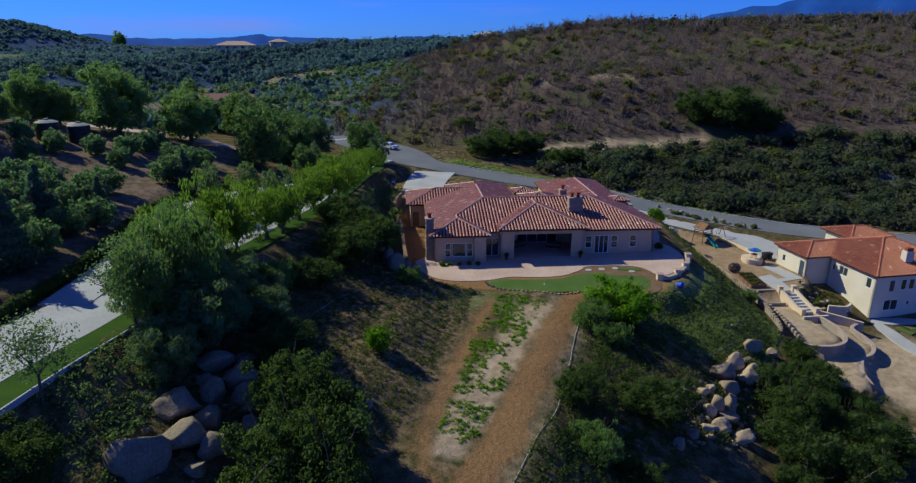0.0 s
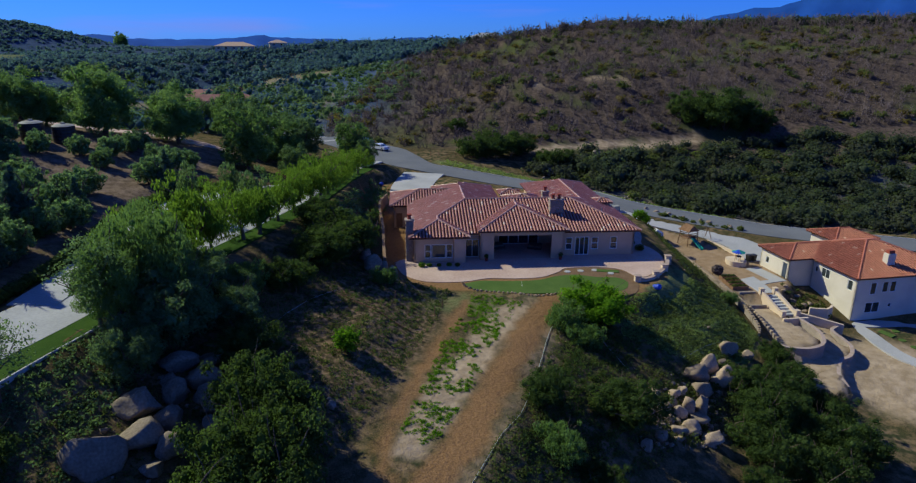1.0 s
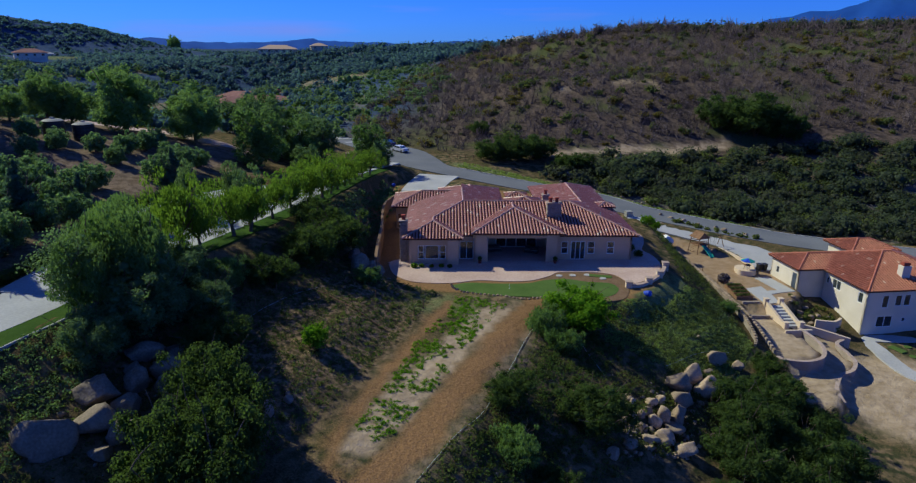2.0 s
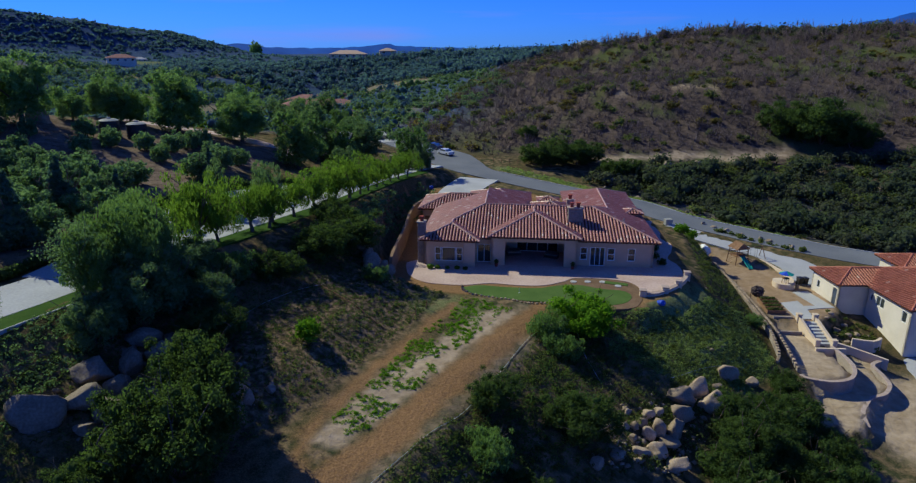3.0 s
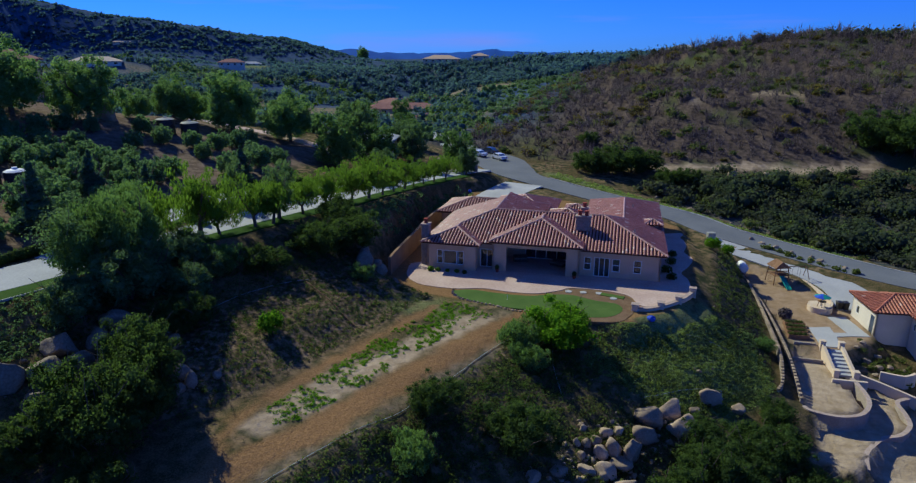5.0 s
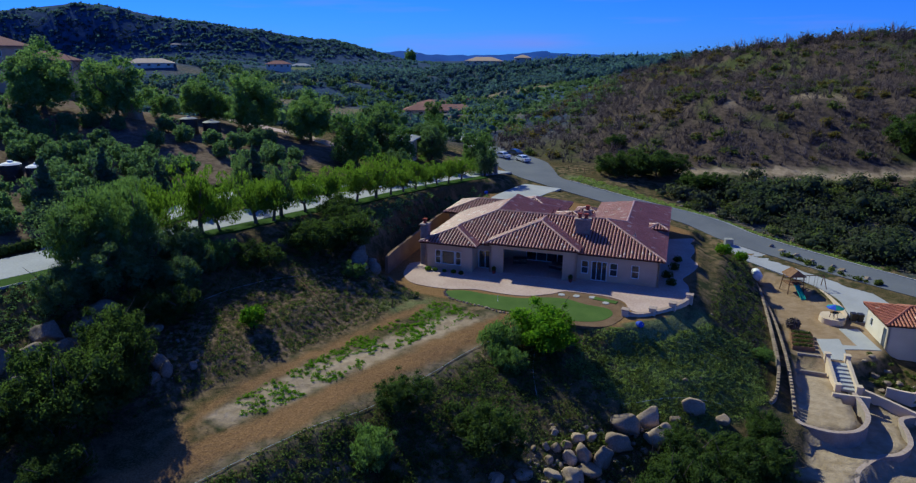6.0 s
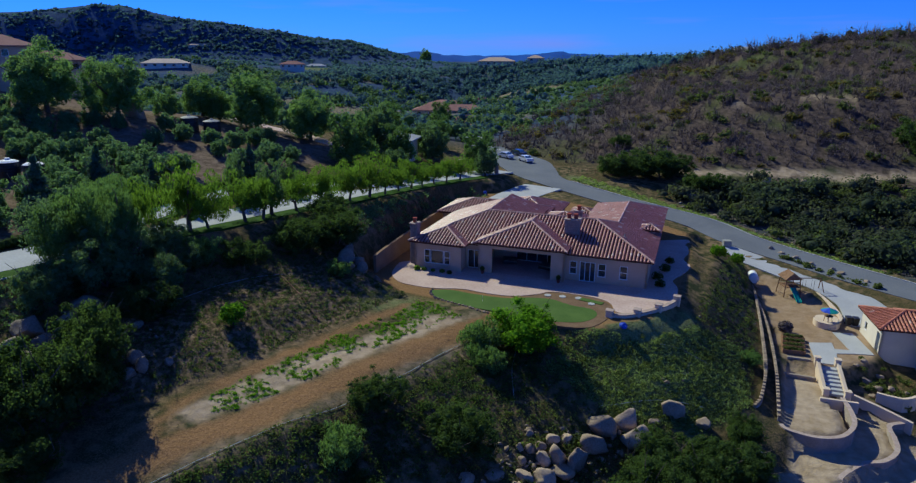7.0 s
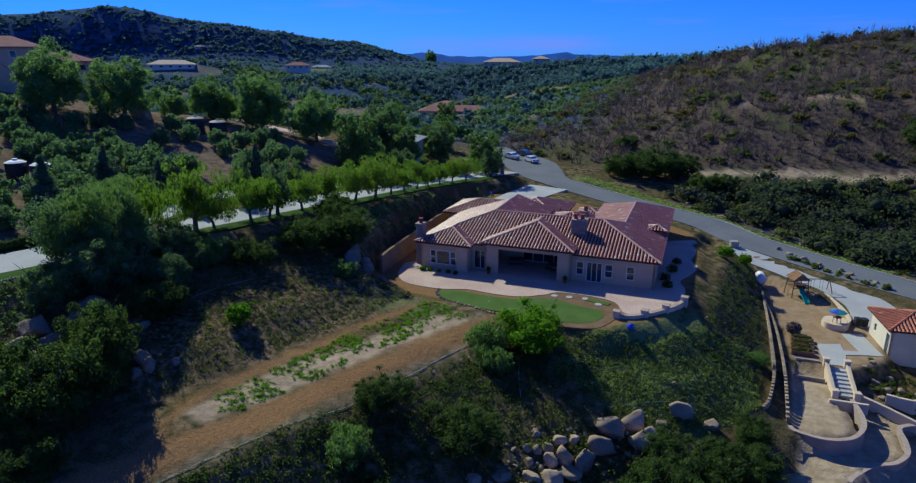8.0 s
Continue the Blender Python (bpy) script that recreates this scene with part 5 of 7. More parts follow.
def scatter(n, poly, seed, keep=None, gap=0.0):
    """Up to n places inside a polygon, no two nearer than gap."""
    rs = np.random.RandomState(seed)
    p = np.array(poly, float)
    lo, hi = p.min(0), p.max(0)
    c = lo + rs.rand(n * (14 if gap or keep else 8), 2) * (hi - lo)
    c = c[in_poly(poly, c[:, 0], c[:, 1])]
    out = np.zeros((0, 2))
    for q in c:
        if len(out) >= n:
            break
        if (keep is None or keep(*q)) and (not gap or not len(out) or ((out - q) ** 2).sum(1).min() > gap * gap):
            out = np.vstack([out, q])
    return [tuple(q) for q in out.tolist()]


CHAPARRAL = [(16, 140), (30, 128), (46, 119), (62, 109), (90, 102), (150, 88), (190, 110), (170, 165), (100, 176), (70, 172), (52, 165), (38, 161), (22, 153)]
HILL_TRACK = [(19, 157.5), (40, 167), (51, 169.5), (68, 177)]
off_track = lambda x, y: line_distance(HILL_TRACK, np.array(x), np.array(y))[0] > 10 and x + y * 0.35 > 78
off_road = lambda x, y: line_distance(ROAD, np.array(x), np.array(y))[0] > 10.5
clump_field("canyon_oaks", scatter(110, CHAPARRAL, 33, lambda x, y: off_road(x, y) and off_track(x, y), gap=6.0), 2.4, 4.6, 560, 0.32, "leaf_canyon", "broad dark scrub oaks filling the canyon", "trees", 100, 0.85, lobes=9)
clump_field("chaparral", scatter(560, CHAPARRAL, 3, lambda x, y: off_road(x, y) and line_distance(HILL_TRACK, np.array(x), np.array(y))[0] > 5, gap=2.4), 1.3, 3.4, 210, 0.3, "leaf_chaparral", "dense grey-green chaparral filling the canyon", "shrubs", 101, lobes=5)
clump_field("sage_brush", scatter(300, CHAPARRAL, 34, off_road, gap=2.0), 0.8, 2.4, 150, 0.26, "leaf_sage", "grey-brown sage brush in the canyon", "shrubs", 102)


def bare_shrub(rs):
    """One bare crooked shrub of unit height: forking stems whose twigs spread into a ragged dome. Returns starts, ends, widths."""
    P, Q, W = [], [], []
    for k in range(rs.randint(4, 7)):
        a, lean = rs.uniform(0, 6.28), rs.uniform(0.1, 1.0)
        d = np.array([math.cos(a) * lean, math.sin(a) * lean, 1.0])
        d /= np.linalg.norm(d)
        p = np.array([rs.normal(0, 0.06), rs.normal(0, 0.06), 0.0])
        length = rs.uniform(0.45, 0.7)
        q = p + d * length
        P.append(p), Q.append(q), W.append(0.034)
        for j in range(rs.randint(3, 5)):
            e = d + rs.normal(0, 0.55, 3)
            e /= np.linalg.norm(e)
            st = p + (q - p) * rs.uniform(0.35, 1.0)
            P.append(st), Q.append(st + e * rs.uniform(0.25, 0.5)), W.append(0.019)
    return np.array(P), np.array(Q), np.array(W)


def twig_field(name, places, tall, seed, label):
    """Bare burnt shrubs, too many to count."""
    rs = np.random.RandomState(seed)
    kinds = [bare_shrub(rs) for _ in range(24)]
    ring = np.array([[math.cos(a), math.sin(a), 0] for a in (0, 2.094, 4.189)])
    V, F, off = [], [], 0
    for x, y in places:
        P, Q, W = kinds[rs.randint(len(kinds))]
        n = len(P)
        h, a, wide = tall * rs.uniform(0.5, 1.35), rs.uniform(0, 6.28), rs.uniform(0.8, 1.3)
        c, s_ = math.cos(a) * h * wide, math.sin(a) * h * wide
        m = np.array([[c, -s_, 0], [s_, c, 0], [0, 0, h]])
        base = np.array([x, y, float(H(x, y)) - 0.1])
        p0, p1 = P @ m.T + base, Q @ m.T + base
        v = np.concatenate([p0[:, None] + ring[None] * (W * h)[:, None, None], p1[:, None]], 1).reshape(-1, 3)
        k = off + np.arange(n)[:, None] * 4
        F.append(np.concatenate([k + np.array([[0, 1, 3]]), k + np.array([[1, 2, 3]]), k + np.array([[2, 0, 3]])]))
        V.append(v)
        off += 4 * n
    ob = part(name, np_mesh(name, np.vstack(V), np.vstack(F)), M["twig"])
    return tagged(ob, label, "shrubs", kind="stuff")


HILL = [(-34, 172), (-24, 161), (-8, 155), (4, 157), (20, 161), (40, 170), (66, 181), (110, 182), (170, 190), (240, 280), (230, 340), (60, 340), (10, 335), (-28, 310), (-34, 250), (-40, 210)]
open_patch = lambda x, y: noise.fractal((x * 0.03, y * 0.03, 9.1), 0.8, 2.1, 3) < 0.42
hp = scatter(8400, HILL, 5, open_patch)
twig_field("burnt_brush", hp, 2.9, 7, "bare burnt brush covering the hillside")
twig_field("dead_snags", scatter(300, [(5, 322), (30, 300), (80, 288), (150, 285), (230, 285), (230, 312), (80, 318), (10, 334)], 6), 6.0, 9, "tall dead snags along the hill crest")
clump_field("ochre_brush", scatter(380, HILL, 8), 0.8, 2.8, 80, 0.34, "leaf_yellow", "scattered ochre brush on the burnt hill", "shrubs", 103)
clump_field("green_brush", scatter(560, HILL, 9), 0.7, 2.9, 80, 0.34, "leaf_sage", "scattered green brush on the burnt hill", "shrubs", 104)
CREST_BRUSH = [(-10, 322), (30, 312), (80, 300), (150, 296), (220, 296), (220, 310), (80, 318), (10, 330)]
clump_field("crest_brush", scatter(190, CREST_BRUSH, 31), 1.6, 4.2, 90, 0.5, "leaf_chaparral", "dark bushes along the crest of the hill", "shrubs", 121, 1.0)
TRACKSIDE = [(13.6, 62), (15.5, 60), (11.5, 50), (8.5, 42), (4, 33), (0, 26), (-3, 22), (4, 22), (12, 36), (16, 48), (20, 58), (17, 63)]
FOOT = [(-62, 182), (-34, 168), (-24, 200), (-14, 250), (-26, 320), (-62, 345), (-80, 300), (-66, 240)]
clump_field("foot_brush", scatter(240, FOOT, 32, gap=2.5), 1.2, 3.2, 60, 0.42, "leaf_grey", "grey-green brush at the foot of the hill", "shrubs", 122)
RIDGE = [(-250, 350), (-190, 370), (-150, 366), (-100, 362), (-60, 345), (-34, 320), (0, 345), (60, 360), (150, 380), (150, 440), (0, 500), (-120, 560), (-240, 560), (-300, 480)]
clump_field("hill_grove", scatter(1350, RIDGE, 10, gap=4), 3.0, 5.6, 70, 0.75, "leaf_hazed", "dark green grove covering the far ridge", "trees", 105, 0.95)
VALLEY = [(-90, 130), (-40, 150), (-44, 200), (-60, 300), (-80, 350), (-220, 380), (-380, 380), (-330, 200), (-200, 110)]


def wooded(x, y):
    """Where trees stand in the valley: off the fields, yards and roads, in drifts."""
    if math.hypot(x + 322, y - 312) < 30 or (-158 < x < -90 and 248 < y < 305) or in_poly(PLOUGHED, np.array(x), np.array(y)) or math.hypot(x + 330, y - 490) < 55:
        return False
    return noise.fractal((x * 0.022, y * 0.022, 5.1), 0.8, 2.1, 3) < 0.22


vg = scatter(1500, VALLEY, 12, wooded, gap=4)
clump_field("valley_grove", vg[:700], 1.8, 4.4, 70, 0.55, "leaf_hazed", "scattered dark trees in the valley", "trees", 106, 0.95)
clump_field("valley_trees", vg[700:1150], 1.6, 4.6, 80, 0.5, "leaf_grey", "grey-green trees scattered through the valley", "trees", 116, 1.1)
clump_field("valley_bushes", vg[1150:], 0.9, 2.6, 50, 0.4, "leaf_pepper", "green bushes and small trees in the valley gardens", "shrubs", 117, 0.9)
FAR_HILL = [(-520, 400), (-380, 400), (-300, 560), (-240, 620), (-300, 1050), (-620, 1050), (-1150, 900), (-1150, 450), (-800, 380)]
clump_field("far_scrub", scatter(4800, FAR_HILL, 13), 2.0, 5.6, 15, 1.7, "leaf_hazed", "dark scrub on the distant hill", "shrubs", 107, 0.6, lobes=2)
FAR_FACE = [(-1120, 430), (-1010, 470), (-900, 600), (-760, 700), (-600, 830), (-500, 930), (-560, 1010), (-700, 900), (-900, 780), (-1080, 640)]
clump_field("far_face_scrub", scatter(3200, FAR_FACE, 43), 2.0, 5.2, 14, 1.8, "leaf_hazed", "dark scrub under the distant crest, tinted haze blue", "shrubs", 147, 0.6, lobes=2)
RIGHT_WOOD = [(95, 345), (200, 345), (420, 360), (420, 420), (120, 420)]
clump_field("hilltop_grove", scatter(260, RIGHT_WOOD, 14), 3, 5, 40, 1.0, "leaf_orchard", "green grove behind the burnt hill", "trees", 108, 0.95)

# low plants on the near slopes
LEFT_SLOPE = [(-22, 30), (-19, 52), (-15, 66), (-7, 68), (2, 63.5), (1, 58), (-1.5, 48), (-3.5, 40), (-8, 26), (-20, 24)]
RIGHT_SLOPE = [(14.5, 62.5), (24, 64.5), (30.5, 72), (32, 104), (34, 108), (37, 80), (37, 67), (30, 58), (21, 46), (8, 30), (2, 30), (8.5, 46)]
MIDDLE = [(9.4, 62.2), (6.6, 55), (4.2, 46.5), (2.0, 39.5), (0.6, 37.5), (-1.6, 37.5), (-1.0, 40), (0.2, 46), (1.6, 53), (3.6, 60), (4, 63)]
CARPET = [(20, 64), (27, 67), (31, 74), (35, 76), (37, 68), (33, 60), (25, 57.5), (19, 59)]
clump_field("slope_scrub", scatter(2600, LEFT_SLOPE, 15), 0.08, 0.36, 16, 0.075, "leaf_sage", "low grey-green scrub on the dry slope", "shrubs", 109, 0.7, lobes=2, fill=0)
clump_field("slope_tufts", scatter(4200, LEFT_SLOPE, 25), 0.08, 0.36, 14, 0.07, "leaf_oak", "small dark tufts dotting the dry slope", "shrubs", 125, 0.8, lobes=2, fill=0)
clump_field("track_scrub", scatter(1500, TRACKSIDE, 27, lambda x, y: line_distance(PATH_R, np.array(x), np.array(y))[0] > 2.0), 0.15, 0.6, 22, 0.1, "leaf_oak", "dark low scrub beside the dirt track", "shrubs", 127, 0.6, lobes=2, fill=0)
clump_field("cut_bank_brush", scatter(300, [(-15.2, 68), (-14.0, 80), (-14.0, 116), (-10.8, 116), (-9.6, 96), (-8.6, 82), (-9.5, 70)], 28), 0.3, 0.95, 40, 0.16, "leaf_grey", "loose grey-green brush on the cut bank beside the house", "shrubs", 128, 0.8, lobes=3, fill=0)
clump_field("lawn_bank_scrub", scatter(900, [(-25, 24), (-24.5, 34), (-22, 44), (-18.5, 44), (-19, 32), (-17, 24)], 26), 0.12, 0.5, 20, 0.1, "leaf_grey", "grey-green plants on the bank below the lawn", "shrubs", 126, 0.7, lobes=2, fill=0)
clump_field("bank_scrub", scatter(4200, RIGHT_SLOPE, 16), 0.12, 0.5, 18, 0.09, "leaf_sage", "low olive scrub on the steep bank", "shrubs", 110, 0.7, lobes=2, fill=0)
clump_field("verge_plants", scatter(680, MIDDLE, 17, lambda x, y: noise.noise((x * 0.5, y * 0.5, 2)) > -0.12 - 0.02 * max(y - 52, 0)), 0.1, 0.36, 34, 0.07, "leaf_bright", "green weeds between the dirt tracks", "plants", 111, 0.5, lobes=2, fill=0)
clump_field("ground_cover", scatter(6500, CARPET, 18), 0.12, 0.32, 12, 0.07, "leaf_cover", "green trailing ground cover on the bank", "plants", 112, 0.5, lobes=2, fill=0)
VERGE = [(p[0] + 1.0, p[1] + 5.2) for p in ROAD[3:9]] + [(p[0] + 2.5, p[1] + 9.5) for p in ROAD[8:2:-1]]
clump_field("road_verge", scatter(800, VERGE, 19), 0.2, 0.6, 18, 0.16, "leaf_cover", "bright green weeds along the road verge", "plants", 113, 0.5, lobes=2, fill=0)


def hedge(line, lo, hi, tall, label):
    rs = np.random.RandomState(4)
    pts = curve_pts(line, 5)
    lb = []
    for i in range(len(pts) - 1):
        d = (pts[i + 1] - pts[i]).normalized()
        s = Vector((d.y, -d.x, 0))
        for k in np.arange(0, (pts[i + 1] - pts[i]).length, 0.7):
            p = pts[i] + d * k + s * (lo + hi) / 2
            lb.append((p.x, p.y, float(H(p.x, p.y)) + tall * 0.45, 0.6, 0.6, tall * 0.6))
    v, f = leaf_cloud(lb, len(lb) * 45, 0.13, 9, 0.2, 0.85)
    return tagged(part("hedge", tri_quads("hedge", v, f), M["leaf_oak"]), label, "hedge")


hedge([(-31.6, 34, 0), (-30.2, 42, 0)] + BRANCH[1:6], -3.4, -2.4, 1.1, "clipped dark green hedge along the driveway")


# ---- boulders ----
def boulder(x, y, sx, sy, sz, seed, material="stone", label="weathered tan granite boulder", group="boulders", sink=0.3, turn=0.0):
    rs = random.Random(seed)
    bm = bmesh.new()
    bmesh.ops.create_icosphere(bm, subdivisions=3, radius=1)
    off = Vector((rs.uniform(0, 50), rs.uniform(0, 50), rs.uniform(0, 50)))
    cuts = [(Vector((rs.gauss(0, 1), rs.gauss(0, 1), rs.gauss(0, 0.9))).normalized(), rs.uniform(0.45, 0.8)) for _ in range(8)]
    for v in bm.verts:
        c = v.co.copy()
        for q, deep in cuts:
            t = c.dot(q) - deep
            if t > 0:
                c -= q * t * 0.96
        c *= 1 + 0.16 * noise.fractal(v.co * 1.5 + off, 0.8, 2.1, 4)
        v.co = (c.x * sx, c.y * sy, c.z * sz)
    me = bpy.data.meshes.new("boulder")
    bm.to_mesh(me)
    bm.free()
    me.shade_smooth()
    me.materials.append(M[material])
    ob = new("boulder", me)
    ob.matrix_basis = pose(x, y, float(H(x, y)) + sz * (1 - sink) - sz * 0.25, 0, rs.uniform(-12, 12), turn + rs.uniform(0, 40))
    return tagged(ob, label, "boulder", group)


left_rocks = [(-17.7, 30.8, 1.7, 1.4, 1.6), (-16.4, 32.9, 1.6, 1.3, 1.15), (-17.4, 35.6, 1.7, 1.2, 1.25), (-16.0, 37.7, 1.0, 1.0, 1.0), (-15.6, 35.5, 1.3, 1.1, 1.1), (-15.2, 39.6, 1.6, 1.2, 1.05), (-14.4, 33.1, 1.25, 1.0, 0.95), (-15.2, 41.6, 1.3, 1.0, 0.8), (-13.4, 41.5, 1.0, 0.8, 0.7),
              (-14.2, 38.4, 1.1, 0.9, 0.9), (-17.0, 40.2, 1.5, 1.0, 0.9), (-9.0, 31.0, 1.9, 1.4, 1.2), (-7.1, 37.8, 0.6, 0.6, 0.8), (-8.0, 38.0, 0.8, 0.7, 0.75), (-7.3, 36.6, 0.6, 0.5, 0.55), (-13.0, 35.6, 0.7, 0.6, 0.6), (-13.2, 37.2, 0.8, 0.7, 0.7), (-12.2, 41.4, 0.6, 0.5, 0.5),
              (-16.9, 38.6, 0.7, 0.6, 0.6), (-14.8, 31.2, 0.8, 0.7, 0.6), (-6.2, 39.4, 0.4, 0.35, 0.4)]
for k, (x, y, a, b, c) in enumerate(left_rocks):
    boulder(x, y, a, b, c, 300 + k)
for k, (x, y, a, b, c) in enumerate(((-5.6, 66.0, 0.9, 0.8, 1.3), (-6.6, 64.6, 1.0, 0.8, 1.2), (-4.6, 64.8, 0.7, 0.6, 0.9), (-7.6, 66.4, 0.8, 0.7, 1.1), (-5.2, 63.2, 0.6, 0.6, 0.7), (-3.8, 66.6, 0.5, 0.5, 0.6))):
    boulder(x, y, a, b, c, 340 + k, label="grey upright boulder beside the house pad")
right_rocks = [(30.8, 60.8, 1.3, 1.1, 1.3), (27.3, 57.2, 1.1, 1.0, 1.1), (26.0, 55.2, 1.75, 1.1, 1.1), (28.5, 56.0, 1.4, 1.1, 1.1), (25.4, 53.2, 1.5, 1.0, 0.95), (24.7, 51.0, 0.95, 0.9, 1.15), (23.4, 50.5, 0.85, 0.8, 1.1), (22.4, 49.8, 0.6, 0.6, 0.75), (21.8, 50.5, 0.5, 0.5, 0.5), (21.2, 50.0, 0.5, 0.5, 0.55),
               (33.2, 61.4, 0.65, 0.6, 0.65), (22.5, 51.8, 0.6, 0.6, 0.6), (37.6, 61.4, 0.95, 0.7, 0.6), (24.0, 49.8, 1.1, 0.9, 0.6), (23.4, 52.6, 0.5, 0.45, 0.5), (23.0, 48.2, 1.1, 0.9, 0.8), (24.6, 47.6, 1.0, 0.8, 0.7),
               (21.6, 47.6, 0.8, 0.6, 0.5), (19.6, 46.2, 0.8, 0.6, 0.5), (18.0, 44.6, 0.7, 0.6, 0.5), (29.6, 63.4, 0.28, 0.22, 0.22), (21.0, 48.6, 0.45, 0.4, 0.4), (20.4, 49.6, 0.4, 0.35, 0.35), (20.6, 51.2, 0.35, 0.3, 0.3), (29.4, 58.6, 0.5, 0.5, 0.4)]
for k, (x, y, a, b, c) in enumerate(right_rocks):
    boulder(x, y, a * 1.05, b * 1.05, c * 1.05, 360 + k, "stone_pale", "pale sandstone boulder in the gully", "boulders in the gully", 0.35)
boulder(-67, 86.4, 2.4, 2.0, 1.7, 400, "stone_pale", "large round tan boulder above the orchard", "")


def rubble(name, places, lo, hi, seed, material, label):
    """Loose broken stones, too many to count."""
    rs = np.random.RandomState(seed)
    ico = bmesh.new()
    bmesh.ops.create_icosphere(ico, subdivisions=1, radius=1)
    iv = np.array([p.co[:] for p in ico.verts])
    it = np.array([[p.index for p in q.verts] for q in ico.faces])
    ico.free()
    V, F = [], []
    for k, (x, y) in enumerate(places):
        r = lo + (hi - lo) * rs.rand() ** 2.5
        turn = rs.uniform(0, 6.28)
        q = iv * (1 + 0.2 * rs.normal(size=(len(iv), 1))) * np.array([1, rs.uniform(0.6, 1), rs.uniform(0.45, 0.85)]) * r
        c, s_ = math.cos(turn), math.sin(turn)
        V.append(np.column_stack([q[:, 0] * c - q[:, 1] * s_ + x, q[:, 0] * s_ + q[:, 1] * c + y, q[:, 2] + float(H(x, y)) + r * 0.2]))
        F.append(it + k * len(iv))
    return tagged(part(name, np_mesh(name, np.vstack(V), np.vstack(F)), M[material]), label, "stones", kind="stuff")


clump_field("gully_scrub", scatter(70, [(19, 46), (20, 53), (25, 57.5), (31, 61), (33, 58), (28, 51), (24, 46)], 57), 0.3, 0.9, 60, 0.13, "leaf_sage", "dry scrub growing between the boulders", "shrubs", 158, 0.8, lobes=3, fill=0)
rubble("gully_rubble", scatter(260, [(19, 45), (20, 52), (23.5, 54), (27, 57.6), (30, 58), (28, 52), (25, 47)], 51), 0.07, 0.4, 52, "stone_pale", "loose broken stones between the boulders")
rubble("slope_rubble", scatter(90, [(-20, 30), (-20, 40), (-12, 43), (-5.6, 40), (-6, 34), (-12, 30)], 53), 0.08, 0.4, 54, "stone", "loose grey stones among the boulders")
rubble("bank_pebbles", scatter(120, RIGHT_SLOPE, 55), 0.05, 0.2, 56, "stone_pale", "small stones scattered over the bank")


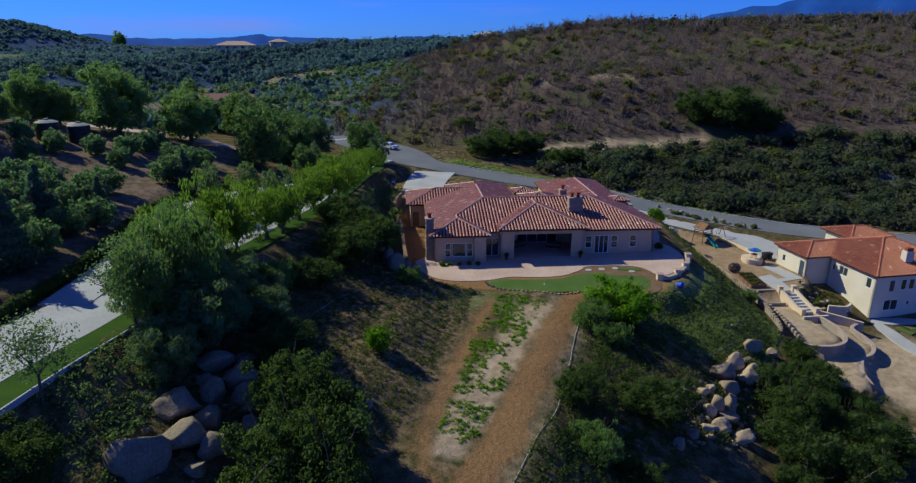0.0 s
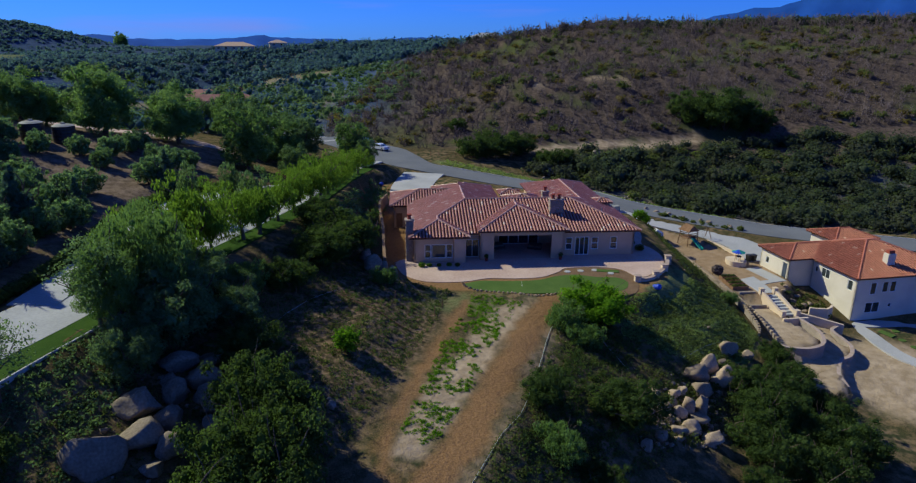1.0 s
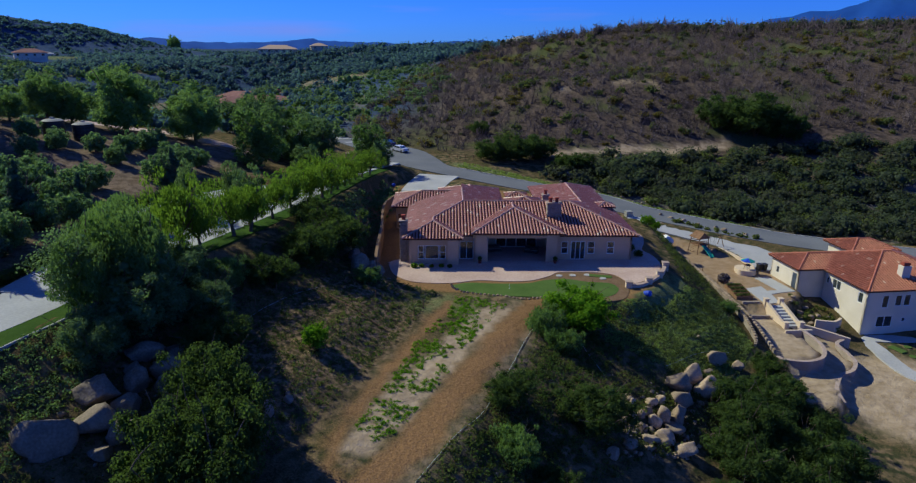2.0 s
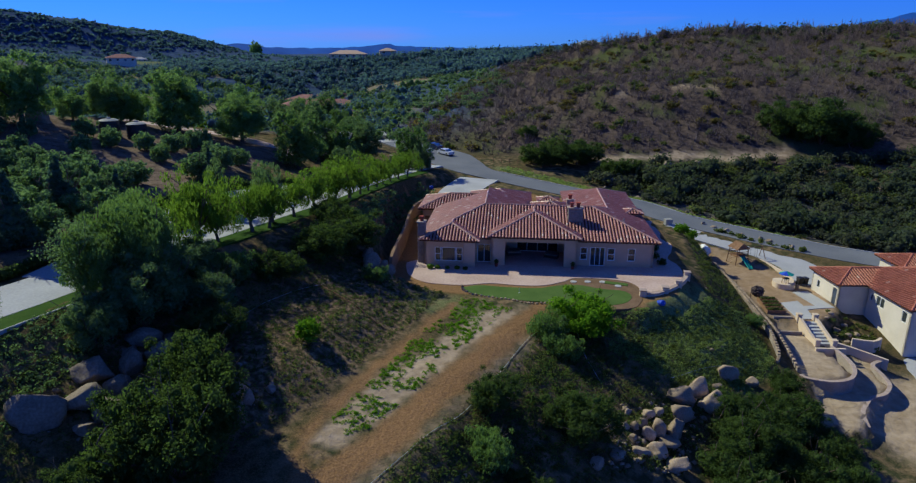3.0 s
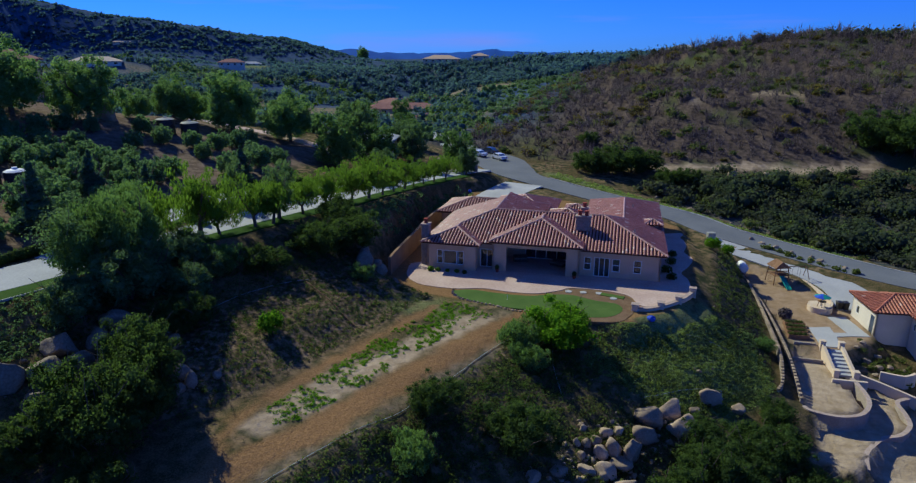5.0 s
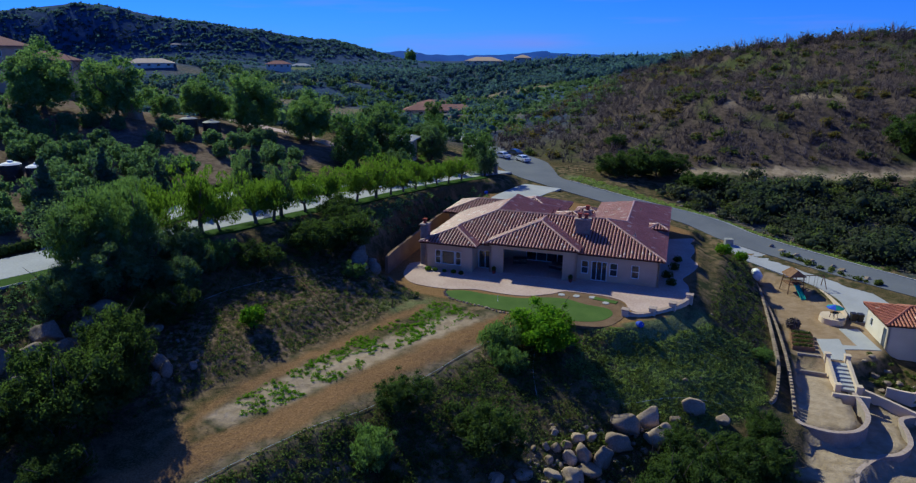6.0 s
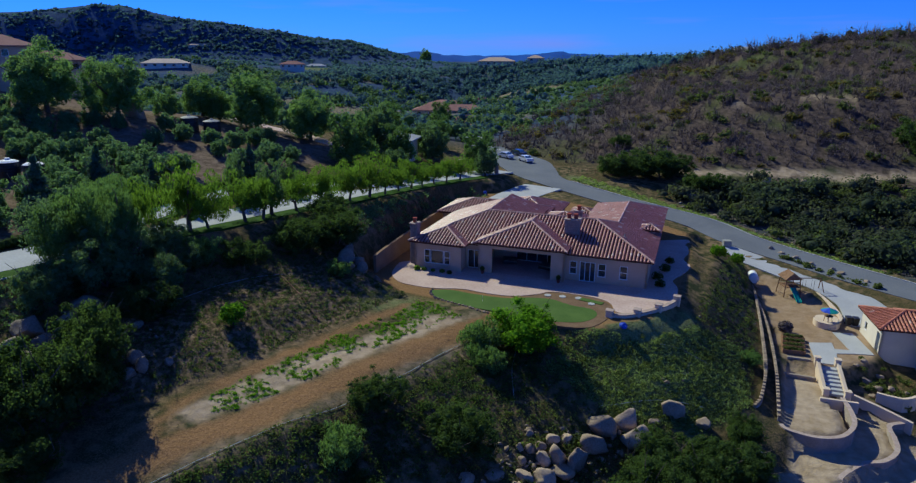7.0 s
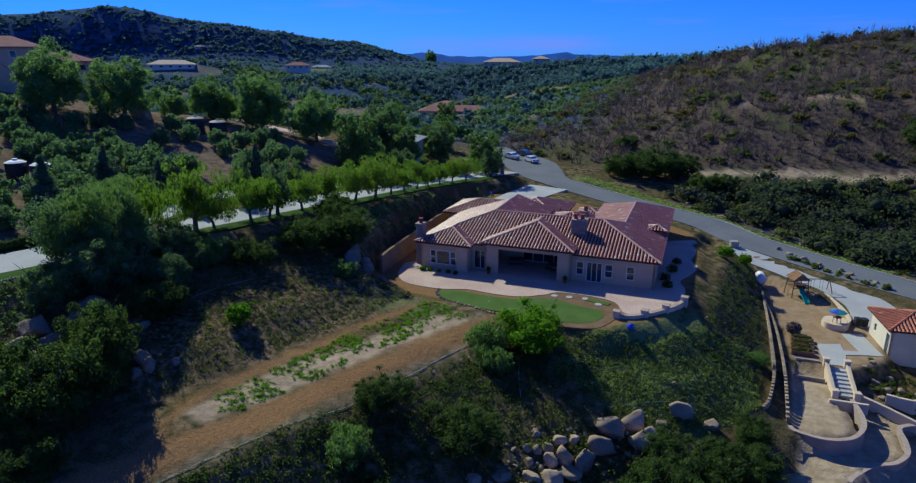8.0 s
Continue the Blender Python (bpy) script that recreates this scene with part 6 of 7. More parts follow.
# ---- the neighbouring house ----
def neighbour_house():
    h = thing("house", pose(54, 77.8, 0, 0, 0, 11.5), "white stucco hillside house with orange clay tile roof", "house")
    z0, ze = -9.3, -3.2
    p = [(0.45, 0.45), (16, 0.45), (16, 15), (0.45, 15)]
    wf = part("wall", wall_along(p[0], p[1], z0, ze, 0.25, [(2.2, 3.1, -5.6, -3.9), (4.0, 4.9, -5.4, -3.9), (5.2, 6.1, -5.4, -3.9), (1.9, 4.1, -8.2, -6.7), (5.4, 5.9, -7.6, -7.0)]), M["stucco_white"], h)
    window(wf, p[0], p[1], 2.2, 3.1, -5.6, -3.9, 1, 1)
    window(wf, p[0], p[1], 4.0, 4.9, -5.4, -3.9, 1, 1)
    window(wf, p[0], p[1], 5.2, 6.1, -5.4, -3.9, 1, 1)
    window(wf, p[0], p[1], 1.9, 4.1, -8.2, -6.7, 2, 1)
    window(wf, p[0], p[1], 5.4, 5.9, -7.6, -7.0, 1, 1)
    part("wall", wall_along(p[1], p[2], z0, ze, 0.25), M["stucco_white"], h)
    part("wall", wall_along(p[2], p[3], z0, ze, 0.25), M["stucco_white"], h)
    q0, q1 = (0.45, 8.4), (0.45, 0.45)
    wl = part("wall", wall_along(q0, q1, z0, ze, 0.25, [(1.6, 3.2, -5.1, -3.8), (0.4, 0.9, -4.9, -4.0), (6.4, 7.3, -5.2, -3.8)]), M["stucco_white"], h)
    window(wl, q0, q1, 1.6, 3.2, -5.1, -3.8, 2, 1)
    window(wl, q0, q1, 0.4, 0.9, -4.9, -4.0, 1, 1)
    window(wl, q0, q1, 6.4, 7.3, -5.2, -3.8, 1, 1)
    s0, s1, s2, s3 = (-3.3, 14.8), (-3.3, 8.65), (0.7, 8.65), (0.7, 14.8)
    wd = part("wall", wall_along(s0, s1, -7.4, ze, 0.25, [(4.9, 5.8, -6.2, -3.9), (1.2, 1.9, -5.2, -4.2)]), M["stucco_white"], h)
    d = part("door", MB().box(-3.25, -3.16, 9.02, 9.88, -6.18, -3.92, 0.01), M["cardark"], wd, "dark blue panelled side door")
    part("door_handle", MB().box(-3.3, -3.255, 9.1, 9.18, -5.2, -5.12), M["dark"], d)
    window(wd, s0, s1, 1.2, 1.9, -5.2, -4.2, 1, 1)
    part("wall", wall_along(s1, s2, -7.4, ze, 0.25), M["stucco_white"], h)
    part("wall", wall_along(s3, s0, -7.4, ze, 0.25), M["stucco_white"], h)
    part("floor", MB().box(0.7, 15.7, 0.7, 14.7, -6.3, -6.1), M["concrete"], h)
    for rect, z in (((0, 16.5, 0, 15.4), -3.1), ((-3.75, 9, 8.2, 15.2), -3.05), ((9, 17, 14.6, 21), -3.0)):
        sl, ln = hip_roof(rect, z)
        add_roof(h, sl, ln, M["tile_orange"], M["tile_orange"])
    part("wall", MB().box(9.6, 16.4, 15.4, 20.4, -7, -3.05), M["stucco_white"], h)
    ch = part("chimney", MB().box(6.2, 7.4, 2.2, 3.1, -2.9, -0.8, 0.03), M["stucco_white"], h, "white stucco chimney")
    part("chimney_cap", MB().box(6.35, 7.25, 2.35, 2.95, -0.8, -0.35, 0.03), M["brick_red"], ch)
    return h


neighbour_house()


def run_wall(pts, base, thick, material, label, name="garden_wall", cap=None, n=5):
    """A wall along a line of (x, y, top), straight down to base."""
    p = curve_pts(pts, n)
    t = thing(name, pose(0, 0, 0), label, "wall", kind="")
    mb, cp = MB(), MB()
    for out, hi, half, drop in ((mb, -0.1 if cap else 0, thick / 2, None), (cp, 0.0, thick / 2 + 0.05, 0.1)):
        if out is cp and not cap:
            continue
        for i, q in enumerate(p):
            d = (p[min(i + 1, len(p) - 1)] - p[max(i - 1, 0)])
            d.z = 0
            d.normalize()
            s = Vector((d.y, -d.x, 0)) * half
            top = q.z + hi
            bot = q.z - drop if drop else (base if not callable(base) else base(q.x, q.y))
            out.v += [(q.x - s.x, q.y - s.y, top), (q.x + s.x, q.y + s.y, top), (q.x + s.x, q.y + s.y, bot), (q.x - s.x, q.y - s.y, bot)]
        for i in range(len(p) - 1):
            for k in range(4):
                out.f.append((4 * i + k, 4 * i + (k + 1) % 4, 4 * i + 4 + (k + 1) % 4, 4 * i + 4 + k))
        out.f += [(0, 1, 2, 3), tuple(4 * len(p) - 1 - k for k in range(4))]
    part("wall_body", mb, M[material], t)
    if cap:
        part("wall_cap", cp, M[cap], t)
    return t


def block_wall(pts, courses, label, base_drop):
    """A retaining wall of rough blocks: the top course single blocks, the rest joined."""
    p = on_line([tuple(q) for q in curve_pts(pts, 4)], 0.44)
    t = thing("retaining_wall", pose(0, 0, 0), label, "wall", "block retaining walls")
    rest = MB()
    shared = MB().box(-0.205, 0.205, -0.15, 0.15, -0.18, 0.0, 0.025).mesh("block")
    shared.materials.append(M["stone_pale"])
    for i in range(len(p) - 1):
        a = math.degrees(math.atan2(p[i + 1][1] - p[i][1], p[i + 1][0] - p[i][0]))
        c = [(p[i][k] + p[i + 1][k]) / 2 for k in range(3)]
        b = new("block", shared)
        b.parent = t
        b.matrix_basis = pose(c[0], c[1], c[2] + random.uniform(-0.02, 0.02), 0, 0, a + random.uniform(-5, 5))
        for k in range(1, courses):
            m = pose(c[0], c[1], c[2] - 0.19 * k, 0, 0, a)
            o = MB().box(-0.21, 0.21, -0.12, 0.12, -0.18, 0.0)
            rest.add([m @ Vector(v) for v in o.v], o.f)
    r = part("lower_courses", rest, M["block"], t)
    r["kind"] = "stuff"
    return t


block_wall([(35.0, 105.5, -5.35), (36.4, 96, -5.3), (37.7, 88, -5.3), (38.5, 80.5, -5.35), (38.95, 74.5, -5.45), (39.2, 70, -6.0), (39.35, 67.2, -6.45)], 6, "long block retaining wall beside the sandy yard", 1)
block_wall([(36.0, 98, -4.9), (36.9, 88, -4.8), (37.5, 80.5, -4.8), (37.9, 74, -4.9), (37.7, 69, -5.5), (37.2, 67.5, -5.9)], 5, "block retaining wall holding the planted bank", 1)
run_wall([(45.0, 74.6, -6.85), (45.6, 71.6, -6.85), (45.5, 69.2, -6.85), (44.4, 67.0, -6.9), (42.4, 66.0, -6.95), (40.2, 66.3, -7.0), (39.5, 67.0, -7.0)], -8.9, 0.32, "block", "curved block retaining wall of the upper terrace", "terrace_wall", "mortar")
run_wall([(50.2, 74.2, -7.95), (48.9, 73.0, -8.0), (49.1, 70.8, -8.1), (49.0, 68.8, -8.2), (47.9, 67.1, -8.4), (46.4, 66.3, -8.55), (45.2, 64.6, -8.5), (44.2, 62.7, -8.5), (43.9, 60.5, -8.7)], -10.6, 0.32, "block", "wavy block retaining wall of the lower terrace", "terrace_wall", "mortar")
run_wall([(45.7, 76.2, -6.95), (48.2, 75.2, -7.3), (50.9, 74.0, -7.75)], -9.3, 0.35, "stucco_sand", "sloping stucco wall below the steps", "garden_wall", None, 2)
run_wall([(41.2, 107.2, -5.5), (43.6, 102.8, -5.5), (45.3, 98.0, -5.5), (46.0, 94.2, -5.5), (45.6, 92.2, -5.5)], -6.3, 0.3, "stucco_sand", "low curved sandy stucco wall along the drive", "garden_wall")
run_wall([(45.6, 91.6, -5.3), (45.2, 90.8, -5.3), (44.2, 90.5, -5.3), (43.3, 90.9, -5.3), (43.0, 91.9, -5.3)], -6.3, 0.3, "stucco_sand", "round stucco planter wall in the yard", "planter_wall")
run_wall([(40.0, 80.0, -5.85), (42.3, 80.2, -5.85)], -6.6, 0.25, "block", "low terrace wall in the kitchen garden", "garden_wall", None, 1)
run_wall([(39.6, 77.6, -6.75), (42.8, 77.8, -6.75)], -7.4, 0.25, "block", "low terrace wall in the kitchen garden", "garden_wall", None, 1)


def steps():
    t = thing("garden_steps", pose(43.85, 79.6, -6.05, 0, 0, 8), "pale concrete garden steps between stucco cheek walls", "steps")
    for k in range(7):
        part("step", MB().box(-0.8, 0.8, -0.62 * k - 0.62, -0.62 * k + 0.02, -1.4, -0.157 * k, 0.015), M["drive"], t)
    for s in (-1, 1):
        c = MB()
        x0, x1 = sorted((s * 0.82, s * 1.12))
        c.add([(x, y, z) for x in (x0, x1) for y, z in ((0.1, -1.5), (0.1, 0.55), (-4.4, -0.6), (-4.4, -1.5))], [(0, 1, 2, 3), (7, 6, 5, 4), (0, 4, 5, 1), (1, 5, 6, 2), (2, 6, 7, 3), (3, 7, 4, 0)])
        part("cheek_wall", c, M["stucco_sand"], t)
        for y, z in ((0.35, 0.75), (-4.6, -0.35)):
            po = part("pillar", MB().box(s * 0.97 - 0.27, s * 0.97 + 0.27, y - 0.27, y + 0.27, -1.6, z, 0.02), M["stucco_sand"], t)
            part("pillar_cap", MB().box(s * 0.97 - 0.33, s * 0.97 + 0.33, y - 0.33, y + 0.33, z, z + 0.1, 0.02), M["stucco_sand"], po)
    part("landing_wall", MB().box(-1.7, 1.7, -6.0, -5.7, -1.9, -0.75, 0.02), M["stucco_sand"], t)
    return t


steps()
setting("garden_path", slab([(42.8, 80.0), (44.9, 80.3), (44.9, 83.4), (46.7, 84.2), (48.6, 84.8), (47.0, 90.4), (44.9, 89.6), (46.3, 85.0), (44.8, 84.6), (44.6, 86.3), (42.2, 85.2)], -6.4, -5.98, 1), M["concrete"], "pale concrete path down to the steps", "path")
setting("house_walk", ribbon([(54.2, 77.7, -9.25), (54.6, 74.4, -9.28), (54.6, 71.8, -9.3), (54.9, 69.3, -9.35), (55.9, 67.0, -9.4), (58.2, 63.8, -9.6)], -1.0, 1.0, 0.06, 0.4), M["concrete"], "curving pale concrete walk below the house", "path")
setting("house_terrace", slab([(53.2, 76.8), (56.4, 76.6), (60.6, 76.9), (68.5, 75.0), (69.0, 79.8), (58.0, 79.6), (53.4, 78.6)], -9.6, -9.2, 1), M["concrete"], "pale concrete strip along the foot of the house", "path")
for k, (x, y, r) in enumerate(((58.7, 75.6, 0.45), (58.1, 73.3, 0.45), (58.4, 71.4, 0.5))):
    o = tagged(part("practice_disc", MB().tube((0, 0, -0.15), (0, 0, 0.07), r, r * 0.95, 12), M["turf"]), "round green practice mat on the sand", "mat", "practice mats")
    o.matrix_basis = pose(x, y, float(H(x, y)))
o = tagged(part("practice_mat", MB().box(-0.95, 0.95, -0.5, 0.5, -0.15, 0.08, 0.02), M["turf"]), "rectangular green practice mat on the sand", "mat", "practice mats")
o.matrix_basis = pose(57.1, 74.9, float(H(57.1, 74.9)), 0, 0, -62)
run_wall([(48.2, 77.4, -6.9), (50.4, 77.2, -6.95), (51.7, 78.4, -6.95)], -8.6, 0.3, "stucco_sand", "ochre stained stucco planter wall below the house", "planter_wall", None, 2)


def garden_bed(k):
    t = thing("raised_bed", pose(40.6, 81.6 + 1.25 * k, -6.05, 0, 0, 10), "dark wooden raised bed with dry plants", "planter", "raised beds")
    for nm, b in (("side_board", (-1.15, 1.15, -0.42, -0.36)), ("side_board", (-1.15, 1.15, 0.36, 0.42)), ("end_board", (-1.15, -1.09, -0.36, 0.36)), ("end_board", (1.09, 1.15, -0.36, 0.36))):
        part(nm, MB().box(*b, -0.1, 0.5), M["wood"], t)
    part("soil", MB().box(-1.08, 1.08, -0.35, 0.35, -0.1, 0.4), M["soil"], t)
    v, f = leaf_cloud([(-0.6, 0, 0.5, 0.45, 0.3, 0.25), (0.1, 0, 0.5, 0.5, 0.3, 0.22), (0.7, 0, 0.5, 0.4, 0.3, 0.2)], 260, 0.09, 50 + k, 0.3, 0.6)
    part("foliage", tri_quads("foliage", v, f), M["leaf_sage"], t)


for k in range(4):
    garden_bed(k)
v, f = leaf_cloud([(0, 0, 0.7, 0.8, 0.8, 0.7)], 600, 0.12, 77, 0.2, 0.6)
dry = thing("dry_shrub", pose(39.8, 87.3, -6.05), "dry brown shrub beside the raised beds", "shrub")
part("twigs", tri_quads("twigs", v, f), M["twig"], dry)


def playset():
    t = thing("play_structure", pose(40.2, 101.4, -6.05, 0, 0, 25), "weathered wooden play tower with roof, swings and slide", "playset")
    for x in (-0.9, 0.9):
        for y in (-0.9, 0.9):
            part("post", MB().tube((x * 1.25, y * 1.25, -0.1), (x, y, 2.6), 0.07, 0.07, 6), M["wood"], t)
    part("deck", MB().box(-1, 1, -1, 1, 1.3, 1.4), M["wood"], t)
    roof = MB()
    roof.add([(-1.2, -1.2, 2.5), (1.2, -1.2, 2.5), (1.2, 1.2, 2.5), (-1.2, 1.2, 2.5), (0, -0.9, 3.4), (0, 0.9, 3.4)], [(0, 1, 4), (1, 2, 5, 4), (2, 3, 5), (3, 0, 4, 5), (3, 2, 1, 0)])
    part("roof", roof, M["wood"], t)
    for y in (-0.95, 0.95):
        for z in (1.7, 2.0):
            part("railing", MB().box(-0.95, 0.95, y - 0.03, y + 0.03, z, z + 0.1), M["wood"], t)
    part("beam", MB().tube((0.9, 0, 2.4), (4.2, 0, 2.4), 0.07, 0.07, 6), M["wood"], t)
    for y in (-1.0, 1.0):
        part("leg", MB().tube((4.2, 0, 2.4), (4.5, y, -0.1), 0.06, 0.06, 6), M["wood"], t)
    for x in (2.0, 3.2):
        sw = part("swing_seat", MB().box(x - 0.22, x + 0.22, -0.1, 0.1, 0.5, 0.55), M["black"], t)
        for s in (-0.2, 0.2):
            part("chain", MB().tube((x + s, 0, 0.55), (x + s, 0, 2.4), 0.015, 0.015, 4), M["dark"], sw)
    sl = MB()
    sl.add([(-0.3, -1.0, 1.35), (0.3, -1.0, 1.35), (0.3, -3.2, 0.1), (-0.3, -3.2, 0.1), (-0.3, -1.0, 1.28), (0.3, -1.0, 1.28), (0.3, -3.2, 0.03), (-0.3, -3.2, 0.03)], [(0, 3, 2, 1), (4, 5, 6, 7), (0, 4, 7, 3), (1, 2, 6, 5), (2, 3, 7, 6), (0, 1, 5, 4)])
    s = part("slide", sl, M["teal"], t, "green plastic slide")
    for x in (-0.33, 0.3):
        part("slide_rim", MB().add([(x, -1.0, 1.3), (x + 0.03, -1.0, 1.3), (x + 0.03, -3.2, 0.05), (x, -3.2, 0.05), (x, -1.0, 1.5), (x + 0.03, -1.0, 1.5), (x + 0.03, -3.2, 0.25), (x, -3.2, 0.25)], [(0, 3, 2, 1), (4, 5, 6, 7), (0, 4, 7, 3), (1, 2, 6, 5), (2, 3, 7, 6), (0, 1, 5, 4)]), M["teal"], s)
    for k in range(5):
        part("ladder_rung", MB().tube((-1.3 + 0.06 * k, -0.4, 0.25 + 0.25 * k), (-1.3 + 0.06 * k, 0.4, 0.25 + 0.25 * k), 0.03, 0.03, 5), M["wood"], t)
    return t


playset()


def lathe(prof, sides=20):
    """A turned shape from (radius, height) pairs."""
    mb = MB()
    for r, z in prof:
        mb.v += [(r * math.cos(6.2832 * k / sides), r * math.sin(6.2832 * k / sides), z) for k in range(sides)]
    for i in range(len(prof) - 1):
        mb.f += [(i * sides + k, i * sides + (k + 1) % sides, (i + 1) * sides + (k + 1) % sides, (i + 1) * sides + k) for k in range(sides)]
    mb.f += [tuple(range(sides - 1, -1, -1)), tuple(range((len(prof) - 1) * sides, len(prof) * sides))]
    return mb


def water_tank(x, y, r, h, lying, material, label, top=None, turn=0):
    t = thing("water_tank", pose(x, y, float(H(x, y)), 0, 0, turn), label, "tank", "water tanks")
    if lying:
        mb = MB().tube((-h / 2, 0, r + 0.1), (h / 2, 0, r + 0.1), r, r, 16)
        for s in (-1, 1):
            mb.tube((s * h / 2, 0, r + 0.1), (s * (h / 2 + 0.15), 0, r + 0.1), r, r * 0.6, 16)
        part("body", mb, M[material], t)
        for s in (-0.5, 0.5):
            part("cradle", MB().box(s * h * 0.6 - 0.08, s * h * 0.6 + 0.08, -r * 0.7, r * 0.7, -0.1, 0.3), M["concrete"], t)
    else:
        prof = [(r * (0.97 if k % 4 == 3 else 1.0), h * k / 20) for k in range(21)]
        part("body", lathe(prof), M[material], t)
        part("lid", lathe([(r, h), (r * 0.7, h + 0.2), (0.32, h + 0.32), (0.3, h + 0.5), (0.02, h + 0.5)]), M[top or material], t)
    return t


water_tank(35.6, 103.2, 0.65, 1.9, True, "white", "white cylindrical tank lying beside the wall", turn=100)
for x, y in ((-51.8, 55.4), (-49.6, 57.2)):
    water_tank(x, y, 1.25, 2.0, False, "black", "black plastic water tank with pale lid in the orchard", "white")
for x, y in ((-57.2, 89.6), (-54.0, 91.6)):
    water_tank(x, y, 1.5, 2.4, False, "black", "black plastic water tank with grey lid under the shade trees", "pipe")


setting("platform", slab([(45.6, 91.8), (45.2, 90.8), (44.2, 90.5), (43.3, 90.9), (43.0, 91.9), (43.4, 93.4), (45.4, 93.6)], -6.3, -5.42, 3), M["stucco_sand"], "raised round sandy platform by the drive", "platform")


def kids_table():
    t = thing("garden_table", pose(44.4, 91.6, -5.42), "small outdoor table under a blue parasol", "table")
    part("pole", MB().tube((0, 0, -0.05), (0, 0, 1.7), 0.03, 0.03, 8), M["white"], t)
    part("tabletop", MB().tube((0, 0, 0.68), (0, 0, 0.73), 0.5, 0.5, 14), M["wood"], t)
    for a in range(4):
        part("leg", MB().tube((0.35 * math.cos(a * 1.57), 0.35 * math.sin(a * 1.57), 0.68), (0.45 * math.cos(a * 1.57), 0.45 * math.sin(a * 1.57), -0.05), 0.03, 0.03, 6), M["wood"], t)
    for k in range(8):
        a, b = k * math.pi / 4, (k + 1) * math.pi / 4
        p = MB().add([(0, 0, 1.75), (1.0 * math.cos(a), 1.0 * math.sin(a), 1.35), (1.0 * math.cos(b), 1.0 * math.sin(b), 1.35), (0, 0, 1.72), (1.0 * math.cos(a), 1.0 * math.sin(a), 1.31), (1.0 * math.cos(b), 1.0 * math.sin(b), 1.31)], [(0, 1, 2), (5, 4, 3), (1, 4, 5, 2)])
        part("canopy_panel", p, M["blue" if k % 4 < 2 else "teal"], t)


kids_table()
for k in range(2):
    t = thing("wheelie_bin", pose(46.7 + 0.75 * k, 93.0 + 0.1 * k, -6.0, 0, 0, 15), "dark wheelie bin standing on the drive", "bin", "bins")
    b = MB().add([(-0.25, -0.3, 0.08), (0.25, -0.3, 0.08), (0.25, 0.3, 0.08), (-0.25, 0.3, 0.08), (-0.31, -0.37, 1.0), (0.31, -0.37, 1.0), (0.31, 0.37, 1.0), (-0.31, 0.37, 1.0)], [(3, 2, 1, 0), (4, 5, 6, 7), (0, 1, 5, 4), (1, 2, 6, 5), (2, 3, 7, 6), (3, 0, 4, 7)])
    part("body", b, M["black"], t)
    part("lid", MB().box(-0.33, 0.33, -0.4, 0.42, 1.0, 1.07, 0.02), M["black"], t)
    for s in (-0.3, 0.27):
        part("wheel", MB().tube((s, 0.3, 0.12), (s + 0.05, 0.3, 0.12), 0.12, 0.12, 10), M["rubber"], t)

for k, (x, y, a) in enumerate(((47.6, 80.6, 0.7), (48.6, 79.4, 0.8), (49.8, 80.4, 0.6), (50.4, 78.6, 0.7), (47.4, 82.6, 0.5), (49.0, 82.2, 0.6), (51.2, 80.6, 0.5), (46.6, 81.4, 0.4), (48.0, 78.0, 0.5), (49.6, 77.4, 0.4), (51.8, 79.0, 0.4))):
    boulder(x, y, a * 0.8, a * 0.65, a * 0.5, 420 + k, "stone_pale", "tan garden rock beside the steps", "garden rocks")
for k, (x, y) in enumerate(((37.6, 117.2), (39.2, 115.8), (41.2, 114.6), (43.4, 112.8), (46.0, 111.6), (47.2, 110.6), (50.2, 108.6))):
    boulder(x, y + 0.6, 0.5 + 0.1 * (k % 3), 0.4, 0.35, 440 + k, "stone_pale", "pale rock in the planted strip by the road", "rocks by the road")
strip = [(38.0, 116.2), (42, 113.2), (46.5, 110.6), (51, 107.6), (52, 106.4), (47, 108.8), (42, 112), (38.5, 114.8)]
clump_field("strip_plants", scatter(26, strip, 31), 0.35, 0.95, 60, 0.2, "leaf_sage", "dry shrubs in the strip between road and drive", "shrubs", 131, lobes=2)


# ---- round the main house ----
run_wall([(-5.9, 69.4, 2.1), (-6.2, 71.5, 2.25), (-6.7, 75, 2.3), (-7.6, 82, 2.4), (-9.0, 90, 2.3), (-9.8, 97, 2.0), (-9.6, 104, 1.5)], -0.4, 0.35, "earth_block", "tall brown block retaining wall behind the house", "retaining_wall", None)
seat = [(22.9, 68.4, 0.32), (24.4, 68.9, 0.32), (26.0, 70.6, 0.32), (27.6, 73.2, 0.32), (28.6, 76.0, 0.32)]
sw = run_wall(seat, -0.7, 0.38, "stucco_sand", "low curved stucco seat wall with pillars edging the patio", "seat_wall", "mortar")
for x, y, z in (seat[0], (25.4, 69.9, 0), (27.1, 72.3, 0), (28.5, 75.6, 0)):
    po = part("pillar", MB().box(x - 0.34, x + 0.34, y - 0.34, y + 0.34, -0.8, 0.62, 0.02), M["stucco_sand"], sw)
    part("pillar_cap", MB().box(x - 0.4, x + 0.4, y - 0.4, y + 0.4, 0.62, 0.72, 0.02), M["mortar"], po)
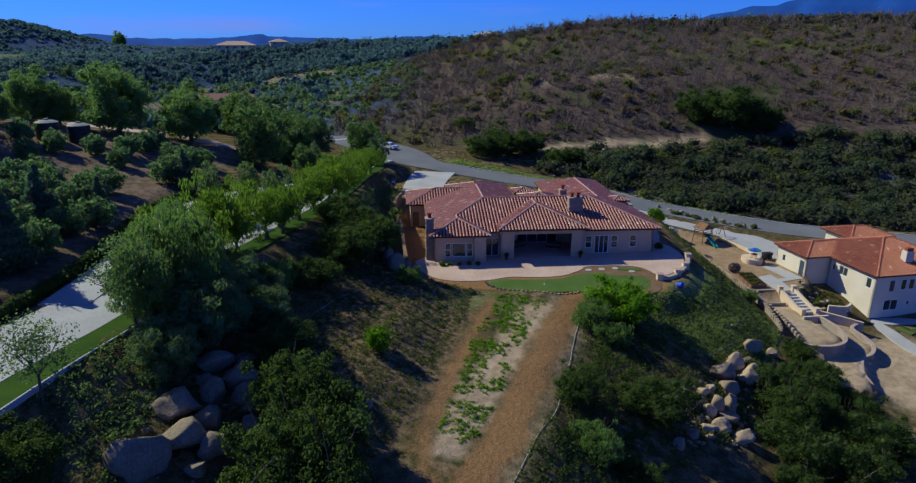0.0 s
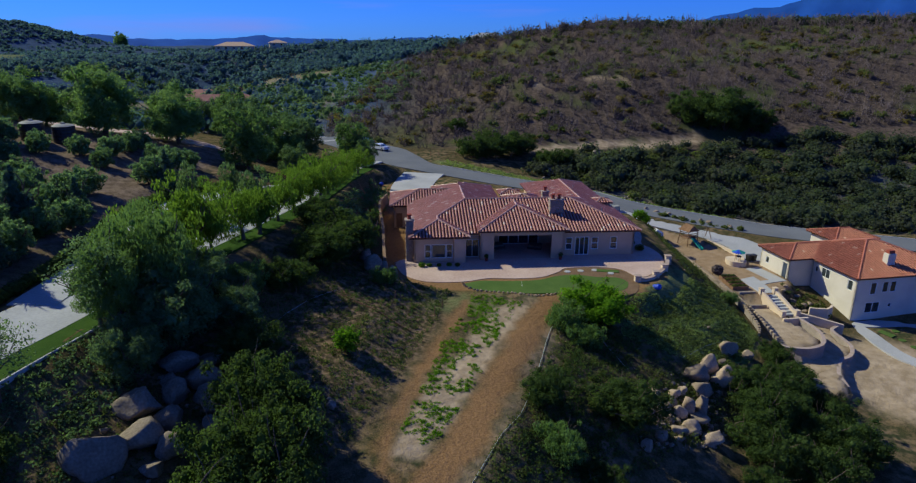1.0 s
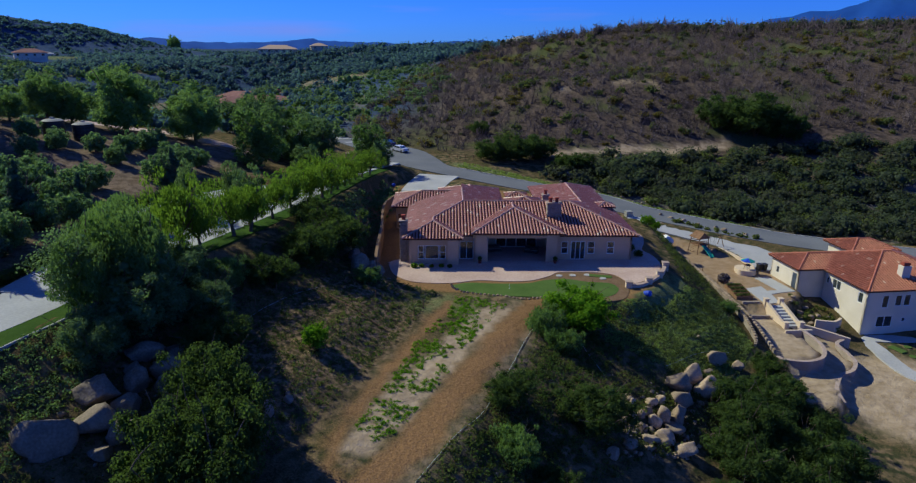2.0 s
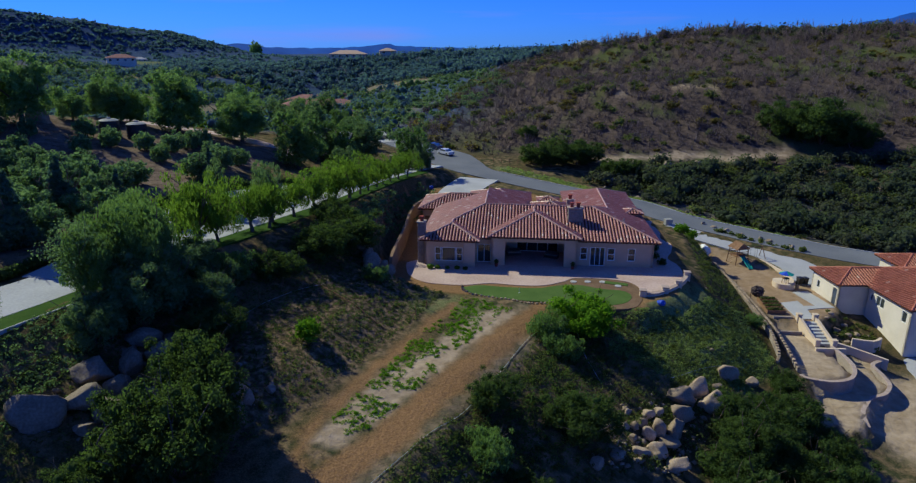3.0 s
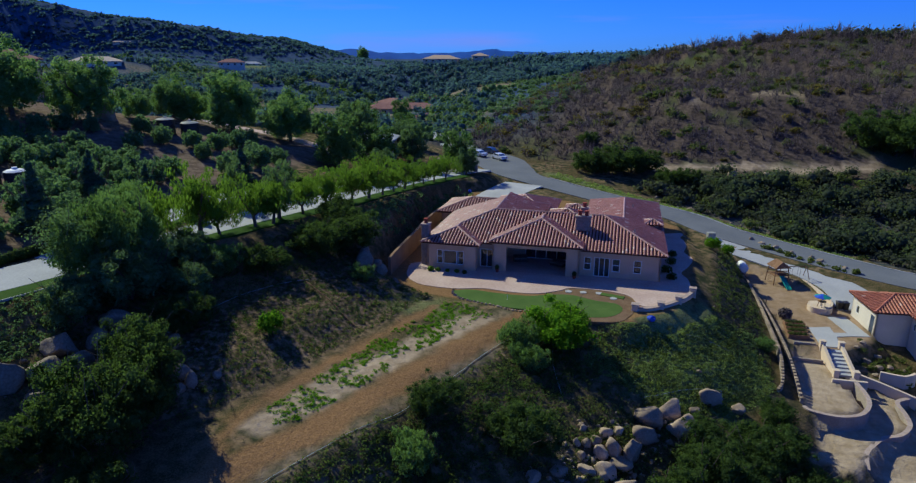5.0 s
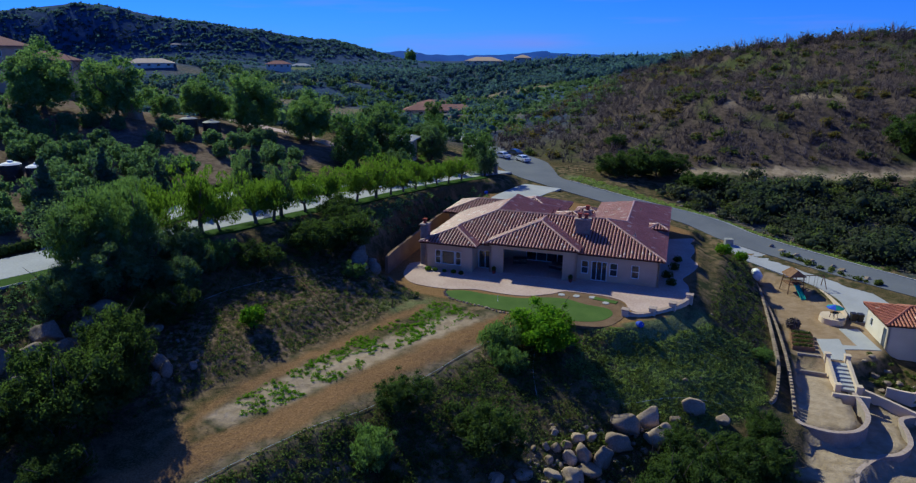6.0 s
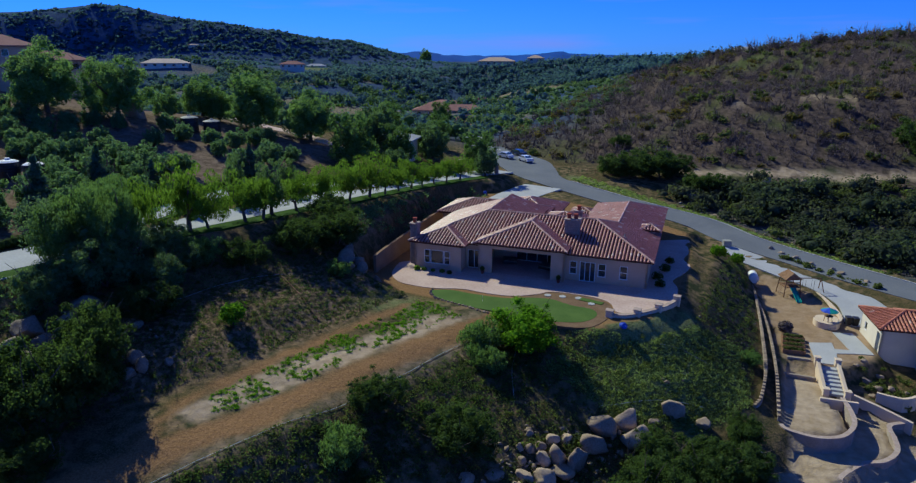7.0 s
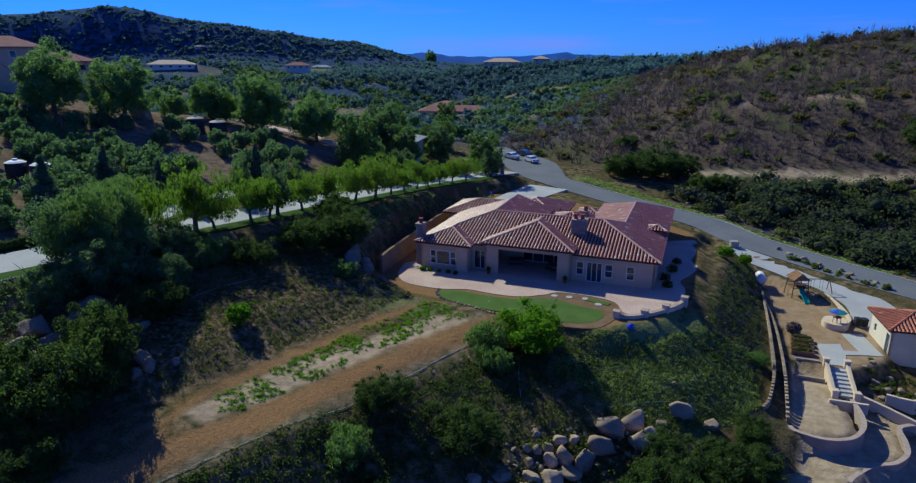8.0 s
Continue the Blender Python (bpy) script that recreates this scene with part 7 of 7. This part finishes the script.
edge = on_line([(*p, 0) for p in ((3.1, 67.4), (3.4, 66.2), (4.6, 65.1), (7, 64.4), (10.5, 64.0), (12.6, 64.2), (14.2, 65.0))], 0.42)
for k, (x, y, z) in enumerate(edge):
    boulder(x + random.uniform(-0.06, 0.06), y + random.uniform(-0.06, 0.06), random.uniform(0.15, 0.26), 0.16, 0.15, 500 + k, "stone_pale", "pale edging stone along the putting green", "edging stones", 0.4)
for k, (x, y) in enumerate(((15.4, 71.3), (17.0, 71.6), (18.7, 71.9), (20.4, 70.9))):
    st = MB().tube((0, 0, -0.1), (0, 0, 0.05), 0.42, 0.38, 9)
    o = tagged(part("stepping_stone", st, M["concrete"]), "round grey stepping stone in the soil bed", "stone", "stepping stones")
    o.matrix_basis = pose(x, y, 0.0, 0, 0, 40 * k)
mat = tagged(part("tee_mat", MB().box(-1.3, 1.3, -0.4, 0.4, -0.05, 0.06, 0.02), M["turf"]), "rectangular green practice mat on the soil bed", "mat")
mat.matrix_basis = pose(20.2, 71.6, 0.0, 0, 0, -8)
pin = thing("golf_pin", pose(9.6, 66.6, 0.0), "thin white golf pin standing in the green", "golf pin")
part("stick", MB().tube((0, 0, 0), (0, 0, 0.6), 0.015, 0.015, 6), M["white"], pin)
part("cup", MB().tube((0, 0, 0.0), (0, 0, 0.03), 0.07, 0.07, 10), M["white"], pin)


def drum(x, y, z, label):
    t = thing("barrel", pose(x, y, z, 70, 0, 30), label, "barrel", "blue barrels")
    mb = lathe([(0.24, -0.45), (0.3, -0.4), (0.31, -0.16), (0.335, -0.14), (0.335, -0.1), (0.31, -0.08), (0.31, 0.1), (0.335, 0.12), (0.335, 0.16), (0.31, 0.18), (0.3, 0.4), (0.24, 0.45)], 16)
    part("body", mb, M["blue"], t)
    part("bung", MB().tube((0.12, 0, 0.45), (0.12, 0, 0.48), 0.04, 0.04, 8), M["white"], t)


drum(24.65, 66.7, float(H(24.65, 66.7)) + 0.3, "bright blue plastic barrel lying on the bank")
drum(-12.2, 117.2, float(H(-12.2, 117.2)) + 0.35, "blue plastic barrel at the foot of the bank")

for k, (u, v, r) in enumerate(((0.9, -0.9, 0.4), (1.8, -0.8, 0.3), (3.0, -0.8, 0.25), (4.2, -0.8, 0.3), (28.9, 6.0, 0.7), (29.6, 9.5, 0.7), (29.4, 3.6, 0.6), (30.0, 13.0, 0.6), (5.2, -0.95, 0.3))):
    x, y = house_xy(u, v)
    vv, ff = leaf_cloud([(0, 0, r * 0.6, r, r, r * 0.7)], 240, 0.1, 600 + k, 0.2, 0.6)
    sh = thing("shrub", pose(x, y, -0.02), "small green shrub planted beside the house wall", "shrub", "house shrubs")
    part("foliage", tri_quads("foliage", vv, ff), M["leaf_pepper" if k < 4 else "leaf_oak"], sh)
for u, v in ((8.9, 0.6), (18.2, 0.6)):
    x, y = house_xy(u, v)
    pt = thing("potted_plant", pose(x, y, 0.0), "dark clay pot with a small plant on the patio", "plant pot", "patio pots")
    part("pot", MB().tube((0, 0, 0), (0, 0, 0.4), 0.16, 0.24, 12), M["brick_red"], pt)
    vv, ff = leaf_cloud([(0, 0, 0.62, 0.26, 0.26, 0.3)], 160, 0.08, 620, 0.2, 0.5)
    part("plant", tri_quads("plant", vv, ff), M["leaf_oak"], pt)


def sofa(u, v, turn):
    x, y = house_xy(u, v)
    t = thing("outdoor_sofa", pose(x, y, 0.012, 0, 0, HTURN + turn), "dark wicker outdoor sofa under the porch roof", "sofa", "porch seats")
    part("base", MB().box(-0.9, 0.9, -0.4, 0.4, 0.05, 0.38, 0.03), M["dark"], t)
    part("backrest", MB().box(-0.9, 0.9, 0.28, 0.42, 0.38, 0.8, 0.03), M["dark"], t)
    for s in (-0.45, 0.45):
        part("cushion", MB().box(s - 0.42, s + 0.42, -0.38, 0.27, 0.38, 0.5, 0.04), M["stone_stack"], t)
    for s in (-0.85, 0.85):
        for q in (-0.35, 0.35):
            part("leg", MB().box(s - 0.03, s + 0.03, q - 0.03, q + 0.03, 0.0, 0.06), M["dark"], t)


sofa(15.8, 4.8, -20)
sofa(11.0, 5.4, 15)

# pipes on the slopes, and posts of an old fence
def pipe(pts, r, label, lift=0.06, material="pipe"):
    q = curve_pts([(x, y, float(H(x, y)) + lift) for x, y in pts], 5)
    q = [Vector((p.x, p.y, float(H(p.x, p.y)) + lift)) for p in q]
    mb, n = MB(), 6
    for k, p in enumerate(q):
        ax = (q[min(k + 1, len(q) - 1)] - q[max(k - 1, 0)]).normalized()
        side = ax.cross(Vector((0, 0, 1))).normalized()
        up = side.cross(ax)
        mb.v += [tuple(p + (side * math.cos(6.2832 * c / n) + up * math.sin(6.2832 * c / n)) * r) for c in range(n)]
    for k in range(len(q) - 1):
        mb.f += [(k * n + c, k * n + (c + 1) % n, (k + 1) * n + (c + 1) % n, (k + 1) * n + c) for c in range(n)]
    mb.f += [tuple(range(n - 1, -1, -1)), tuple(range((len(q) - 1) * n, len(q) * n))]
    return tagged(part("irrigation_pipe", mb, M[material]), label, "pipe", "irrigation pipes")


pipe([(13.4, 60.0), (11.7, 57.1), (9.7, 49.7), (7.5, 42.4), (5.9, 39.4), (4.2, 35.4), (1.6, 29.5)], 0.022, "pale plastic irrigation pipe along the dirt track", 0.07, "hose")
pipe([(17.6, 59.4), (19.2, 56), (20.6, 53.2), (22.0, 50.5)], 0.035, "black irrigation pipe running down the bank", material="black")
pipe([(16.0, 60.5), (16.8, 57), (18.4, 53.5)], 0.04, "grey irrigation pipe running down the bank")
pipe([(25.0, 57.6), (27.4, 59.6), (30.0, 61.6), (33, 63.6)], 0.03, "pale pipe lying across the planted bank", 0.1, "hose")
pipe([(28.0, 67.6), (30.4, 69), (32.6, 69.4)], 0.035, "pale pipe lying across the planted bank")
pipe([(-13.6, 43.0), (-13.4, 46.0), (-12.6, 50.0), (-11.0, 54.0), (-9.0, 57.0)], 0.022, "thin hose lying over the dry slope", 0.03)
pipe([(-9.4, 56.5), (-6, 55.0), (-3.0, 53.6), (-1.6, 53.0)], 0.05, "fallen pole lying on the dry slope", 0.1, "wood")
for x, y in ((-13.45, 44.1), (-13.3, 47.5), (-12.9, 51.0), (-12.2, 54.5), (0.35, 56.9), (1.0, 58.8), (-3.5, 57.5), (37.9, 91.0), (38.6, 86.0)):
    z = float(H(x, y))
    post = tagged(part("post", MB().tube((0, 0, -0.2), (0.03, 0.02, 0.95), 0.045, 0.04, 7), M["wood"]), "thin weathered wooden fence post on the slope", "post", "fence posts")
    post.matrix_basis = pose(x, y, z)


# ---- cars, gate, road furniture ----
def car(x, y, turn, paint, label):
    t = thing("car", pose(x, y, float(H(x, y)) + 0.1, 0, 0, turn), label, "car", "parked cars")
    prof = [(-2.2, 0.35), (-2.25, 0.75), (-2.0, 0.95), (-1.3, 1.0), (-0.7, 1.45), (0.9, 1.5), (1.7, 1.05), (2.2, 0.95), (2.25, 0.4)]
    n = len(prof)
    b = MB()
    b.v = [(px, s * (0.88 - 0.18 * max(0, pz - 0.95)), pz) for s in (-1, 1) for px, pz in prof]
    b.f = [tuple(range(n)), tuple(range(2 * n - 1, n - 1, -1))] + [(i, n + i, n + (i + 1) % n, (i + 1) % n) for i in range(n)]
    part("body", b, M[paint], t)
    for s in (-1, 1):
        g = MB().add([(-1.15, s * 0.872, 1.03), (1.45, s * 0.872, 1.06), (0.85, s * 0.80, 1.42), (-0.62, s * 0.80, 1.39), (-1.15, s * 0.85, 1.03), (1.45, s * 0.85, 1.06), (0.85, s * 0.78, 1.42), (-0.62, s * 0.78, 1.39)], [(0, 1, 2, 3), (7, 6, 5, 4), (0, 4, 5, 1), (1, 5, 6, 2), (2, 6, 7, 3), (3, 7, 4, 0)])
        part("side_window", g, M["glass"], t)
        for px in (-1.4, 1.4):
            w = part("wheel", MB().tube((px, s * 0.7, 0.33), (px, s * 0.93, 0.33), 0.34, 0.34, 16), M["rubber"], t)
            part("rim", MB().tube((px, s * 0.931, 0.33), (px, s * 0.95, 0.33), 0.2, 0.18, 12), M["pipe"], w)
        part("headlight", MB().box(2.2, 2.27, s * 0.65 - 0.15, s * 0.65 + 0.15, 0.66, 0.8), M["white"], t)
        part("tail_light", MB().box(-2.27, -2.2, s * 0.65 - 0.13, s * 0.65 + 0.13, 0.7, 0.85), M["brick_red"], t)
    part("windscreen", MB().add([(-1.27, -0.72, 1.04), (-1.27, 0.72, 1.04), (-0.72, 0.7, 1.46), (-0.72, -0.7, 1.46), (-1.3, -0.72, 1.06), (-1.3, 0.72, 1.06), (-0.75, 0.7, 1.48), (-0.75, -0.7, 1.48)], [(3, 2, 1, 0), (4, 5, 6, 7), (0, 1, 5, 4), (1, 2, 6, 5), (2, 3, 7, 6), (3, 0, 4, 7)]), M["glass"], t)
    part("rear_window", MB().add([(1.62, -0.72, 1.1), (1.62, 0.72, 1.1), (0.95, 0.7, 1.5), (0.95, -0.7, 1.5), (1.65, -0.72, 1.12), (1.65, 0.72, 1.12), (0.98, 0.7, 1.52), (0.98, -0.7, 1.52)], [(0, 1, 2, 3), (7, 6, 5, 4), (0, 4, 5, 1), (1, 5, 6, 2), (2, 6, 7, 3), (3, 7, 4, 0)]), M["glass"], t)


car(-22.4, 153.6, 150, "carwhite", "white saloon car parked beside the road")
car(-16.6, 151.6, 140, "carwhite", "silver-white hatchback parked beside the road")
car(-21.0, 158.6, 150, "cardark", "dark blue car parked beside the road")
for x, y in ((-24.2, 131.5), (-16.2, 132.5)):
    z = float(H(x, y))
    t = thing("gate_pillar", pose(x, y, z), "stone gate pillar at the end of the driveway", "pillar", "gate pillars")
    part("shaft", MB().box(-0.35, 0.35, -0.35, 0.35, -0.3, 1.9, 0.03), M["stone_stack"], t)
    part("cap", MB().box(-0.45, 0.45, -0.45, 0.45, 1.9, 2.05, 0.03), M["mortar"], t)
ub = thing("utility_box", pose(31.2, 114.8, float(H(31.2, 114.8)), 0, 0, 20), "grey metal utility cabinet beside the road", "utility box")
part("body", MB().box(-0.6, 0.6, -0.5, 0.5, -0.1, 0.95, 0.03), M["pipe"], ub)
part("lid", MB().box(-0.64, 0.64, -0.54, 0.54, 0.95, 1.02, 0.02), M["pipe"], ub)
for k, (x, y) in enumerate(scatter(26, [(19, 137.2), (27, 133.6), (34, 129.5), (42, 124.5), (44, 127), (35, 133.5), (27, 138), (20, 141)], 41)):
    boulder(x, y, random.uniform(0.25, 0.6), random.uniform(0.2, 0.5), 0.25, 700 + k, "stone_pale", "pale rubble rock on the road verge", "verge rocks", 0.4)
for k, (x, y, a) in enumerate(((22.5, 142.0, 1.1), (36, 157.5, 1.2), (43, 161, 0.9))):
    boulder(x, y, a * 1.3, a, a, 760 + k, "stone_pale", "tan boulder among the chaparral", "canyon boulders", 0.2)
fence = thing("fence", pose(0, 0, 0), "low weathered timber fence beside the turning place", "fence")
for k in range(9):
    x, y = -4.5 + 1.9 * k, 148.2 - 0.12 * k
    z = float(H(x, y))
    part("post", MB().tube((x, y, z - 0.2), (x, y, z + 1.1), 0.06, 0.06, 6), M["wood"], fence)
    if k < 8:
        z2 = float(H(x + 1.9, y - 0.12))
        for q in (0.45, 0.9):
            part("rail", MB().tube((x, y, z + q), (x + 1.9, y - 0.12, z2 + q), 0.035, 0.035, 5), M["wood"], fence)


# ---- houses farther off ----
def far_house(x, y, z, turn, w, d, tall, wall_mat, tile_mat, label, windows=4):
    t = thing("house", pose(x, y, z, 0, 0, turn), label, "house", "distant houses")
    wm = part("wall", wall_along((0, 0), (w, 0), -6, tall, 0.3, [(w * (k + 0.3) / windows, w * (k + 0.65) / windows, tall - 2.0, tall - 0.7) for k in range(windows)]), M[wall_mat], t)
    for k in range(windows):
        window(wm, (0, 0), (w, 0), w * (k + 0.3) / windows, w * (k + 0.65) / windows, tall - 2.0, tall - 0.7)
    for a, b in (((w, 0), (w, d)), ((w, d), (0, d)), ((0, d), (0, 0))):
        part("wall", wall_along(a, b, -6, tall, 0.3), M[wall_mat], t)
    u0, u1, v0, v1, r = -0.7, w + 0.7, -0.7, d + 0.7, (min(w, d) + 1.4) / 2
    zr = tall + r * 0.36
    a, b = ((u0 + r, (v0 + v1) / 2), (u1 - r, (v0 + v1) / 2)) if w >= d else (((u0 + u1) / 2, v0 + r), ((u0 + u1) / 2, v1 - r))
    for poly in (((u0, v0, tall), (u1, v0, tall), (*b, zr), (*a, zr)), ((u1, v0, tall), (u1, v1, tall), (*b, zr)), ((u1, v1, tall), (u0, v1, tall), (*a, zr), (*b, zr)), ((u0, v1, tall), (u0, v0, tall), (*a, zr))):
        n = len(poly)
        part("roof_slope", MB().add(list(poly) + [(p, q, s - 0.25) for p, q, s in poly], [tuple(range(n)), tuple(range(2 * n - 1, n - 1, -1))] + [(i, n + i, n + (i + 1) % n, (i + 1) % n) for i in range(n)]), M[tile_mat], t)
    return t


far_house(-38, 116, float(H(-36, 118)) - 0.2, 15, 9, 7, 3.0, "stucco_sand", "concrete", "beige outbuilding with a grey roof", 2)
far_house(-119, 277, float(H(-119, 275)) - 0.3, 22, 34, 12, 3.6, "stucco", "tile_far", "wide ranch house with red tiled roof in the valley", 6)
far_house(-142, 330, float(H(-142, 330)) - 0.3, -5, 22, 12, 4.0, "stucco", "tile_far", "second tiled ranch house in the valley", 4)
far_house(-172, 470, float(H(-160, 480)) + 2.4, 12, 26, 14, 5.0, "stucco_sand", "stucco", "tan house on the wooded ridge", 5)
far_house(-136, 480, float(H(-130, 486)) + 2.4, 20, 12, 10, 4.0, "stucco_sand", "stucco", "small tan house on the wooded ridge", 2)
far_house(8, 404, float(H(8, 404)) + 3.2, 5, 18, 12, 3.4, "stucco_sand", "concrete", "low house on the hilltop", 3)
far_house(-101.5, 77.0, 20.2, 58, 13, 10, 6.6, "stucco", "tile_far", "two-storey tan house above the orchard", 4)
far_house(-107, 91, 17.6, 55, 13, 9, 6.4, "stucco", "tile_far", "tan annex above the orchard", 3)
far_house(-341, 308, float(H(-341, 308)) - 0.4, 44, 29, 14, 4.6, "stucco_white", "stucco_sand", "pale villa on the far slope", 5)
far_house(-300, 395, float(H(-294, 400)) + 0.8, 40, 18, 12, 4.5, "stucco_white", "tile_far", "white house far down the valley", 4)
far_house(-556, 746, float(H(-556, 746)) - 0.4, 40, 27, 14, 4.5, "stucco_white", "concrete", "pale house low on the distant hill", 4)
far_house(-752, 722, float(H(-752, 722)) - 0.4, 44, 40, 14, 4.0, "stucco_sand", "stucco", "long tan house near the distant crest", 6)
setting("valley_road", ribbon([(x, y, float(H(x, y)) + 0.12) for x, y in ((-30, 163), (-38, 172), (-44, 182), (-51, 203), (-58, 225), (-62, 245), (-72, 270), (-85, 300))], -2.5, 2.5, 0.1, 0.6), M["concrete"], "pale road running back into the valley", "road")
setting("orchard_track", ribbon([(x, y, float(H(x, y)) + 0.1) for x, y in ((-80, 119), (-74, 117), (-68, 114.5), (-62, 112.5), (-57, 111.3), (-52, 110.5), (-46, 109.6), (-41, 109), (-36, 108.6))], -1.4, 1.4, 0.1, 0.8), M["patio"], "pinkish paved track above the orchard", "path")
cp2 = scatter(40, [(-118, 300), (-100, 315), (-112, 350), (-132, 352), (-128, 310)], 51)
clump_field("bougainvillea", cp2, 1.5, 2.6, 30, 0.6, "bougain", "magenta flowering bank in the valley", "flowers", 141)


# ---- distance ----
def far_range(name, az0, az1, dist, base, high, rough, seed, material, label):
    """A far mountain range: a ridged strip of hills with a back and a front."""
    mb = MB()
    n = 90
    for i in range(n + 1):
        a = radians(az0 + (az1 - az0) * i / n)
        k = i / n
        p = high(k) * (1 + rough * noise.fractal((i * 0.11, seed, 0.5), 0.7, 2.2, 4)) + 9 * noise.fractal((i * 0.42, seed, 3.5), 0.8, 2.1, 3)
        for dd, h in ((0, base), (dist * 0.05, base + (p - base) * 0.45 * (1 + 0.4 * noise.noise((i * 0.3, seed, 4)))), (dist * 0.12, p), (dist * 0.2, base)):
            mb.v.append((math.sin(a) * (dist + dd), math.cos(a) * (dist + dd), h))
    for i in range(n):
        for k in range(3):
            mb.f.append((4 * i + k, 4 * i + 4 + k, 4 * i + 5 + k, 4 * i + 1 + k))
    ob = setting(name, mb, M[material], label, "mountains")
    ob.data.shade_smooth()
    return ob


# the ranges carry their distance haze as a blue base colour
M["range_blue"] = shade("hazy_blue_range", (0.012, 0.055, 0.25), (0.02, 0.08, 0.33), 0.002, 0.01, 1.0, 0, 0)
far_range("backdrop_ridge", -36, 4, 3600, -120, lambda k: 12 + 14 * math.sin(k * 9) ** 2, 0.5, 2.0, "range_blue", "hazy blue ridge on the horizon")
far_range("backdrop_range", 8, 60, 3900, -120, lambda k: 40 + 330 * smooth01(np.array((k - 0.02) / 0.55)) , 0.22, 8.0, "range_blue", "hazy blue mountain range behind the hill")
clump_field("garden_shrubs", scatter(30, [(46.4, 79.6), (50.6, 77.4), (52.4, 80), (51.6, 83.8), (47.0, 84)], 61), 0.25, 0.7, 60, 0.14, "leaf_sage", "mixed shrubs between the rocks by the steps", "shrubs", 151, lobes=2)
